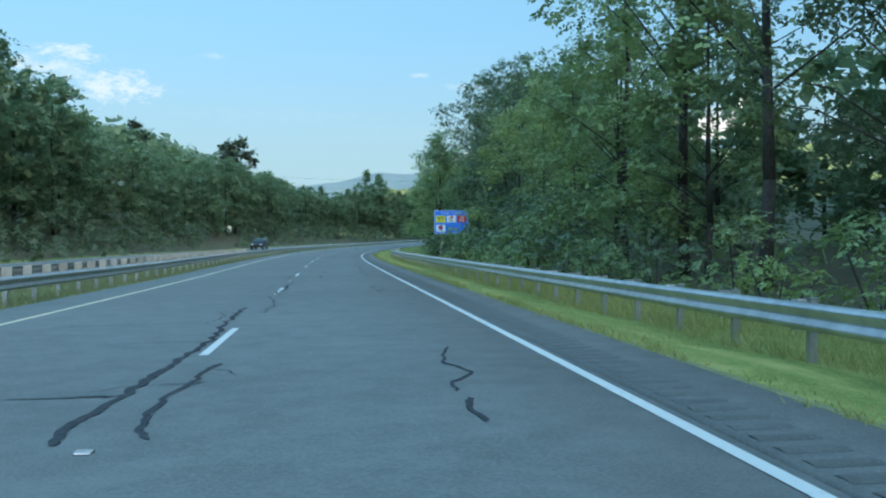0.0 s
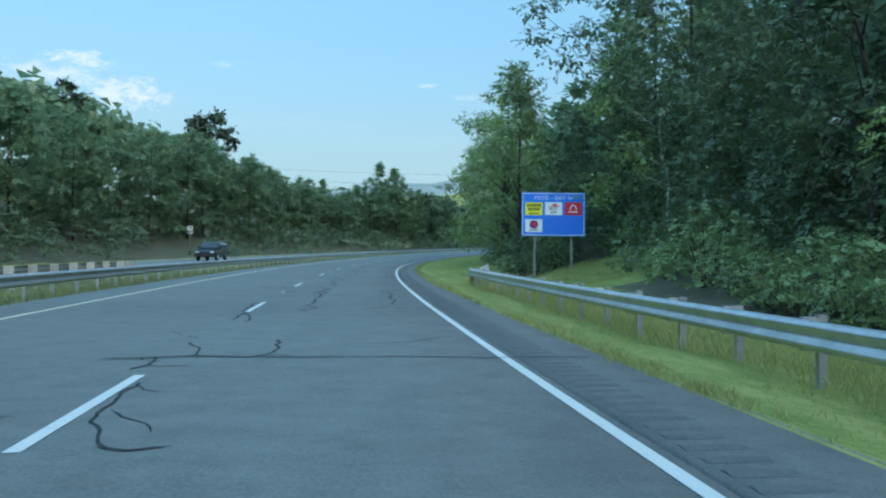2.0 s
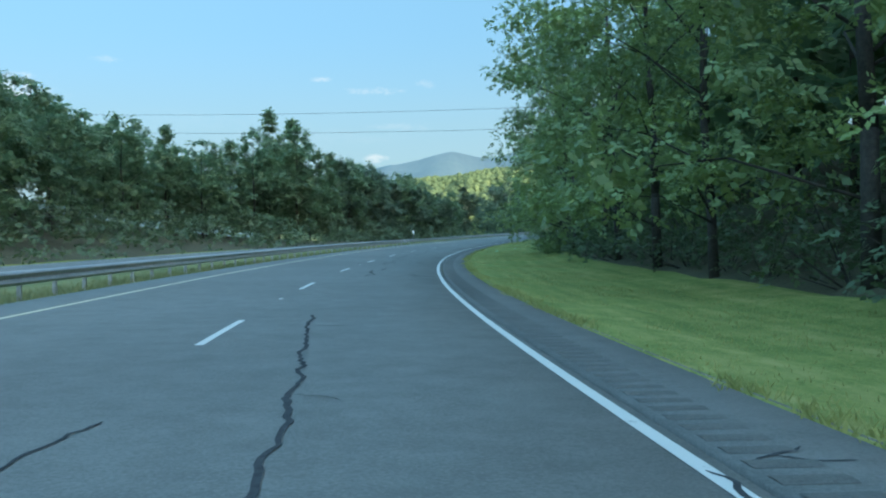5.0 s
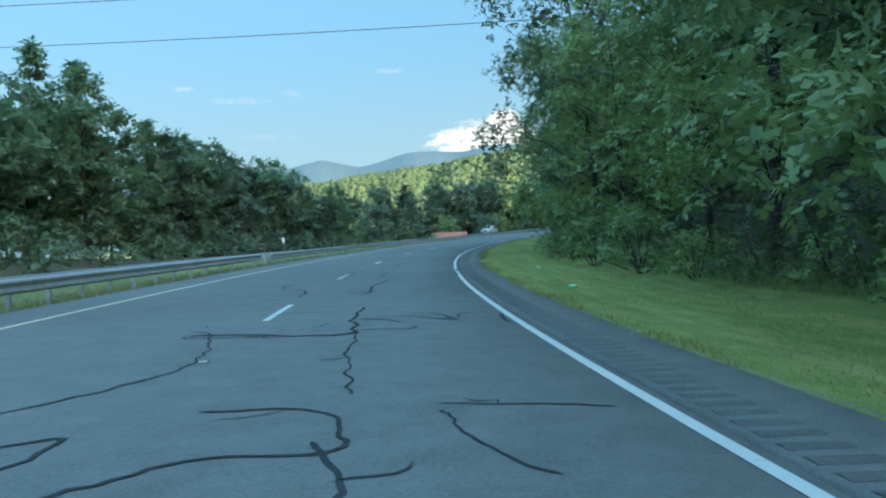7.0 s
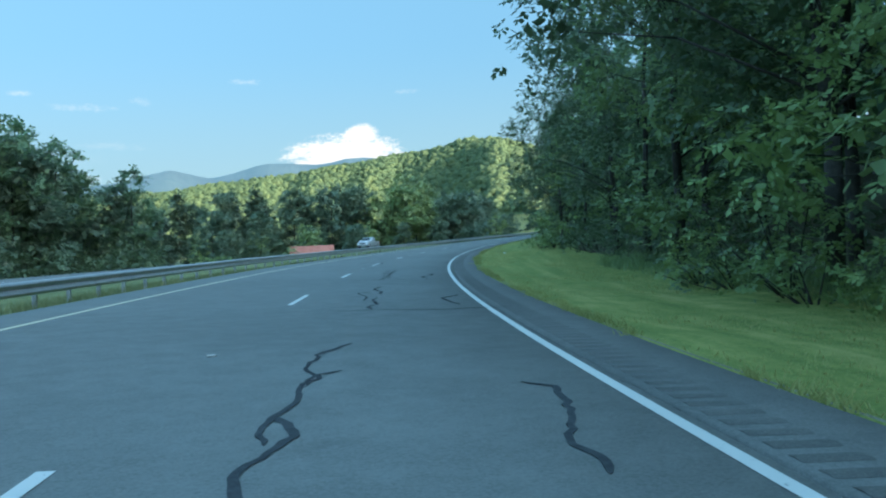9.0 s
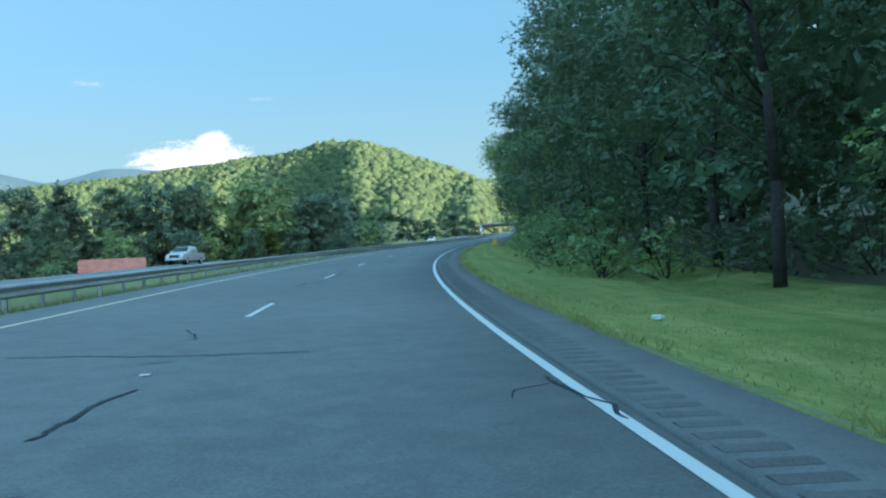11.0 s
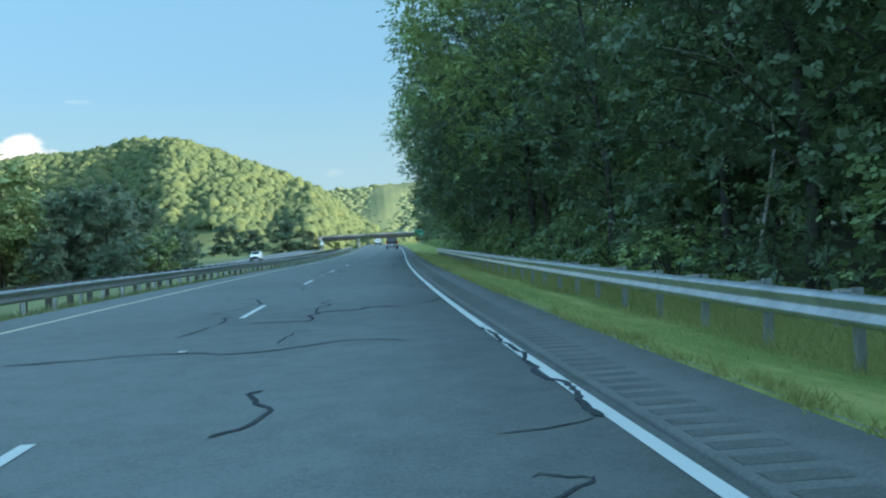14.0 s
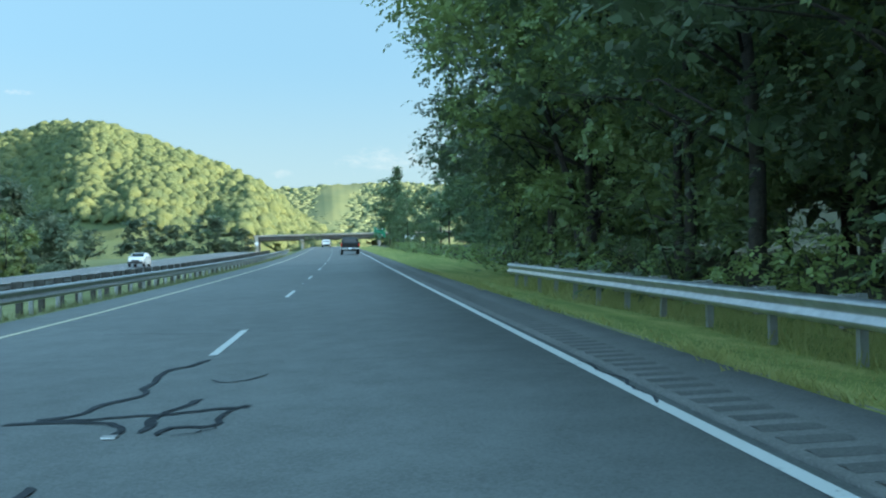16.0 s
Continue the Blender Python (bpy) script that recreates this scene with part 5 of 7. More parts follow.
# ---- trees ----
def leaf_mesh(name, rng, centres, radii, count, size, mat, flat=0.75, droop=0.25, core=0.5, fan=6, fill=0):
    """Sprays of kite-shaped leaves on the upper and outer side of many clumps; fan leaves to a spray."""
    n = count // fan
    pick = rng.choice(len(centres), n, p=radii ** 2 / (radii ** 2).sum())
    d = rng.normal(0, 1, (n, 3))
    d[:, 2] = np.where(rng.random(n) < 0.55, np.abs(d[:, 2]), d[:, 2])
    d /= np.linalg.norm(d, axis=1)[:, None]
    r = radii[pick] * (core + (1.08 - core) * np.sqrt(rng.random(n)))
    p = centres[pick] + d * r[:, None] * np.array([1, 1, flat])
    axis = d * np.array([1, 1, 0.35]) + rng.normal(0, 0.35, (n, 3)) - np.array([0, 0, droop])
    axis /= np.linalg.norm(axis, axis=1)[:, None]
    up = d * 0.55 + np.array([0, 0, 0.8]) + rng.normal(0, 0.28, (n, 3))
    side = np.cross(axis, up)
    side /= np.linalg.norm(side, axis=1)[:, None]
    up = np.cross(side, axis)
    j = np.arange(fan)
    sway = np.where(j % 2, 1.0, -1.0)[None, :, None] * np.where(j == fan - 1, 0.15, 1.0)[None, :, None]
    root = p[:, None] + axis[:, None] * ((j / fan - 0.4) * size * 2.2)[None, :, None]
    t = axis[:, None] * 0.65 + side[:, None] * sway * 0.8 + rng.normal(0, 0.22, (n, fan, 3)) - np.array([0, 0, 0.12])
    t /= np.linalg.norm(t, axis=2)[..., None]
    nrm = up[:, None] + rng.normal(0, 0.25, (n, fan, 3))
    b = np.cross(nrm, t)
    b /= np.linalg.norm(b, axis=2)[..., None]
    ln = size * rng.uniform(0.65, 1.35, (n, fan, 1))
    wd = ln * rng.uniform(0.24, 0.36, (n, fan, 1))
    v = np.stack([root, root + t * ln * 0.5 + b * wd, root + t * ln, root + t * ln * 0.45 - b * wd], 2).reshape(-1, 3)
    if fill:                                    # the dense dark inside of the clumps
        pick = rng.choice(len(centres), fill, p=radii ** 2 / (radii ** 2).sum())
        d, t, b = (q / np.linalg.norm(q, axis=1)[:, None] for q in rng.normal(0, 1, (3, fill, 3)))
        p = centres[pick] + d * (radii[pick] * rng.uniform(0.1, 0.6, fill))[:, None] * np.array([1, 1, flat])
        h = size * rng.uniform(0.6, 1.1, (fill, 1))
        v = np.concatenate([v, np.stack([p - t * h, p + b * h * 0.7, p + t * h, p - b * h * 0.6], 1).reshape(-1, 3)])
    return mesh_of(name, v, np.arange(len(v)).reshape(-1, 4), mat)


def build_tree(name, seed, height, spread, leaves, size, leaf, low=0.12, shape="round", lean=(0, 0), clumps=80, label="", category="tree", group="", bark="bark", fill=0.2):
    rng = np.random.default_rng(seed)
    rnd = random.Random(seed)
    root = tagged(new(name), label, category, group)
    t = rng.random(clumps) ** 0.8
    if shape == "pointed":
        reach = np.interp(t, [0, 0.25, 0.6, 1], [0.85, 1.0, 0.6, 0.06])
    elif shape == "pine":
        reach = np.interp(t, [0, 0.3, 0.7, 1], [0.7, 1.0, 0.75, 0.2])
    else:
        reach = np.interp(t, [0, 0.35, 0.7, 0.9, 1], [0.85, 1.0, 0.85, 0.55, 0.2])
    ang = rng.random(clumps) * 2 * math.pi
    out = spread * reach * (0.35 + 0.65 * np.sqrt(rng.random(clumps))) * (1 + 0.22 * np.sin(ang * 3 + seed))
    z = height * (low + (1 - low) * t)
    c = np.stack([np.cos(ang) * out + lean[0] * t, np.sin(ang) * out + lean[1] * t, z], -1)
    rad = spread * rng.uniform(0.19, 0.40, clumps) * np.interp(t, [0, 0.8, 1], [1, 0.85, 0.55])
    # trunk and limbs
    bm = bmesh.new()
    knots = [Vector((lean[0] * k * k * 0.8 + rnd.uniform(-0.15, 0.15) * (k > 0), lean[1] * k * k * 0.8 + rnd.uniform(-0.15, 0.15) * (k > 0), height * k * 0.9 - (0.3 if k == 0 else 0))) for k in (0, 0.2, 0.4, 0.62, 0.82, 1)]
    r = 0.0095 * height + 0.04
    for i, (p, q) in enumerate(zip(knots, knots[1:])):
        tube(bm, p, q, r * (1 - i * 0.18), r * (1 - (i + 1) * 0.18), 8)
    order = np.argsort(-out)[: 12 if leaves > 5000 else 5]
    for i in order:
        q = Vector(c[i])
        k = min(0.85, max(0.08, q.z / height * 0.75))
        p = Vector((lean[0] * k * k * 0.8, lean[1] * k * k * 0.8, height * k * 0.9))
        m = (p + q) / 2 + Vector((rnd.uniform(-0.4, 0.4), rnd.uniform(-0.4, 0.4), rnd.uniform(0.1, 0.6)))
        tube(bm, p, m, r * 0.22, r * 0.13, 5)
        tube(bm, m, q, r * 0.13, r * 0.04, 5)
    part("trunk", bm, M[bark], root, smooth=True)
    part("crown", leaf_mesh("crown", rng, c, rad, leaves, size, M[leaf], 0.7 if shape != "pine" else 0.45, fill=int(leaves * fill)), None, root)
    return root


def planted(root, spots):
    """The first spot takes the tree itself, the rest copies: (s, u, turn, scale)."""
    for i, (s, u, turn, k) in enumerate(spots):
        ob = root if i == 0 else copy_thing(root, Matrix())
        ob.matrix_basis = set_up(s, u, turn, -0.1) @ Matrix.Diagonal((k, k, k, 1))


rng = np.random.default_rng(5)
NEAR_LABEL = "tall broadleaf tree with dense green foliage down to the ground"
near = [
    build_tree("roadside_tree", 21, 15.5, 4.4, 10200, 0.18, "leaf_oak", 0.12, "round", (0.8, 0), 58, NEAR_LABEL, "tree", "trees along the verge"),
    build_tree("roadside_tree", 22, 13.5, 4.0, 12000, 0.155, "leaf_light", 0.10, "round", (-0.8, 0), 54, "lighter green broadleaf tree hung with vines at the wood's edge", "tree", "trees along the verge"),
    build_tree("roadside_tree", 23, 17.0, 4.6, 11500, 0.18, "leaf_dark_shade", 0.14, "round", (-1.2, 0.5), 56, "broadleaf tree at the wood's edge, shade painted into its dark crown", "tree", "trees along the verge"),
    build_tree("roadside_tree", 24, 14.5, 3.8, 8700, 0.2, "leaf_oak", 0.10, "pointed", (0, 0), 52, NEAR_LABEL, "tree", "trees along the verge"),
    build_tree("roadside_tree", 25, 16.0, 4.8, 11500, 0.18, "leaf_dark_shade", 0.18, "round", (-1.6, 0), 50, "dark overhanging broadleaf tree, shade in its leaf colour, gaps in its crown", "tree", "trees along the verge"),
]
far_kind = [
    build_tree("forest_tree", 31, 17.0, 4.2, 3100, 0.5, "leaf_slope_haze", 0.10, "round", (0, 0), 60, "dark green broadleaf tree on the wooded slope", "tree", "trees of the wood"),
    build_tree("forest_tree", 32, 18.5, 3.6, 3100, 0.48, "leaf_slope_haze", 0.08, "pointed", (0, 0), 60, "green broadleaf tree with a pointed crown", "tree", "trees of the wood"),
    build_tree("forest_tree", 33, 16.0, 4.6, 3100, 0.51, "leaf_slope_haze", 0.06, "round", (0, 0), 60, "rounded green broadleaf tree in the wood", "tree", "trees of the wood"),
    build_tree("pine_tree", 34, 22.0, 3.4, 1500, 0.75, "leaf_pine", 0.55, "pine", (0, 0), 38, "tall dark pine with a bare trunk", "tree", "trees of the wood"),
]
coarse_kind = [
    build_tree("forest_tree", 36, 17.0, 4.2, 720, 1.2, "leaf_slope_haze", 0.10, "round", (0, 0), 50, "dark green broadleaf tree deeper in the wood", "tree", "trees of the wood"),
    build_tree("forest_tree", 37, 18.5, 3.6, 720, 1.15, "leaf_slope_haze", 0.08, "pointed", (0, 0), 50, "green pointed broadleaf tree deeper in the wood", "tree", "trees of the wood"),
    build_tree("forest_tree", 38, 16.0, 4.6, 720, 1.2, "leaf_slope_haze", 0.06, "round", (0, 0), 50, "rounded broadleaf tree deeper in the wood", "tree", "trees of the wood"),
]
over = build_tree("overhanging_tree", 27, 15.5, 5.2, 13000, 0.2, "leaf_light", 0.36, "round", (-5.2, 0.5), 80, "leaning broadleaf tree with boughs hanging out over the lane", "tree", "trees leaning over the road")
airy = build_tree("thin_crowned_tree", 29, 17.0, 4.4, 4200, 0.22, "leaf_oak", 0.3, "round", (0.4, 0), 60, "broadleaf tree with a thin crown that the sky shows through", "tree", "thin-crowned trees by the rail", fill=0)
valley_kind = build_tree("valley_tree", 35, 16.0, 5.2, 3200, 0.75, "leaf_valley_haze", 0.02, "round", (0, 0), 60, "dark rounded tree by the valley meadow, shade and haze painted in", "tree", "trees on the valley floor")
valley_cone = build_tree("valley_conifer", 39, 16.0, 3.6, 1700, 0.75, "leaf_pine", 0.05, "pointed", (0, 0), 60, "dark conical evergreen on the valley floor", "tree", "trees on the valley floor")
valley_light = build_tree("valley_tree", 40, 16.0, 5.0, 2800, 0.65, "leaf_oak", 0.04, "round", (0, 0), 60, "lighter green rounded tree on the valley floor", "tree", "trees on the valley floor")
HEIGHT = {0: 17.0, 1: 18.5, 2: 16.0, 3: 22.0}

spots = {i: [] for i in range(5)}
s = 26.0
while s < 478:
    i = int(rng.choice(5, p=[0.30, 0.32, 0.10, 0.20, 0.08]))
    # lit stretch put into the colour: more light-leaved trees
    if 146 < s < 255:
        i = int(rng.choice(5, p=[0.3, 0.5, 0.02, 0.16, 0.02]))
    # shaded stretch put into the colour: more dark-leaved trees
    if s > 290:
        i = int(rng.choice(5, p=[0.12, 0.10, 0.36, 0.10, 0.32]))
    u = (-9.6 if s < 150 else -8.9) + rng.normal(0, 0.5)
    if 62 < s < 102:
        u = -12.4 + rng.normal(0, 0.4)
    if 102 <= s < 120:
        u = -15.0 if s < 110 else -17.2
    if 120 <= s < 145:
        u = -16.6
    if s > 330:
        u = -8.3 + rng.normal(0, 0.5)
    k = rng.uniform(0.85, 1.1) * (1.3 if 108 < s < 145 else 1.0) * np.interp(s, [-30, 30, 44, 62, 68, 100, 140, 150, 200, 235, 260, 320, 370, 422, 445, 470], [0.6, 0.7, 0.78, 0.7, 0.86, 0.9, 1.05, 1.25, 1.25, 1.1, 1.05, 0.88, 0.8, 0.8, 1.06, 1.1])
    spots[i].append((s, u, rng.uniform(0, 360), float(k)))
    s += rng.uniform(7.2, 9.4)
for i in range(5):
    planted(near[i], spots[i])

back = {i: [] for i in range(4)}
deep = {i: [] for i in range(3)}
s = -150.0
while s < 560:                                   # second row on the right
    i = int(rng.choice(3, p=[0.45, 0.25, 0.3]))
    deep[i].append((s, (-17.5 if not 118 < s < 150 else -25) + rng.normal(0, 1.5), rng.uniform(0, 360), float(rng.uniform(0.85, 1.15) * np.interp(s, [20, 40, 55, 88, 96, 120], [0.8, 0.6, 0.55, 0.55, 0.75, 1.0]))))
    s += rng.uniform(6.5, 9.5) if s > -40 else rng.uniform(5, 8)
s = -150.0
while s < 24:                                   # unseen trees on the verge behind the start, added to shade the road
    deep[int(rng.choice(3))].append((s, -10 + rng.normal(0, 1), rng.uniform(0, 360), float(rng.uniform(0.85, 1.05))))
    s += rng.uniform(6, 9)
for i, s, u, k in ((2, 405, -7.2, 0.76), (4, 419, -7.0, 0.8), (4, 432, -6.3, 1.05), (4, 438, -6.0, 1.0), (2, 446, -7.6, 1.08), (4, 452, -6.4, 1.05), (4, 459, -6.6, 1.1), (0, 466, -8.0, 1.1), (1, 473, -7.2, 1.25), (1, 477, -8.6, 1.3), (2, 484, -9.6, 1.15), (4, 492, -11.2, 0.95)):
    ob = copy_thing(near[i], Matrix())
    ob.matrix_basis = set_up(s, u, float(rng.uniform(-25, 25)), -0.1) @ Matrix.Diagonal((k, k, k, 1))
for i, s, u, k in ((2, 478, -6.6, 1.1), (4, 487, -6.9, 1.05)):
    copy_thing(near[i], Matrix()).matrix_basis = set_up(s, u, 20.0 * i, -0.1) @ Matrix.Diagonal((k, k, k, 1))
for i, s in enumerate(range(378, 500, 7)):       # tall trees added close behind the verge to shade its crowns
    k = 1.42 + 0.1 * math.sin(i * 2.7)
    copy_thing(near[(2, 4, 2, 0)[i % 4]], Matrix()).matrix_basis = set_up(float(s), -14.6 + 0.8 * math.sin(i * 1.9), i * 67.0, -0.1) @ Matrix.Diagonal((k, k, k, 1))
planted(airy, [(47, -9.0, 0, 1.0), (53.5, -9.6, 130, 1.05), (60, -9.8, 240, 0.92)])
planted(over, [(431, -7.0, 0, 0.95), (452, -7.2, 12, 0.95), (474, -6.8, -8, 1.0)])
for i, s, u, k in ((2, 258, -7.8, 1.1), (0, 268, -7.6, 1.15), (2, 279, -7.8, 1.1), (0, 290, -7.8, 1.05)):
    copy_thing(near[i], Matrix()).matrix_basis = set_up(s, u, float(rng.uniform(-25, 25)), -0.1) @ Matrix.Diagonal((k, k, k, 1))
for s, u, k in ((496, -10.6, 0.58), (503, -10.5, 0.6), (514, -10, 0.55), (526, -10.5, 0.58), (540, -10, 0.6), (556, -11, 0.62), (575, -11, 0.6), (596, -10, 0.65), (606, -9, 0.85), (613, -8, 0.9), (640, -13, 0.7), (660, -14, 0.7), (685, -16, 0.8)):
    back[int(rng.choice(3))].append((s, u, rng.uniform(0, 360), k))
tops_s = [60, 100, 131, 139, 148, 161, 178, 193, 211, 219, 229, 241, 256, 266, 287, 293, 306, 316, 326, 338, 347, 352]
tops_z = [26, 26, 24.8, 22.8, 20.6, 18.0, 16.6, 17, 19, 18.0, 18.2, 16.8, 15.4, 14.6, 19.0, 18.6, 16.2, 14.4, 12.9, 12.2, 9.8, 9]
s = 40.0
while s < 352:                                   # front of the left wood
    i = int(rng.choice(4, p=[0.4, 0.22, 0.36, 0.02]))
    u = 40.5 + rng.normal(0, 1.6)
    h = np.interp(s, tops_s, tops_z) - float(rise(s, u)) - float(deck(s, u) - np.interp(s, STATION, RZ))
    back[i].append((s, u, rng.uniform(0, 360), float(h * (rng.uniform(0.88, 1.05) if s < 312 else rng.uniform(1.0, 1.12)) / HEIGHT[i])))
    s += rng.uniform(4.6, 6.6)
s = 60.0
while s < 335:                                   # behind it, up the slope
    i = int(rng.choice(3, p=[0.4, 0.25, 0.35]))
    u = 49 + rng.normal(0, 2.0)
    k = np.interp(s, [60, 200, 260, 335], [1.0, 0.92, 0.72, 0.55]) * rng.uniform(0.85, 1.05)
    deep[i].append((s, u, rng.uniform(0, 360), float(k)))
    s += rng.uniform(6, 9)
s = 250.0
while s < 354:                                   # thicker where the left wood nears its end
    i = int(rng.choice(3))
    u = 44.5 + rng.normal(0, 1.2)
    h = np.interp(s, tops_s, tops_z) - float(rise(s, u)) - float(deck(s, u) - np.interp(s, STATION, RZ))
    back[i].append((s, u, rng.uniform(0, 360), float(h * rng.uniform(0.72, 0.95) / HEIGHT[i])))
    s += rng.uniform(3.2, 4.6)
back[2].append((59, -13.4, 130, 0.62))
back[3].append((226, 48.0, 20, 0.97))
back[3].append((223, 49.5, 120, 0.9))
back[1].append((288, 44.6, 40, 1.16))
back[1].append((292, 42.6, 200, 1.12))
back[3].append((205, 62, 200, 0.85))
back[3].append((150, 66, 80, 0.95))
back[3].append((143, 60, 10, 1.0))
for i in range(4):
    planted(far_kind[i], back[i])
for i in range(3):
    planted(coarse_kind[i], deep[i])


# trees on the valley floor beyond the left side
def stand(root, x, y, z0, k, turn, wide=1.0):
    copy_thing(root, Matrix()).matrix_basis = Matrix.Translation((x, y, z0)) @ pose(0, 0, 0, 0, 0, turn) @ Matrix.Diagonal((k * wide, k * wide, k, 1))


valley = [(83, 570, 23), (97, 567, 24), (112, 564, 26), (123, 561, 25), (136, 557, 26), (149, 552, 27), (158, 549, 27), (169, 543, 27), (177, 539, 28), (187, 533, 21), (194, 529, 23), (202, 523, 14), (207, 564, 26), (217, 557, 24), (227, 551, 16),
          (60, 470, 13), (72, 478, 15), (84, 476, 16), (97, 476, 15), (108, 472, 12), (120, 466, 11), (40, 450, 12), (28, 436, 13), (52, 458, 11), (292, 619, 11), (299, 614, 9), (307, 607, 12), (315, 601, 8), (281, 627, 7.5), (271, 633, 13), (259, 641, 12)]
valley += [(x + 7 + 4 * math.sin(i * 3.1), y + 12 + 3 * math.cos(i * 2.3), h * 0.95) for i, (x, y, h) in enumerate(valley[:15])]
valley += [(x + 3 * math.sin(i * 1.7), y - 13, h * 0.45) for i, (x, y, h) in enumerate(valley[:12])]
valley_cone.matrix_basis = Matrix.Translation((130, 575, 5.5)) @ Matrix.Diagonal((1.5, 1.5, 1.6, 1))
valley_light.matrix_basis = Matrix.Translation((174, 541, 6.0)) @ Matrix.Diagonal((1.8, 1.8, 1.95, 1))
for i, (x, y, h) in enumerate(valley):
    z0 = 6.0 if x < 235 else 17.6
    z0 = 3.4 if y < 500 else z0
    if i == 0:
        valley_kind.matrix_basis = Matrix.Translation((x, y, z0)) @ Matrix.Diagonal((h / 16.0, h / 16.0, h / 16.0, 1))
    elif i in (1, 3, 16, 23, 33, 37):
        stand(valley_cone, x, y, z0, h / 15.0, i * 77.0)
    elif i in (7, 8, 11, 19, 38, 39, 47, 49, 52):
        stand(valley_light, x, y, z0, h / 16.0, i * 77.0)
    else:
        stand(valley_kind, x, y, z0, h / 16.0, i * 77.0, 1.55 if 24 <= i < 31 else 1.0)


for i, s in enumerate(np.arange(306.0, 352.0, 5.2)):            # the thick rounded end of the left wood
    u = 42.0 + 1.6 * math.sin(i * 2.1)
    h = float(np.interp(s, tops_s, tops_z)) * (0.88 + 0.05 * math.sin(i * 3.7)) - float(rise(s, u)) - float(deck(s, u) - np.interp(s, STATION, RZ))
    copy_thing(valley_kind, Matrix()).matrix_basis = set_up(float(s), u, i * 67.0, -0.2) @ Matrix.Diagonal((h / 15.0, h / 15.0, h / 15.0, 1))


def crowns(name, places, rng, size, mat, quads=46, jitter=0.16, tall=1.15):
    """A wood of many crowns, each a heap of coarse leaves round a low core."""
    n = len(places)
    d = rng.normal(0, 1, (n, quads, 3))
    d /= np.linalg.norm(d, axis=2)[..., None]
    d[..., 2] = np.where(d[..., 2] < -0.35, -d[..., 2], d[..., 2])
    rad = places[:, 3][:, None, None] * rng.uniform(0.75, 1.05, (n, quads, 1)) * (1 + 0.2 * np.sin(3 * np.arctan2(d[..., 1], d[..., 0]) + rng.random((n, 1)) * 6))[..., None]
    p = places[:, None, :3] + d * rad * np.array([1, 1, tall])
    nrm = d + rng.normal(0, jitter, d.shape)
    nrm /= np.linalg.norm(nrm, axis=2)[..., None]
    t = np.cross(nrm, rng.normal(0, 1, d.shape))
    t /= np.linalg.norm(t, axis=2)[..., None]
    b = np.cross(nrm, t)
    ln = places[:, 3][:, None, None] * size * rng.uniform(0.6, 1.3, (n, quads, 1))
    q = np.stack([p - t * ln, p + t * ln, p + b * ln * 1.1], 2).reshape(-1, 3)
    return mesh_of(name, q, np.arange(len(q)).reshape(-1, 3), mat, None, True)


def domes(name, places, rng, mat, tall=0.95, rough=0.32):
    """A wood seen from far off: lumpy rounded crowns packed against one another."""
    bm = bmesh.new()
    bmesh.ops.create_icosphere(bm, subdivisions=2, radius=1.0)
    low = [v for v in bm.verts if v.co.z < -0.5]
    bmesh.ops.delete(bm, geom=low, context="VERTS")
    bm.verts.index_update()
    ball = np.array([v.co[:] for v in bm.verts])
    faces = np.array([[v.index for v in f.verts] for f in bm.faces])
    bm.free()
    n, k = len(places), len(ball)
    a = rng.random(n) * 6.283
    c, z = np.cos(a)[:, None], np.sin(a)[:, None]
    d = np.stack([ball[:, 0] * c - ball[:, 1] * z, ball[:, 0] * z + ball[:, 1] * c, np.repeat(ball[None, :, 2], n, 0)], -1)
    d *= rng.uniform(1 - rough, 1 + rough * 0.8, (n, k, 1)) * places[:, 3][:, None, None]
    d *= np.stack([np.ones(n), np.ones(n), tall * rng.uniform(0.75, 1.35, n)], -1)[:, None, :]
    v = places[:, None, :3] + d
    f = faces[None] + (np.arange(n) * k)[:, None, None]
    return mesh_of(name, v.reshape(-1, 3), f.reshape(-1, 3), mat, None, True)


def hill_wood():
    rng = np.random.default_rng(8)
    n = 15000
    ya = rng.uniform(-50, 1, n)
    q = rng.uniform(0.69, 1.06, n)
    x, y, z = hill_place(ya, q)
    r = rng.uniform(2.1, 4.0, n) * np.where(rng.random(n) < 0.08, 1.25, 1)
    return domes("hill_wood", np.stack([x, y, z + r * 0.35, r], -1), rng, M["leaf_hill"])


tagged(new("hill_wood", hill_wood()), "sunlit yellow-green broadleaf wood covering the hill", "wood", kind="stuff")


def slope_wood():
    rng = np.random.default_rng(9)
    n = 900
    s, u = rng.uniform(-40, 300, n), rng.uniform(54, 92, n)
    x, y = plan(s, u)
    r = rng.uniform(3.0, 4.6, n)
    z = soil(s, u) + rng.uniform(7, 14, n) * np.interp(s, [200, 300], [1.0, 0.6])
    return crowns("slope_wood", np.stack([x, y, z, r], -1), rng, 0.26, M["leaf_slope_haze"], 46)


tagged(new("slope_wood", slope_wood()), "dark wood climbing the slope behind the far carriageway", "wood", kind="stuff")


def ridge_wood():
    rng = np.random.default_rng(19)
    n = 4600
    s, u = rng.uniform(-160, 640, n), -24 - 150 * rng.random(n)
    keep = ~((s > 30) & (s < 180) & (u > -50)) & ~((gap_in_ridge(*plan(s, u)) > 0.02) & (u < -34))
    s, u = s[keep], u[keep]
    x, y = plan(s, u)
    r = rng.uniform(3.4, 5.4, len(s))
    z = soil(s, u) + rng.uniform(4, 9, len(s))
    return crowns("ridge_wood", np.stack([x, y, z, r], -1), rng, 0.36, M["leaf_dark_shade"], 30)


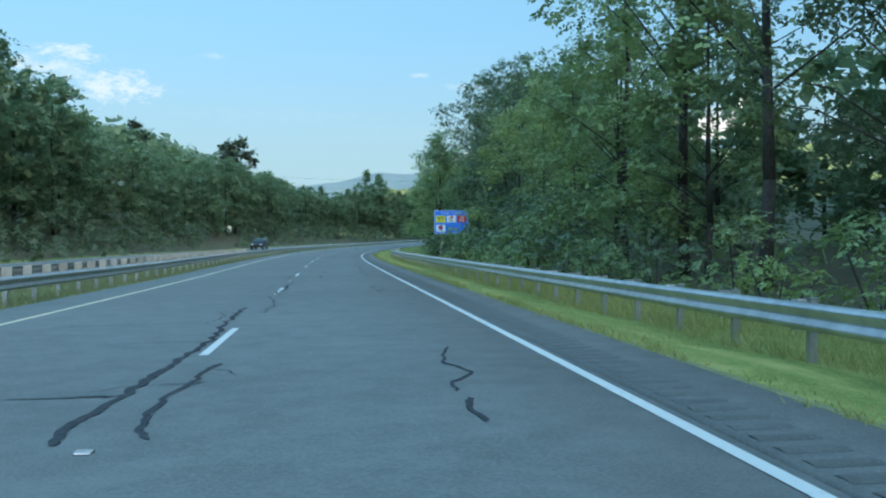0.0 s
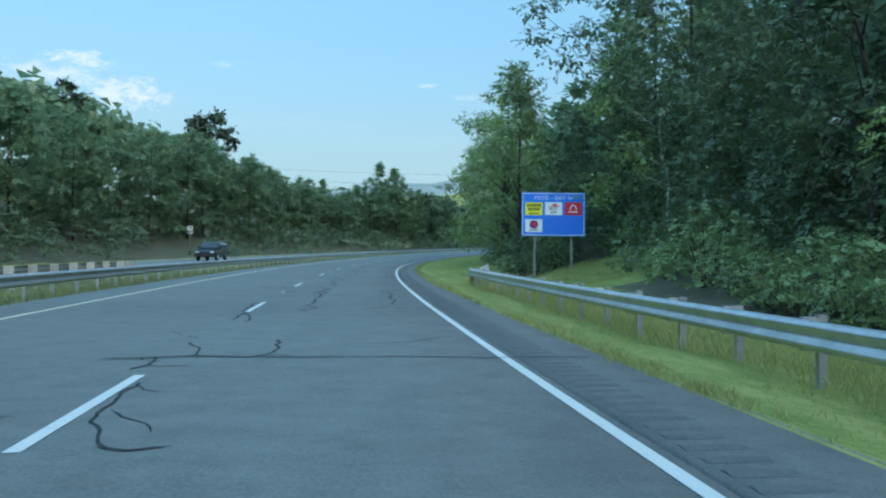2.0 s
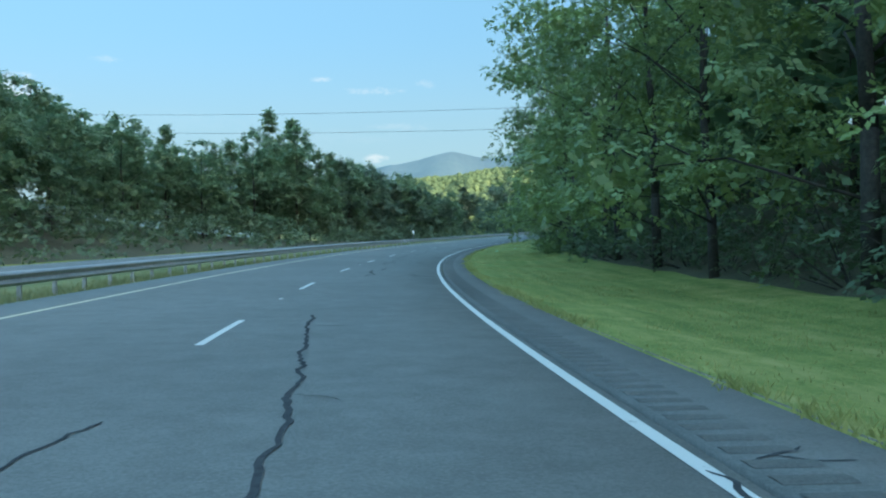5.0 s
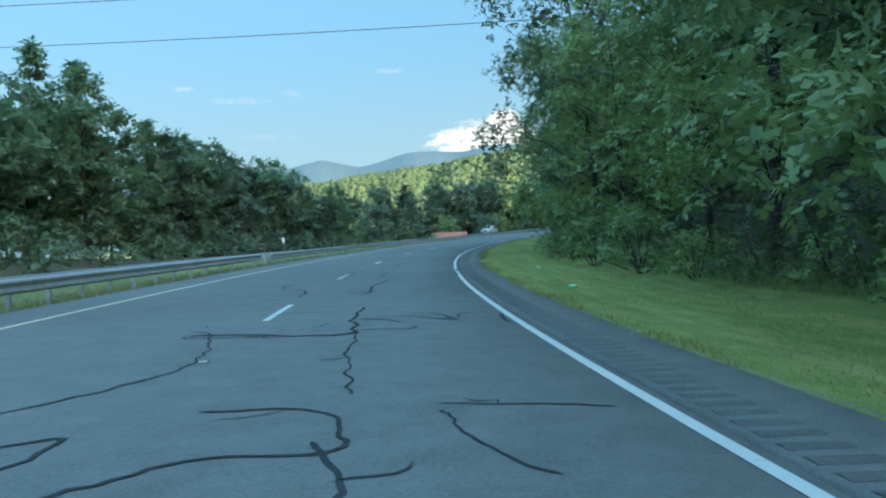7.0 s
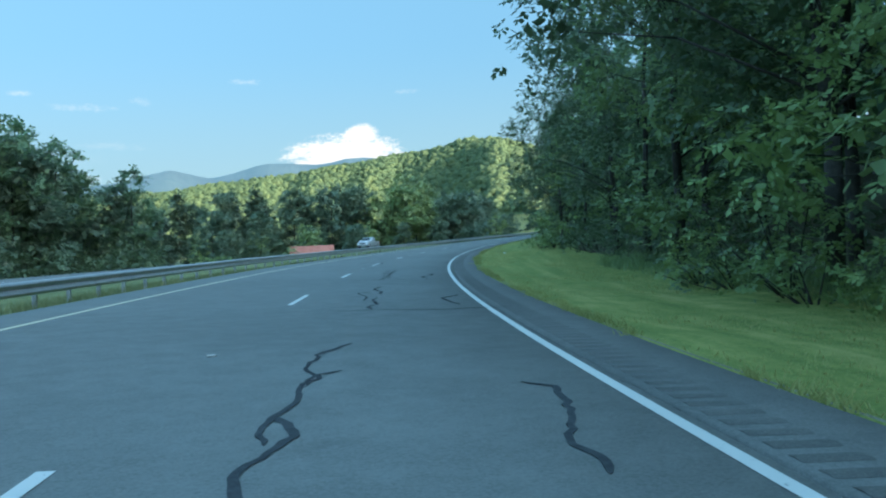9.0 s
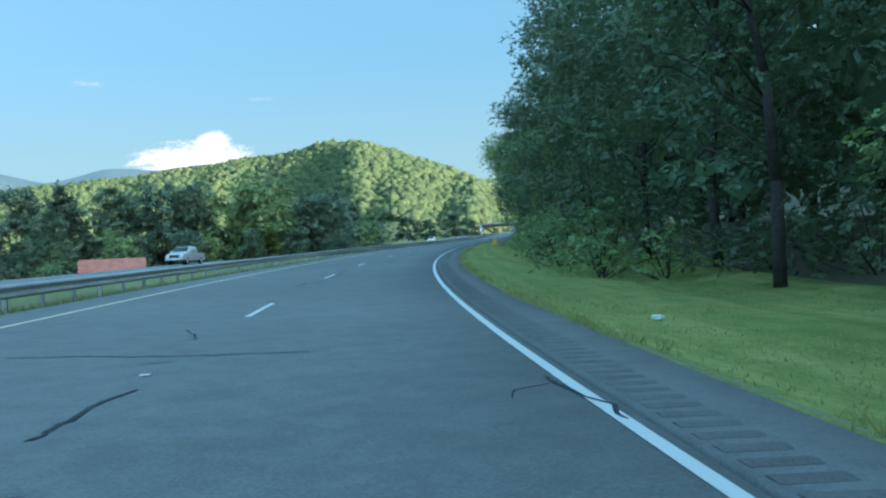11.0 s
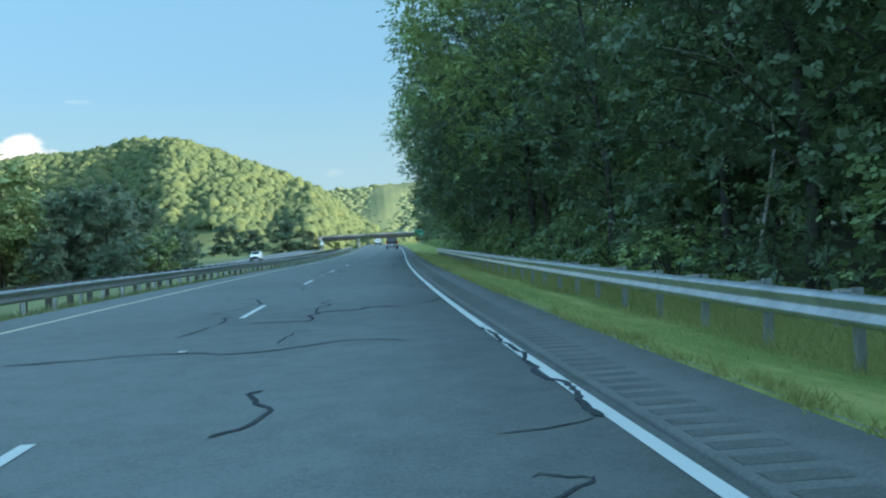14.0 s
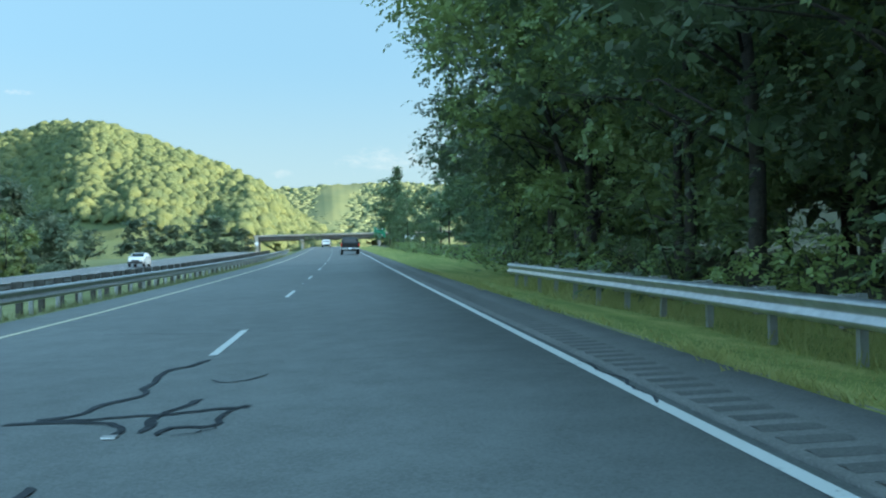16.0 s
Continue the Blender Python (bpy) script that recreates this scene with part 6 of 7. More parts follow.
tagged(new("ridge_wood", ridge_wood()), "dense broadleaf wood on the added ridge above the road", "wood", kind="stuff")

far_hill = build_ridge("far_hill", 1750, [-34, -37, -40, -43, -47, -50, -53, -58, -66], [3.4, 4.4, 5.2, 5.5, 5.8, 5.9, 5.7, 5.4, 5.2], M["leaf_far_haze"], 0.08, 0.0015)
tagged(new("far_hill", far_hill), "sunlit hill far down the valley, haze painted into its green", "hill", kind="structure")


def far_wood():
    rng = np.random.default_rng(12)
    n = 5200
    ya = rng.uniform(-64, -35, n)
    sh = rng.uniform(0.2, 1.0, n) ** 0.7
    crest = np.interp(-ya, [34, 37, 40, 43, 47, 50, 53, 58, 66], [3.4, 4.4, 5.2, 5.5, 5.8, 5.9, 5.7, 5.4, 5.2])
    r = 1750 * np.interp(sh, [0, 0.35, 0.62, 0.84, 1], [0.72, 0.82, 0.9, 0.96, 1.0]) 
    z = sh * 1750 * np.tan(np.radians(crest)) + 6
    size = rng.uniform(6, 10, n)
    return domes("far_wood", np.stack([40 - np.sin(np.radians(ya)) * r, 260 + np.cos(np.radians(ya)) * r, z, size], -1), rng, M["leaf_far_haze"], 0.5)


tagged(new("far_wood", far_wood()), "wood on the far hill, haze painted in as pale green", "wood", kind="stuff")


# ---- undergrowth and grass ----
def build_bush(seed, height, spread, leaves, size, leaf, label):
    rng = np.random.default_rng(seed)
    root = tagged(new("bush"), label, "bush", "bushes along the wood's edge")
    n = 26
    a = rng.random(n) * 6.283
    t = rng.random(n)
    out = spread * np.sqrt(rng.random(n)) * np.interp(t, [0, 0.5, 1], [1, 0.9, 0.35])
    c = np.stack([np.cos(a) * out, np.sin(a) * out, height * (0.08 + 0.85 * t)], -1)
    bm = bmesh.new()
    for i in range(0, n, 3):
        tube(bm, (0, 0, -0.1), Vector(c[i]), 0.03, 0.008, 5)
    part("stem", bm, M["bark"], root)
    part("foliage", leaf_mesh("foliage", rng, c, spread * rng.uniform(0.2, 0.4, n), leaves, size, M[leaf], 0.8, 0.4, 0.3), None, root)
    return root


bushes = [build_bush(41, 2.2, 1.7, 840, 0.145, "leaf_oak", "leafy green bush in front of the trees"), build_bush(42, 1.5, 1.5, 840, 0.125, "leaf_light", "low light green shrub and weeds by the grass"), build_bush(43, 2.8, 1.9, 840, 0.155, "leaf_dark_shade", "tangled bush under the trees, shade painted into its dark leaves")]
where = {0: [], 1: [], 2: []}
s = -20.0
while s < 484:
    i = int(rng.choice(3, p=[0.32, 0.46, 0.22]))
    u = np.interp(s, [0, 84, 98, 106, 112, 118, 128, 136, 141, 146, 230, 300, 345, 380, 470], [-6.6, -6.8, -8.8, -10.0, -11.2, -13.2, -15.4, -15.4, -8.2, -6.6, -6.9, -6.4, -5.7, -5.9, -6.0]) + rng.normal(0, 0.4)
    if 143 < s < 222 or 286 < s < 338:                           # shadow under the boughs put in as few dark-leaved bushes, set back
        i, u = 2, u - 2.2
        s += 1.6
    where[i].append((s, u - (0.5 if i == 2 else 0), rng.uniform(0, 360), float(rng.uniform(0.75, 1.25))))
    s += rng.uniform(2.0, 3.2)
s = 350.0
while s < 405:
    where[int(rng.choice(3))].append((s, 39 + rng.normal(0, 3), rng.uniform(0, 360), float(rng.uniform(0.7, 1.3))))
    s += rng.uniform(7, 16)
for s in np.arange(490, 600, 6.0):
    where[1].append((s, -8 + rng.normal(0, 0.5), rng.uniform(0, 360), 1.0))
for s in np.arange(122, 152, 2.4):
    for u in (-9.6, -12.6, -16.2):
        if s > 139.5 or u < -13:
            where[int(rng.choice([0, 2]))].append((s + rng.normal(0, 0.5), u + rng.normal(0, 0.4), rng.uniform(0, 360), float(rng.uniform(0.9, 1.4))))
where[2].append((734, 9.0, 40, 2.3))
for s in np.arange(84, 124, 1.1):
    u = -1.6 - 0.18 * (s - 84) - 3.6 - rng.uniform(0, 3.2)
    where[int(rng.choice([0, 2]))].append((float(s), float(u), rng.uniform(0, 360), float(rng.uniform(0.42, 0.68))))
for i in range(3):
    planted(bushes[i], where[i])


def far_undergrowth():
    """Tangled bushes from the far road's edge up to the trunks of the left wood."""
    rng = np.random.default_rng(44)
    n = 1500
    s = rng.uniform(45, 350, n)
    t = rng.random(n)
    u = 25.6 + 0.9 * apart(s) + t * np.maximum(4.0, 13.5 - 0.9 * apart(s)) + rng.normal(0, 0.4, n)
    open_to_sign = (s > 140) & (s < 205) & (np.abs(u - 36.8 - (s - 197.5) * 0.31) < 2.6)
    s, u, t = s[~open_to_sign], u[~open_to_sign], t[~open_to_sign]
    n = len(s)
    x, y = plan(s, u)
    r = rng.uniform(0.6, 1.3, n) * (0.7 + 0.9 * t)
    z = soil(s, u) + r * rng.uniform(0.3, 1.0, n) + t * rng.uniform(0.0, 4.2, n) * (0.6 + 0.4 * np.sin(s * 0.31))
    return leaf_mesh("far_undergrowth", rng, np.stack([x, y, z], -1), r, 56000, 0.36, M["leaf_dark_shade"], 0.9, 0.3, 0.4)


tagged(new("far_undergrowth", far_undergrowth()), "tangled dark green bushes below the wood by the far road", "undergrowth", kind="stuff")


def wood_undergrowth():
    """Saplings and brambles between the trunks on the verge side."""
    rng = np.random.default_rng(45)
    n = 1500
    s = rng.uniform(30, 510, n)
    t = rng.random(n)
    edge = np.interp(s, [30, 84, 98, 112, 120, 136, 142, 147, 300, 345, 478], [-8.6, -9.0, -11.0, -13.0, -16.2, -16.0, -11.0, -8.4, -8.0, -7.4, -7.6])
    u = edge - 7.0 * t + rng.normal(0, 0.4, n)
    x, y = plan(s, u)
    r = rng.uniform(0.6, 1.3, n) * (0.8 + 0.6 * t)
    z = soil(s, u) + r * rng.uniform(0.3, 1.0, n) + t * rng.uniform(0.0, 2.4, n)
    # shadow between the trunks painted in as dark leaves
    return leaf_mesh("wood_undergrowth", rng, np.stack([x, y, z], -1), r, 60000, 0.23, M["leaf_dark_shade"], 0.9, 0.3, 0.4)


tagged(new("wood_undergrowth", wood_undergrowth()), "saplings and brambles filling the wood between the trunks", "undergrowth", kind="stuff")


def vine_curtain(name, seed, n, at, edges, tops, leaves, leaf):
    """Vines and low boughs that close the wood's face; edges and heights are given along the road."""
    rng = np.random.default_rng(seed)
    s = rng.uniform(at[0], at[-1], n)
    t = rng.random(n) ** 0.8
    u = np.interp(s, at, edges) - 1.8 * t - rng.exponential(0.7, n) + 0.5 * np.sin(s * 0.55)
    x, y = plan(s, u)
    r = rng.uniform(0.7, 1.35, n)
    z = soil(s, u) + 0.4 + t * np.interp(s, at, tops)
    return leaf_mesh(name, rng, np.stack([x, y, z], -1), r, leaves, 0.17, M[leaf], 1.0, 0.45, 0.45, fill=leaves // 9)


far_vines = vine_curtain("vine_curtain", 46, 700, [372, 395, 440, 478, 500, 520], [-8.0, -7.4, -6.9, -7.4, -9.2, -10.0], [7.0, 7.8, 9.5, 9.5, 7.0, 4.0], 84000, "leaf_oak")
tagged(new("vine_curtain", far_vines), "dense shaded vines and low boughs closing the wood's edge", "vines", kind="stuff")
# dark leaves put shade into the bank behind the sign
sign_vines = vine_curtain("vine_bank", 47, 480, [72, 84, 98, 108, 118, 130, 139, 150], [-8.6, -9.2, -11.0, -12.4, -13.5, -14.6, -15.0, -10.2], [3.0, 3.4, 4.0, 4.6, 5.2, 6.0, 6.4, 6.0], 60000, "leaf_dark_shade")
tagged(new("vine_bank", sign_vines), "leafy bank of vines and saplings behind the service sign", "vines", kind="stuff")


def grass(name, s0, s1, u0, u1, count, tall, seed, mat="blade"):
    rng = np.random.default_rng(seed)
    s, u = rng.uniform(s0, s1, count), rng.uniform(u0, u1, count)
    x, y = plan(s, u)
    z = soil(s, u)
    a = rng.random(count) * 6.283
    h = tall * rng.uniform(0.4, 1.3, count)
    w = 0.007 + 0.008 * rng.random(count)
    lean = h * rng.uniform(0.2, 0.9, count)
    d = rng.random(count) * 6.283
    p = np.stack([x, y, z - 0.01], -1)
    side = np.stack([np.cos(a) * w, np.sin(a) * w, 0 * a], -1)
    tip = p + np.stack([np.cos(d) * lean, np.sin(d) * lean, h], -1)
    return mesh_of(name, np.stack([p - side, p + side, tip], 1).reshape(-1, 3), np.arange(count * 3).reshape(-1, 3), M[mat])


tagged(new("verge_grass", grass("verge_grass", 0, 480, -7.5, -1.25, 160000, 0.055, 3)), "short mown green grass on the verge", "grass", kind="stuff")
tagged(new("sign_grass", grass("sign_grass", 114, 142, -14.5, -7.5, 20000, 0.16, 5)), "rough grass round the foot of the service sign", "grass", kind="stuff")
tagged(new("tall_weeds", grass("tall_weeds", 222, 300, -8.4, -6.6, 9000, 0.7, 15, "leaf_oak")), "tall green weeds along the foot of the trees", "weeds", kind="stuff")
tagged(new("rail_weeds", grass("rail_weeds", 0, 118, -6.0, -2.9, 44000, 0.26, 4)), "longer grass and weeds under and behind the guardrail", "grass", kind="stuff")
tagged(new("rail_weeds_far", grass("rail_weeds_far", 393, 472, -6.0, -2.9, 30000, 0.26, 14)), "longer grass under the second guardrail", "grass", kind="stuff")
tagged(new("median_grass", grass("median_grass", 20, 540, 8.75, 12.2, 90000, 0.2, 6, "blade_dry")), "rough grass in the median under the guardrail", "grass", kind="stuff")


def edge_tufts():
    """Clumps of grass that have crept over the edge of the shoulder."""
    rng = np.random.default_rng(16)
    n, k = 4600, 12
    s0 = rng.uniform(20, 482, n)
    s0 = s0[np.sin(s0 * 0.9) + np.sin(s0 * 0.37) + rng.normal(0, 0.7, n) > -0.2]
    u0 = -1.30 + 0.06 * np.sin(s0 * 1.7) + rng.normal(0, 0.09, len(s0))
    s = np.repeat(s0, k) + rng.normal(0, 0.10, len(s0) * k)
    u = np.repeat(u0, k) + rng.normal(0, 0.05, len(s0) * k)
    x, y = plan(s, u)
    base = np.stack([x, y, deck(s, u) - 0.03], -1)
    a, lean = rng.random(len(s)) * 6.283, rng.random(len(s)) * 6.283
    h = rng.uniform(0.05, 0.13, len(s))
    side = np.stack([np.cos(a), np.sin(a), 0 * a], -1) * 0.012
    tip = base + np.stack([np.cos(lean) * h * 0.7, np.sin(lean) * h * 0.7, h], -1)
    return mesh_of("edge_tufts", np.stack([base - side, base + side, tip], 1).reshape(-1, 3), np.arange(len(s) * 3).reshape(-1, 3), M["blade"])


tagged(new("edge_tufts", edge_tufts()), "tufts of grass creeping over the edge of the shoulder", "grass", kind="stuff")

# ---- guardrails ----
BEAM = [(0.0, 0.312), (0.035, 0.300), (0.080, 0.262), (0.080, 0.232), (0.022, 0.176), (0.022, 0.136), (0.080, 0.080), (0.080, 0.050), (0.035, 0.012), (0.0, 0.0)]


def build_guardrail(name, s0, s1, u, face, top, mats, label, block=True, tall=1.0, stout=1.0):
    """A W-beam on posts. face: +1 when the beam looks to larger u. top: over the paved plane."""
    root = tagged(new(name), label, "guardrail")
    ss = np.append(np.arange(s0, s1, 1.9), s1)
    fine = np.unique(np.round(np.concatenate([ss, np.arange(s0, s1, 0.95)]), 3))
    v = []
    for dx, dz in BEAM:
        x, y = plan(fine, u + face * dx)
        v.append(np.stack([x, y, deck(fine, u + 0 * fine) + top + (dz - 0.312) * tall], -1))
    for dx, dz in reversed(BEAM):
        x, y = plan(fine, u + face * (dx - 0.006))
        v.append(np.stack([x, y, deck(fine, u + 0 * fine) + top + (dz - 0.312) * tall], -1))
    k, n = len(v), len(fine)
    v = np.stack(v, 1).reshape(-1, 3)
    i = (np.arange(n - 1)[:, None] * k + np.arange(k)[None]).ravel()
    j = (np.arange(n - 1)[:, None] * k + (np.arange(k)[None] + 1) % k).ravel()
    f = np.stack([i, j, j + k, i + k], -1)
    part("beam", mesh_of("beam", v, f if face > 0 else f[:, ::-1], M[mats[0]], None, True), None, root)
    bm = bmesh.new()
    box(bm, -0.05 * stout, 0.05 * stout, -0.035 * stout, 0.035 * stout, -0.35, 0.79 if block else 0.735)
    post_mesh = bpy.data.meshes.new("post")
    bm.to_mesh(post_mesh)
    bm.free()
    post_mesh.materials.append(M[mats[-1]])
    bm = bmesh.new()
    box(bm, -0.075, 0.075, -0.045, 0.045, 0.42, 0.775)
    block_mesh = bpy.data.meshes.new("spacer_block")
    bm.to_mesh(block_mesh)
    bm.free()
    block_mesh.materials.append(M[mats[1]])
    rnd = random.Random(int(s0) + 7)
    for s in ss[::1]:
        m = set_up(float(s), u - face * 0.235, rnd.uniform(-2, 2), top - 0.755 + rnd.uniform(-0.015, 0.015), False)
        ob = part("post", post_mesh, None, root)
        ob.matrix_basis = m @ pose(0, 0, 0, rnd.uniform(-1.5, 1.5), rnd.uniform(-1.5, 1.5), 0)
        if block:
            b = new("spacer_block", block_mesh)
            b.parent = root
            b.matrix_basis = set_up(float(s), u - face * 0.08, 0, top - 0.755, False)
    return root


rail_one = build_guardrail("guardrail", -24, 113.3, -2.95, 1, 0.51, ("galvanised", "post_steel", "steel_old"), "galvanised steel guardrail on pale grey posts along the verge", True, 1.0)
rail_two = build_guardrail("guardrail", 394.7, 468.3, -2.95, 1, 0.51, ("galvanised", "post_steel", "steel_old"), "bright galvanised guardrail on pale posts beside the shoulder", True, 1.0)
build_guardrail("guardrail", -24, 250, 9.45, -1, 0.53, ("steel_old", "post_steel"), "weathered steel median guardrail on steel posts in rough grass", False)
build_guardrail("guardrail", 251.9, 560, 9.45, -1, 0.50, ("steel_old", "post_steel"), "weathered steel median guardrail running on round the bend", False)
build_guardrail("guardrail", -24, 118, 12.5, 1, 0.54, ("steel_old", "concrete"), "back of the oncoming road's guardrail with its pale posts", True, 1.0, 1.5)
build_guardrail("guardrail", 404, 560, 12.3, 1, 0.36, ("steel_old", "post_dark"), "back of the oncoming guardrail on dark posts in the median", True, 1.0, 1.8)


def build_rail_end():
    root = tagged(new("rail_terminal"), "flared white-grey end terminal of the guardrail with a face plate", "guardrail end")
    bm = bmesh.new()
    pts = [(-0.05, 0.10, 0.36), (-0.05, 0.10, 0.60), (0.72, 0.50, 0.92), (0.84, 0.50, 0.52)]
    front = [bm.verts.new(p) for p in pts]
    rear = [bm.verts.new((p[0] + 0.02, p[1] + 0.03, p[2])) for p in pts]
    bm.faces.new(front)
    bm.faces.new(rear[::-1])
    for i in range(4):
        bm.faces.new((front[i], front[(i + 1) % 4], rear[(i + 1) % 4], rear[i]))
    part("plate", bm, M["sign_back"], root)
    part("head", a_box(-0.1, 0.16, -0.05, 0.4, 0.36, 0.72, 0.03), M["galvanised"], root)
    part("post", a_box(-0.08, 0.08, 0.1, 0.25, -0.6, 0.6, 0.01), M["post_wood"], root)
    return root


build_rail_end().matrix_basis = set_up(113.4, -3.0, 0, 0.02)


def build_marker_panel():
    root = tagged(new("object_marker"), "yellow hazard panel on the end of the guardrail", "road sign")
    part("panel", a_box(-0.17, 0.17, -0.025, 0.0, 0.06, 0.72, 0.008), M["marker_yellow"], root)
    part("back_plate", a_box(-0.18, 0.18, 0.003, 0.03, 0.05, 0.73, 0.008), M["sign_back"], root)
    part("post", a_box(-0.05, 0.05, 0.034, 0.12, -0.4, 0.7, 0.01), M["post_wood"], root)
    bm = bmesh.new()
    for x, z, r in ((-0.06, 0.14, 0.05), (0.0, 0.16, 0.06), (0.06, 0.13, 0.045), (0.02, 0.24, 0.03)):
        bmesh.ops.create_circle(bm, cap_ends=True, segments=9, radius=r, matrix=Matrix.Translation((x, -0.028, z)) @ pose(0, 0, 0, 90, 0, 0))
    part("mark", bm, M["sign_black"], root, "black scuffed mark")
    return root


build_marker_panel().matrix_basis = set_up(394.5, -3.0, 4, 0.0)


# ---- signs ----
def lettering(text, size, mat, parent, at, name="lettering"):
    c = bpy.data.curves.new(name, "FONT")
    c.body, c.size, c.align_x, c.align_y, c.extrude = text, size, "CENTER", "CENTER", 0.004
    c.space_character = 1.05
    c.materials.append(mat)
    ob = new(name, c)
    ob.parent = parent
    ob.matrix_basis = Matrix.Translation(at) @ pose(0, 0, 0, 90, 0, 0)
    return ob


def disc(bm, x, z, rx, rz, y, n=18, a0=0.0, a1=360.0):
    v = [bm.verts.new((x + rx * math.cos(radians(a0 + (a1 - a0) * i / n)), y, z + rz * math.sin(radians(a0 + (a1 - a0) * i / n)))) for i in range(n if a1 - a0 >= 360 else n + 1)]
    bm.faces.new(v)
    return bm


def build_food_sign():
    root = tagged(new("service_sign"), "large blue roadside service sign with four plates on timber posts", "road sign")
    w, h = 4.42, 3.05
    part("panel", a_box(-w / 2, w / 2, 0, 0.05, 0, h, 0.01), M["sign_blue"], root, "blue sign panel")
    bm = bmesh.new()
    e, t = 0.05, 0.045
    for x0, x1, z0, z1 in ((-w / 2 + e, w / 2 - e, e, e + t), (-w / 2 + e, w / 2 - e, h - e - t, h - e), (-w / 2 + e, -w / 2 + e + t, e + t, h - e - t), (w / 2 - e - t, w / 2 - e, e + t, h - e - t)):
        box(bm, x0, x1, -0.006, -0.002, z0, z1)
    part("border", bm, M["sign_white"], root, "white border")
    lettering("FOOD - EXIT 74", 0.36, M["sign_white"], root, (0.0, -0.008, h - 0.40))
    def plate(x, z, mat, label):
        return part("plate", a_box(x - 0.6, x + 0.6, -0.02, -0.003, z - 0.45, z + 0.45, 0.01), M[mat], root, label)
    p = plate(-1.36, 1.90, "sign_yellow", "yellow plate with black bars")
    bm = bmesh.new()
    for k, z in enumerate((2.13, 1.88)):
        for i in range(6 if k == 0 else 5):
            x = -1.36 + (i - (2.5 if k == 0 else 2.0)) * 0.165
            box(bm, x - 0.055, x + 0.055, -0.028, -0.022, z - 0.10, z + 0.10)
    box(bm, -1.72, -1.0, -0.028, -0.022, 1.54, 1.60)
    part("bars", bm, M["sign_black"], p)
    p = plate(0.02, 1.92, "sign_white", "white plate with a red roof shape")
    bm = bmesh.new()
    v = [bm.verts.new(q) for q in ((-0.38, -0.024, 2.06), (-0.12, -0.024, 2.14), (0.0, -0.024, 2.27), (0.16, -0.024, 2.27), (0.28, -0.024, 2.12), (0.5, -0.024, 2.05), (0.04, -0.024, 2.08))]
    bm.faces.new(v)
    part("shape", bm, M["sign_red"], p, "red roof shape")
    bm = bmesh.new()
    for i in range(5):
        box(bm, -0.30 + i * 0.12, -0.24 + i * 0.12, -0.028, -0.022, 1.80 + 0.02 * i, 2.00 + 0.02 * i)
    for i in range(3):
        box(bm, -0.16 + i * 0.14, -0.09 + i * 0.14, -0.028, -0.022, 1.56 + 0.02 * i, 1.75 + 0.02 * i)
    part("bars", bm, M["sign_black"], p)
    p = plate(1.38, 1.92, "sign_red", "red plate with a white hat outline")
    bm = bmesh.new()
    disc(bm, 1.38, 1.84, 0.24, 0.38, -0.024, 16, 0, 180)
    box(bm, 1.05, 1.71, -0.028, -0.022, 1.66, 1.74)
    part("shape", bm, M["sign_white"], p, "white shape")
    bm = bmesh.new()
    disc(bm, 1.38, 1.84, 0.17, 0.30, -0.030, 16, 0, 180)
    part("shape", bm, M["sign_red"], p, "red inner shape")
    p = plate(-1.36, 0.72, "sign_white", "white plate with a purple bell shape")
    bm = bmesh.new()
    disc(bm, -1.36, 0.80, 0.30, 0.30, -0.024, 20)
    part("shape", bm, M["sign_purple"], p, "purple round shape")
    bm = bmesh.new()
    disc(bm, -1.32, 0.84, 0.17, 0.16, -0.030, 14)
    part("shape", bm, M["sign_red"], p, "red inner shape")
    bm = bmesh.new()
    for i in range(4):
        box(bm, -1.66 + i * 0.16, -1.56 + i * 0.16, -0.028, -0.022, 0.37, 0.46)
    part("bars", bm, M["sign_black"], p)
    for x in (-1.28, 1.30):
        part("post", a_box(x - 0.08, x + 0.08, 0.054, 0.20, -3.4, h - 0.2, 0.012), M["post_wood"], root, "grey timber post")
    return root


x, y = plan(137.3, -10.75)
build_food_sign().matrix_basis = Matrix.Translation((float(x), float(y), float(np.interp(137.3, STATION, RZ)) + 2.40)) @ pose(0, 0, 0, 0, 0, -6)


def build_small_sign(name, w, h, top, mats, label, diamond=False, bars=0):
    root = tagged(new(name), label, "road sign")
    if diamond:
        bm = bmesh.new()
        v = [bm.verts.new(q) for q in ((0, 0, top - h), (w / 2, 0, top - h / 2), (0, 0, top), (-w / 2, 0, top - h / 2))]
        g = bmesh.ops.extrude_face_region(bm, geom=[bm.faces.new(v)])
        for q in g["geom"]:
            if isinstance(q, bmesh.types.BMVert):
                q.co.y += 0.02
        part("panel", bm, M[mats[0]], root)
    else:
        part("panel", a_box(-w / 2, w / 2, 0, 0.03, top - h, top, 0.006), M[mats[0]], root)
    if bars:
        bm = bmesh.new()
        for i in range(bars):
            z = top - h * (0.2 + 0.6 * i / max(1, bars - 1))
            box(bm, -w * 0.3, w * 0.3, -0.008, -0.003, z - h * 0.06, z + h * 0.06)
        part("bars", bm, M[mats[1]], root)
    part("post", a_box(-0.04, 0.04, 0.034, 0.10, -0.5, top - 0.1, 0.006), M["post_steel"], root)
    return root


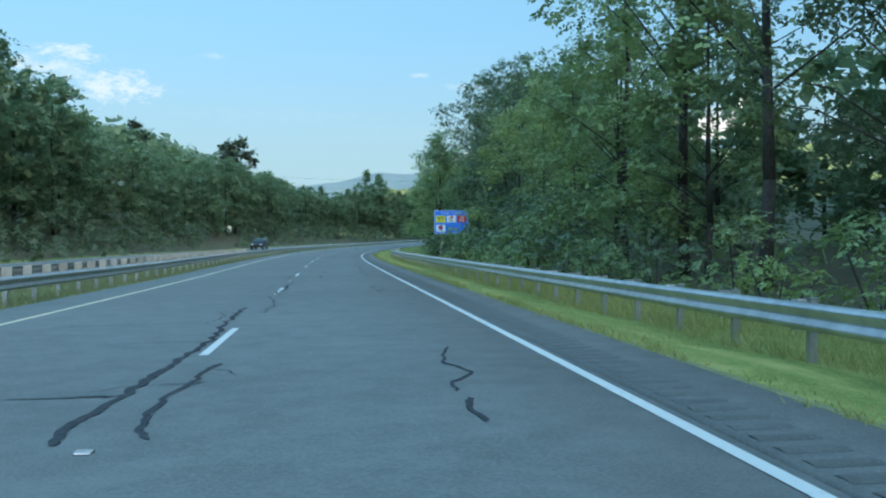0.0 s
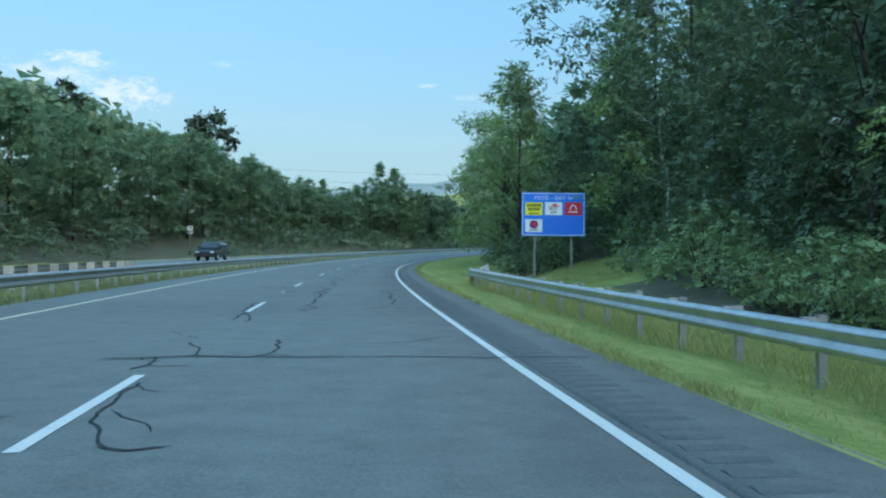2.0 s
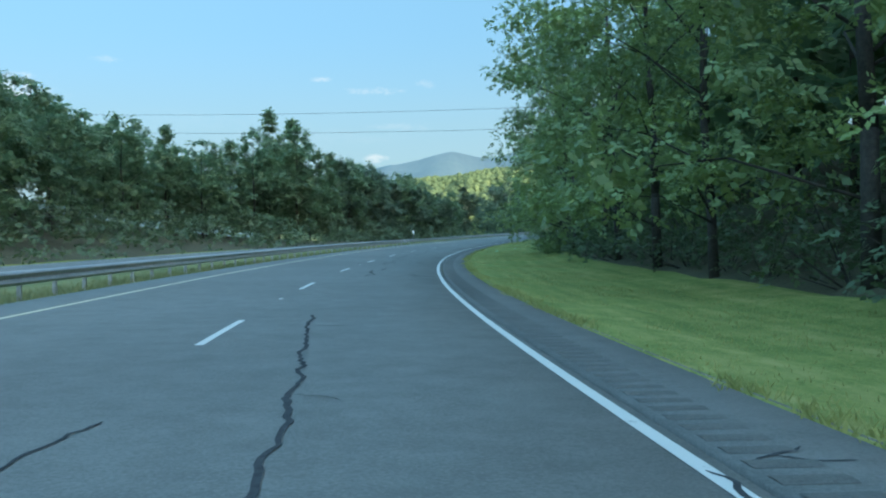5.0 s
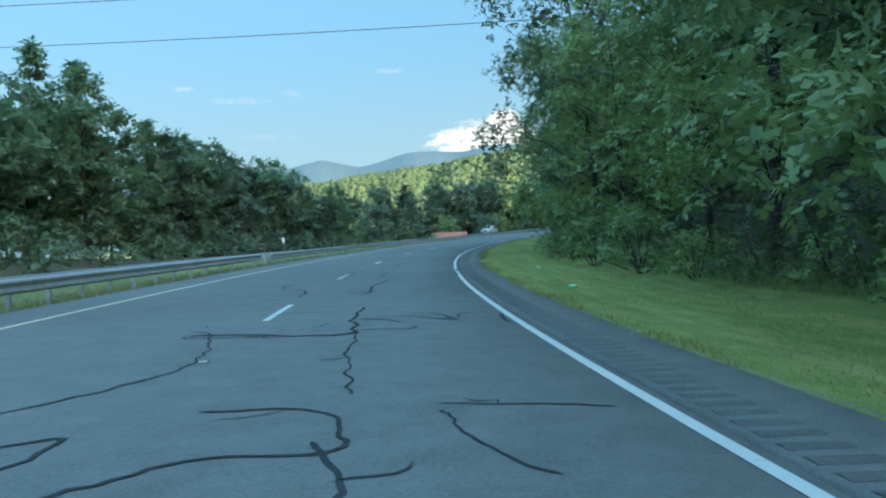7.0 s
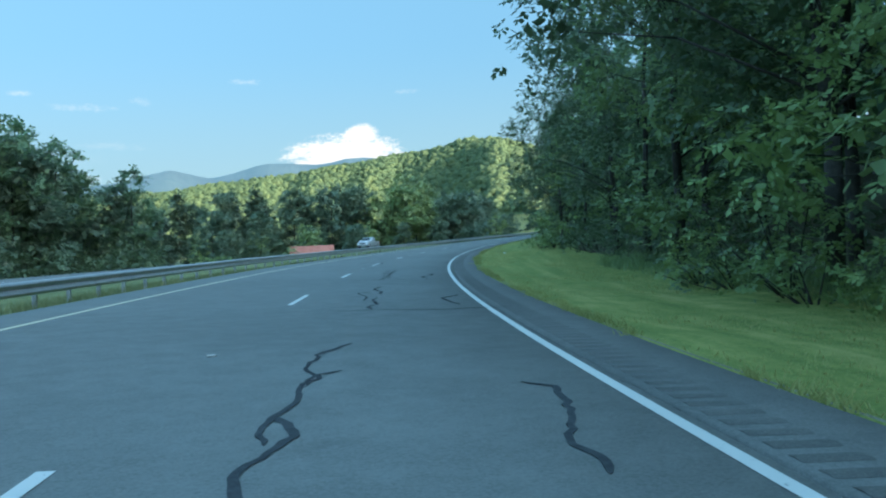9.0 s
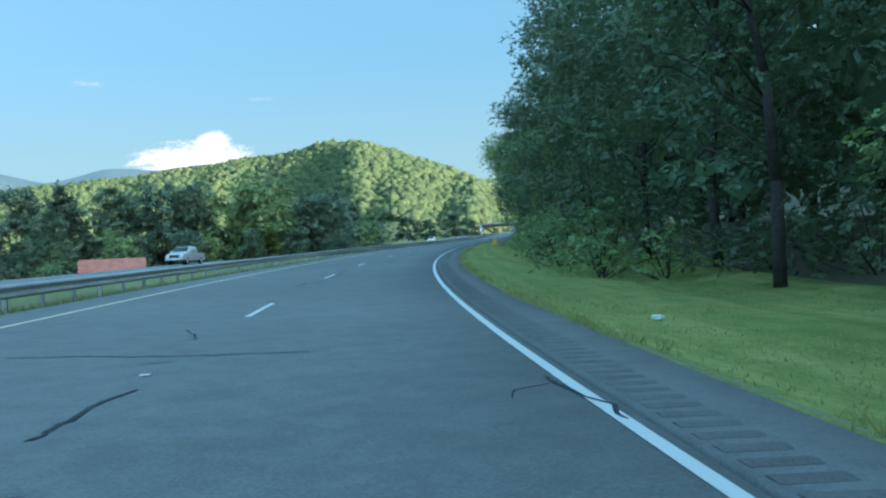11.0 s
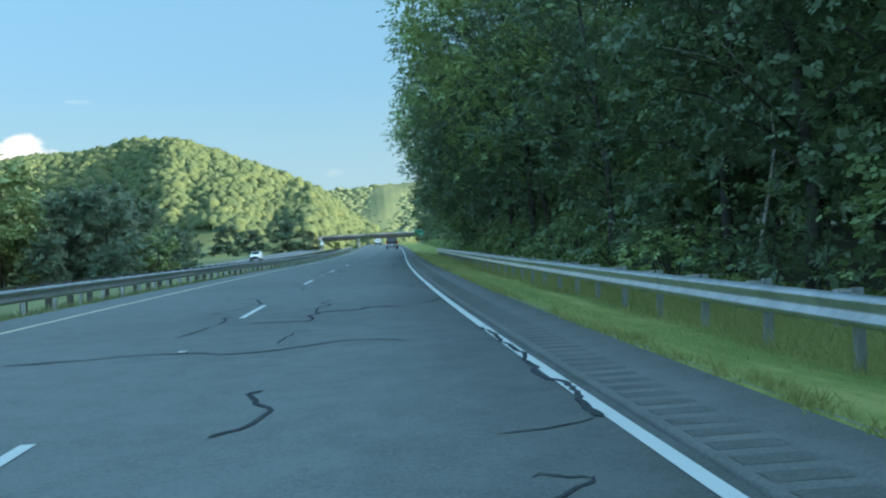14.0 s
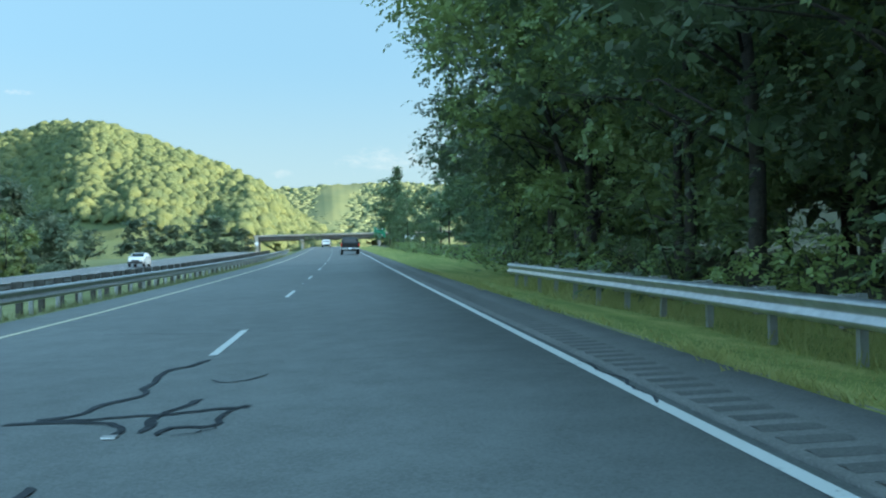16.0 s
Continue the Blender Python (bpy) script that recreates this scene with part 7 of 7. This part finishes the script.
build_small_sign("small_sign", 0.80, 1.1, 2.6, ("sign_white", "sign_black"), "small white rectangular sign on a post by the far road", False, 2).matrix_basis = set_up(197.5, 36.8, 12)
build_small_sign("diamond_sign", 1.5, 1.5, 2.6, ("sign_white", "sign_black"), "pale diamond-shaped sign on a post in the median", True).matrix_basis = set_up(689.5, 24.4, 0, 0.6)
build_small_sign("exit_sign", 2.5, 2.2, 4.6, ("sign_green", "sign_white"), "green exit sign with white bars on posts by the shoulder", False, 2).matrix_basis = set_up(623.6, -6.6, 0)
build_small_sign("white_sign", 2.0, 0.7, 2.2, ("sign_white", "sign_black"), "low white board on a post beside the verge", False).matrix_basis = set_up(601, -11, 0)
def build_snag(height, limbs, seed, label):
    """A bare dead tree."""
    rnd = random.Random(seed)
    root = tagged(new("dead_tree"), label, "dead tree")
    bm = bmesh.new()
    p = Vector((0, 0, -0.5))
    knots = [p]
    for i in range(6):
        p = p + Vector((rnd.uniform(-0.35, 0.25), rnd.uniform(-0.2, 0.2), (height + 0.5) / 6))
        knots.append(p)
    r = 0.035 + height * 0.004
    for i, (a, b) in enumerate(zip(knots, knots[1:])):
        tube(bm, a, b, r * (1 - i * 0.14), r * (1 - (i + 1) * 0.14), 7)
    part("trunk", bm, M["bare_wood"], root, smooth=True)
    for k in range(limbs):
        a = knots[2 + k % 4].lerp(knots[3 + k % 4], rnd.random())
        side = 1 if k % 3 == 0 else -1
        b = a + Vector((side * rnd.uniform(0.9, 1.9), rnd.uniform(-0.6, 0.6), rnd.uniform(0.2, 1.2)))
        c = b + Vector((side * rnd.uniform(0.4, 1.0), rnd.uniform(-0.4, 0.4), rnd.uniform(-0.1, 0.7)))
        limb = bmesh.new()
        tube(limb, a, b, r * 0.4, r * 0.25, 5)
        tube(limb, b, c, r * 0.25, r * 0.08, 5)
        part("limb", limb, M["bare_wood"], root, smooth=True)
    return root


build_snag(8.5, 6, 3, "pale bare dead tree standing before the wood").matrix_basis = set_up(121, -14.2, 0, 0)
build_snag(7.5, 5, 5, "pale leaning dead trunk in front of dark trees").matrix_basis = set_up(408, -7.4, 0, 0) @ pose(0, 0, 0, 0, 10, 0)
build_snag(27.0, 2, 8, "tall thin bare trunk rising above the trees").matrix_basis = set_up(454, -11.5, 0, 0)

build_small_sign("marker_post_sign", 0.3, 0.5, 1.6, ("sign_white", "sign_black"), "small white delineator beside the far rail", False).matrix_basis = set_up(300, 24.0, 0)


# ---- overpass ----
def build_bridge():
    root = tagged(new("overpass_bridge"), "concrete road overpass with dark girders and a pale parapet", "bridge")
    def slab(name, y0, y1, z0, z1, mat, x0=-31, x1=52, label=""):
        return part(name, a_box(x0, x1, y0, y1, z0, z1, 0.05), M[mat], root, label)
    slab("deck", -5.0, 5.0, 6.36, 6.68, "concrete", label="pale concrete deck edge")
    for y in (-4.2, -1.4, 1.4, 4.2):
        slab("girder", y - 0.25, y + 0.25, 5.2, 6.34, "girder", label="dark steel girder")
    for y in (-4.9, 4.9):
        slab("parapet", y - 0.12, y + 0.12, 6.69, 7.0, "concrete", label="concrete parapet")
    for x in (-14.6, 12.0):
        part("pier_cap", a_box(x - 0.6, x + 0.6, -4.8, 4.8, 4.5, 5.18, 0.05), M["concrete"], root)
        for y in (-3.4, 0.0, 3.4):
            bm = tube(bmesh.new(), (x, y, -1.5), (x, y, 4.55), 0.5, 0.5, 14)
            part("pier", bm, M["concrete"], root, smooth=True)
    for x, w in ((-30.0, -1), (50.0, 1)):
        part("abutment", a_box(x - 0.6, x + 0.6, -5.0, 5.0, -3, 6.34, 0.05), M["concrete"], root)
    return root


bridge = build_bridge()
bridge.matrix_basis = set_up(745, -1.5, 0, -2.3, False) @ pose(0, 0, 0, 0, -1.2, 0)


def bank_of_earth(x0, x1):
    bm = bmesh.new()
    ring = []
    for x, h in ((x0, 7.2), (x0 + (x1 - x0) * 0.14, 6.4), (x0 + (x1 - x0) * 0.5, 5.6), (x1, 1.0)):
        ring.append([bm.verts.new((x, y, z)) for y, z in ((-24, -4), (-7, h - 0.8), (0, h - 0.5), (7, h - 0.8), (24, -4))])
    for a, b in zip(ring, ring[1:]):
        for i in range(4):
            bm.faces.new((a[i], a[i + 1], b[i + 1], b[i]))
    bm.faces.new(ring[0])
    return bm


for x0, x1 in ((-33.5, -150), (51, 160)):
    me = bpy.data.meshes.new("embankment")
    bm = bank_of_earth(x0, x1)
    bmesh.ops.recalc_face_normals(bm, faces=bm.faces)
    bm.to_mesh(me)
    bm.free()
    me.materials.append(M["meadow"])
    tagged(new("embankment", me), "grassy embankment carrying the overpass road", "embankment", kind="structure").matrix_basis = set_up(745, -1.5, 0, -2.6, False)


# ---- house ----
def build_house():
    root = tagged(new("house"), "low white house with a rusty red gable roof below the road", "house")
    part("wall", a_box(-6, 6, -3.6, 3.6, -3.0, 2.6), M["wall_white"], root)
    bm = bmesh.new()
    ring = [[bm.verts.new((x, y, z)) for y, z in ((-4.2, 2.45), (0, 4.5), (4.2, 2.45), (4.2, 2.62), (0, 4.7), (-4.2, 2.62))] for x in (-6.5, 6.5)]
    for i in range(6):
        bm.faces.new((ring[0][i], ring[0][(i + 1) % 6], ring[1][(i + 1) % 6], ring[1][i]))
    bm.faces.new(ring[0][::-1])
    bm.faces.new(ring[1])
    part("roof", bm, M["roof_red"], root, "rusty red metal roof")
    for x in (-6.02, 6.02):
        g = bmesh.new()
        v = [g.verts.new(q) for q in ((x, -3.6, 2.6), (x, 3.6, 2.6), (x, 0, 4.3))]
        g.faces.new(v)
        part("gable", g, M["wall_white"], root)
    for x in (-4.2, -1.6, 2.8, 4.8):
        f = part("window", a_box(x - 0.5, x + 0.5, -3.68, -3.6, 0.8, 2.0), M["sign_white"], root, "white window frame")
        part("pane", a_box(x - 0.42, x + 0.42, -3.70, -3.684, 0.88, 1.92), M["car_glass"], f)
    part("door", a_box(0.2, 1.2, -3.66, -3.6, -0.1, 2.0, 0.02), M["post_wood"], root)
    return root


build_house().matrix_basis = Matrix.Translation((95.4, 436.4, 4.1)) @ pose(0, 0, 0, 0, 0, -20) @ Matrix.Diagonal((0.74, 0.82, 0.95, 1))


# ---- power line ----
def build_power_line():
    a, b = Vector((-55.0, 303.0, 0.0)), Vector((53.0, 239.0, 0.0))
    for p, z in ((a, 9.3), (b, 2.3)):
        pole = tagged(new("utility_pole"), "grey timber utility pole among the trees", "utility pole", "utility poles")
        part("pole", tube(bmesh.new(), (0, 0, -2), (0, 0, 15.6), 0.16, 0.11, 10), M["post_wood"], pole, smooth=True)
        part("crossarm", a_box(-1.1, 1.1, -0.06, 0.06, 14.7, 14.85, 0.01), M["post_wood"], pole)
        pole.matrix_basis = Matrix.Translation((p.x, p.y, z)) @ pose(0, 0, 0, 0, 0, 60)
    for off, za, zb in (((0.0, 0.0), 24.8, 17.5), ((0.6, 1.0), 22.4, 15.2)):
        c = bpy.data.curves.new("power_cable", "CURVE")
        c.dimensions, c.bevel_depth, c.bevel_resolution = "3D", 0.022, 1
        sp = c.splines.new("POLY")
        sp.points.add(40)
        for i in range(41):
            t = i / 40
            p = a.lerp(b, t)
            sp.points[i].co = (p.x + off[0], p.y + off[1], za + (zb - za) * t - 4 * 1.3 * t * (1 - t), 1)
        c.materials.append(M["cable"])
        tagged(new("power_cable", c), "thin dark overhead power cable crossing the road", "cable", "power cables")


build_power_line()


# ---- vehicles ----
def wheel(parent, x, y, r, w):
    side = 1 if x > 0 else -1
    bm = bmesh.new()
    bmesh.ops.create_cone(bm, cap_ends=True, segments=22, radius1=r, radius2=r, depth=w, matrix=Matrix.Translation((x, y, r)) @ pose(0, 0, 0, 0, 90, 0))
    bmesh.ops.bevel(bm, geom=[e for e in bm.edges if e.is_boundary is False and e.calc_face_angle(0) > 1], offset=0.03, segments=2, affect="EDGES")
    hub = part("wheel", bm, M["rubber"], parent, "black tyre", True)
    bm = bmesh.new()
    bmesh.ops.create_cone(bm, cap_ends=True, segments=18, radius1=r * 0.62, radius2=r * 0.55, depth=0.04, matrix=Matrix.Translation((x + side * (w / 2 + 0.01), y, r)) @ pose(0, 0, 0, 0, 90 * side, 0))
    part("rim", bm, M["rim"], hub)


def loft(rows, bevel=0.03):
    """A closed body from cross rows: (y, half width low, half width high, z low, z high)."""
    bm = bmesh.new()
    ring = [[bm.verts.new(q) for q in ((-a, y, z0), (-a, y, z0 + (z1 - z0) * 0.55), (-b, y, z1), (b, y, z1), (a, y, z0 + (z1 - z0) * 0.55), (a, y, z0))] for y, a, b, z0, z1 in rows]
    for p, q in zip(ring, ring[1:]):
        for i in range(6):
            bm.faces.new((p[i], p[(i + 1) % 6], q[(i + 1) % 6], q[i]))
    bm.faces.new(ring[0])
    bm.faces.new(ring[-1][::-1])
    bmesh.ops.recalc_face_normals(bm, faces=bm.faces)
    bmesh.ops.bevel(bm, geom=list(bm.edges), offset=bevel, segments=2, affect="EDGES", profile=0.6)
    return bm


def build_pickup(name, paint, label):
    """Nose towards +y; the origin on the road under the middle."""
    root = tagged(new(name), label, "pickup truck")
    part("body", loft([(-2.85, 0.92, 0.90, 0.55, 1.18), (-2.8, 0.98, 0.95, 0.5, 1.22), (-0.8, 0.99, 0.96, 0.45, 1.22), (0.0, 1.0, 0.96, 0.42, 1.20), (1.3, 1.0, 0.95, 0.42, 1.22), (2.4, 0.98, 0.90, 0.45, 1.14), (2.8, 0.92, 0.82, 0.5, 1.02)], 0.035), M[paint], root, smooth=False)
    cab = part("cab", loft([(-0.95, 0.92, 0.78, 1.2, 1.72), (-0.72, 0.93, 0.76, 1.2, 1.86), (0.3, 0.93, 0.76, 1.2, 1.88), (0.75, 0.93, 0.76, 1.2, 1.80), (1.35, 0.92, 0.86, 1.2, 1.30)], 0.03), M[paint], root)
    bm = bmesh.new()
    bm.faces.new([bm.verts.new(q) for q in ((-0.74, -0.985, 1.32), (0.74, -0.985, 1.32), (0.68, -0.955, 1.68), (-0.68, -0.955, 1.68))])
    part("rear_window", bm, M["car_glass"], cab)
    bm = bmesh.new()
    bm.faces.new([bm.verts.new(q) for q in ((-0.80, 1.30, 1.36), (0.80, 1.30, 1.36), (0.70, 0.84, 1.80), (-0.70, 0.84, 1.80))])
    part("windshield", bm, M["car_glass"], cab)
    for sx in (-1, 1):
        bm = bmesh.new()
        bm.faces.new([bm.verts.new(q) for q in ((sx * 0.935, -0.70, 1.28), (sx * 0.935, 0.95, 1.28), (sx * 0.80, 0.60, 1.76), (sx * 0.80, -0.66, 1.76))])
        part("side_window", bm, M["car_glass"], cab)
        part("tail_lamp", a_box(sx * 0.93 - 0.07, sx * 0.93 + 0.07, -2.89, -2.80, 0.78, 1.16, 0.015), M["tail_red"], root, "red tail lamp")
        part("headlamp", a_box(sx * 0.70 - 0.17, sx * 0.70 + 0.17, 2.72, 2.84, 0.78, 0.96, 0.02), M["lens_clear"], root, "clear headlamp")
        part("mirror", a_box(sx * 1.10 - 0.10, sx * 1.10 + 0.10, 0.92, 1.04, 1.22, 1.42, 0.02), M[paint], root)
        for y in (-1.75, 1.85):
            wheel(root, sx * 0.87, y, 0.40, 0.26)
    part("tailgate", a_box(-0.80, 0.80, -2.90, -2.86, 0.66, 1.16, 0.015), M[paint], root)
    part("bumper", a_box(-0.95, 0.95, -3.02, -2.86, 0.46, 0.64, 0.03), M["chrome"], root, "chrome rear bumper")
    part("front_bumper", a_box(-0.95, 0.95, 2.80, 2.96, 0.46, 0.64, 0.03), M["chrome"], root, "chrome front bumper")
    part("grille", a_box(-0.50, 0.50, 2.78, 2.86, 0.70, 0.98, 0.015), M["sign_black"], root)
    part("plate", a_box(-0.15, 0.15, -3.035, -3.022, 0.52, 0.62), M["sign_white"], root, "plain pale number plate")
    part("bed_liner", a_box(-0.80, 0.80, -2.75, -1.05, 1.20, 1.24, 0.01), M["rubber"], root)
    return root


def build_suv(name, paint, label):
    root = tagged(new(name), label, "car")
    part("body", loft([(-2.3, 0.84, 0.80, 0.5, 1.0), (-2.2, 0.92, 0.88, 0.42, 1.08), (0.0, 0.94, 0.90, 0.36, 1.08), (1.1, 0.94, 0.88, 0.36, 1.06), (2.0, 0.90, 0.80, 0.40, 0.96), (2.3, 0.82, 0.72, 0.46, 0.84)], 0.035), M[paint], root)
    cab = part("cabin", loft([(-2.15, 0.86, 0.66, 1.06, 1.56), (-1.85, 0.88, 0.68, 1.06, 1.68), (0.0, 0.88, 0.70, 1.06, 1.72), (0.45, 0.88, 0.70, 1.06, 1.66), (1.25, 0.86, 0.80, 1.06, 1.12)], 0.03), M[paint], root)
    bm = bmesh.new()
    bm.faces.new([bm.verts.new(q) for q in ((-0.74, 1.17, 1.20), (0.74, 1.17, 1.20), (0.64, 0.56, 1.65), (-0.64, 0.56, 1.65))])
    part("windshield", bm, M["car_glass"], cab)
    bm = bmesh.new()
    bm.faces.new([bm.verts.new(q) for q in ((-0.66, -2.20, 1.16), (0.66, -2.20, 1.16), (0.60, -2.10, 1.54), (-0.60, -2.10, 1.54))])
    part("rear_window", bm, M["car_glass"], cab)
    for sx in (-1, 1):
        bm = bmesh.new()
        bm.faces.new([bm.verts.new(q) for q in ((sx * 0.89, -1.95, 1.14), (sx * 0.89, 0.95, 1.14), (sx * 0.745, 0.40, 1.60), (sx * 0.735, -1.80, 1.60))])
        part("side_window", bm, M["car_glass"], cab)
        part("headlamp", a_box(sx * 0.64 - 0.16, sx * 0.64 + 0.16, 2.18, 2.33, 0.70, 0.84, 0.02), M["lens_clear"], root, "clear headlamp")
        part("tail_lamp", a_box(sx * 0.80 - 0.06, sx * 0.80 + 0.06, -2.34, -2.22, 0.76, 1.04, 0.015), M["tail_red"], root, "red tail lamp")
        part("mirror", a_box(sx * 1.00 - 0.09, sx * 1.00 + 0.09, 0.80, 0.92, 1.10, 1.26, 0.02), M[paint], root)
        for y in (-1.4, 1.45):
            wheel(root, sx * 0.83, y, 0.35, 0.22)
    part("bumper", a_box(-0.86, 0.86, 2.26, 2.40, 0.40, 0.60, 0.03), M["sign_black"], root)
    part("rear_bumper", a_box(-0.86, 0.86, -2.42, -2.26, 0.40, 0.60, 0.03), M["sign_black"], root)
    part("grille", a_box(-0.42, 0.42, 2.28, 2.36, 0.62, 0.80, 0.015), M["sign_black"], root)
    return root


build_pickup("pickup_truck", "paint_black", "black pickup truck with chrome bumper on the grey asphalt").matrix_basis = set_up(536, 1.6, 0, 0.003, False)
build_suv("suv", "paint_navy", "dark blue sport utility car on the oncoming road").matrix_basis = set_up(155, 17.6, 180, 0.003, False)
build_pickup("pickup_truck", "paint_silver", "silver pickup truck coming along the far carriageway").matrix_basis = set_up(399, 18.0 + float(apart(399.0)) + 1.5, 180, 0.003 + float(far_drop(399.0)), False)
build_suv("car", "paint_white", "white car parked still on the asphalt far ahead").matrix_basis = set_up(630, 4.7, 0, 0.003, False)
build_suv("car", "paint_white", "white car on the oncoming road behind the rail").matrix_basis = set_up(548, 26.5, 180, 0.003 + float(far_drop(548.0)), False)


# ---- litter on the verge ----
def build_litter(seed, size, mat, label):
    rnd = random.Random(seed)
    bm = bmesh.new()
    bmesh.ops.create_icosphere(bm, subdivisions=2, radius=size)
    for v in bm.verts:
        v.co = v.co * rnd.uniform(0.65, 1.2)
        v.co.z = v.co.z * 0.35 + size * 0.25
    me = bpy.data.meshes.new("litter")
    bm.to_mesh(me)
    bm.free()
    me.materials.append(M[mat])
    return tagged(new("litter", me), label, "litter")


build_litter(1, 0.12, "litter", "crumpled white paper lying in the mown grass").matrix_basis = set_up(325.9, -2.84, 20)
build_litter(2, 0.14, "litter_green", "pale green plastic scrap lying in the mown grass").matrix_basis = set_up(230.3, -2.58, 60)
build_litter(3, 0.10, "litter", "small white scrap lying in the mown grass").matrix_basis = set_up(244.2, -3.4, 100)
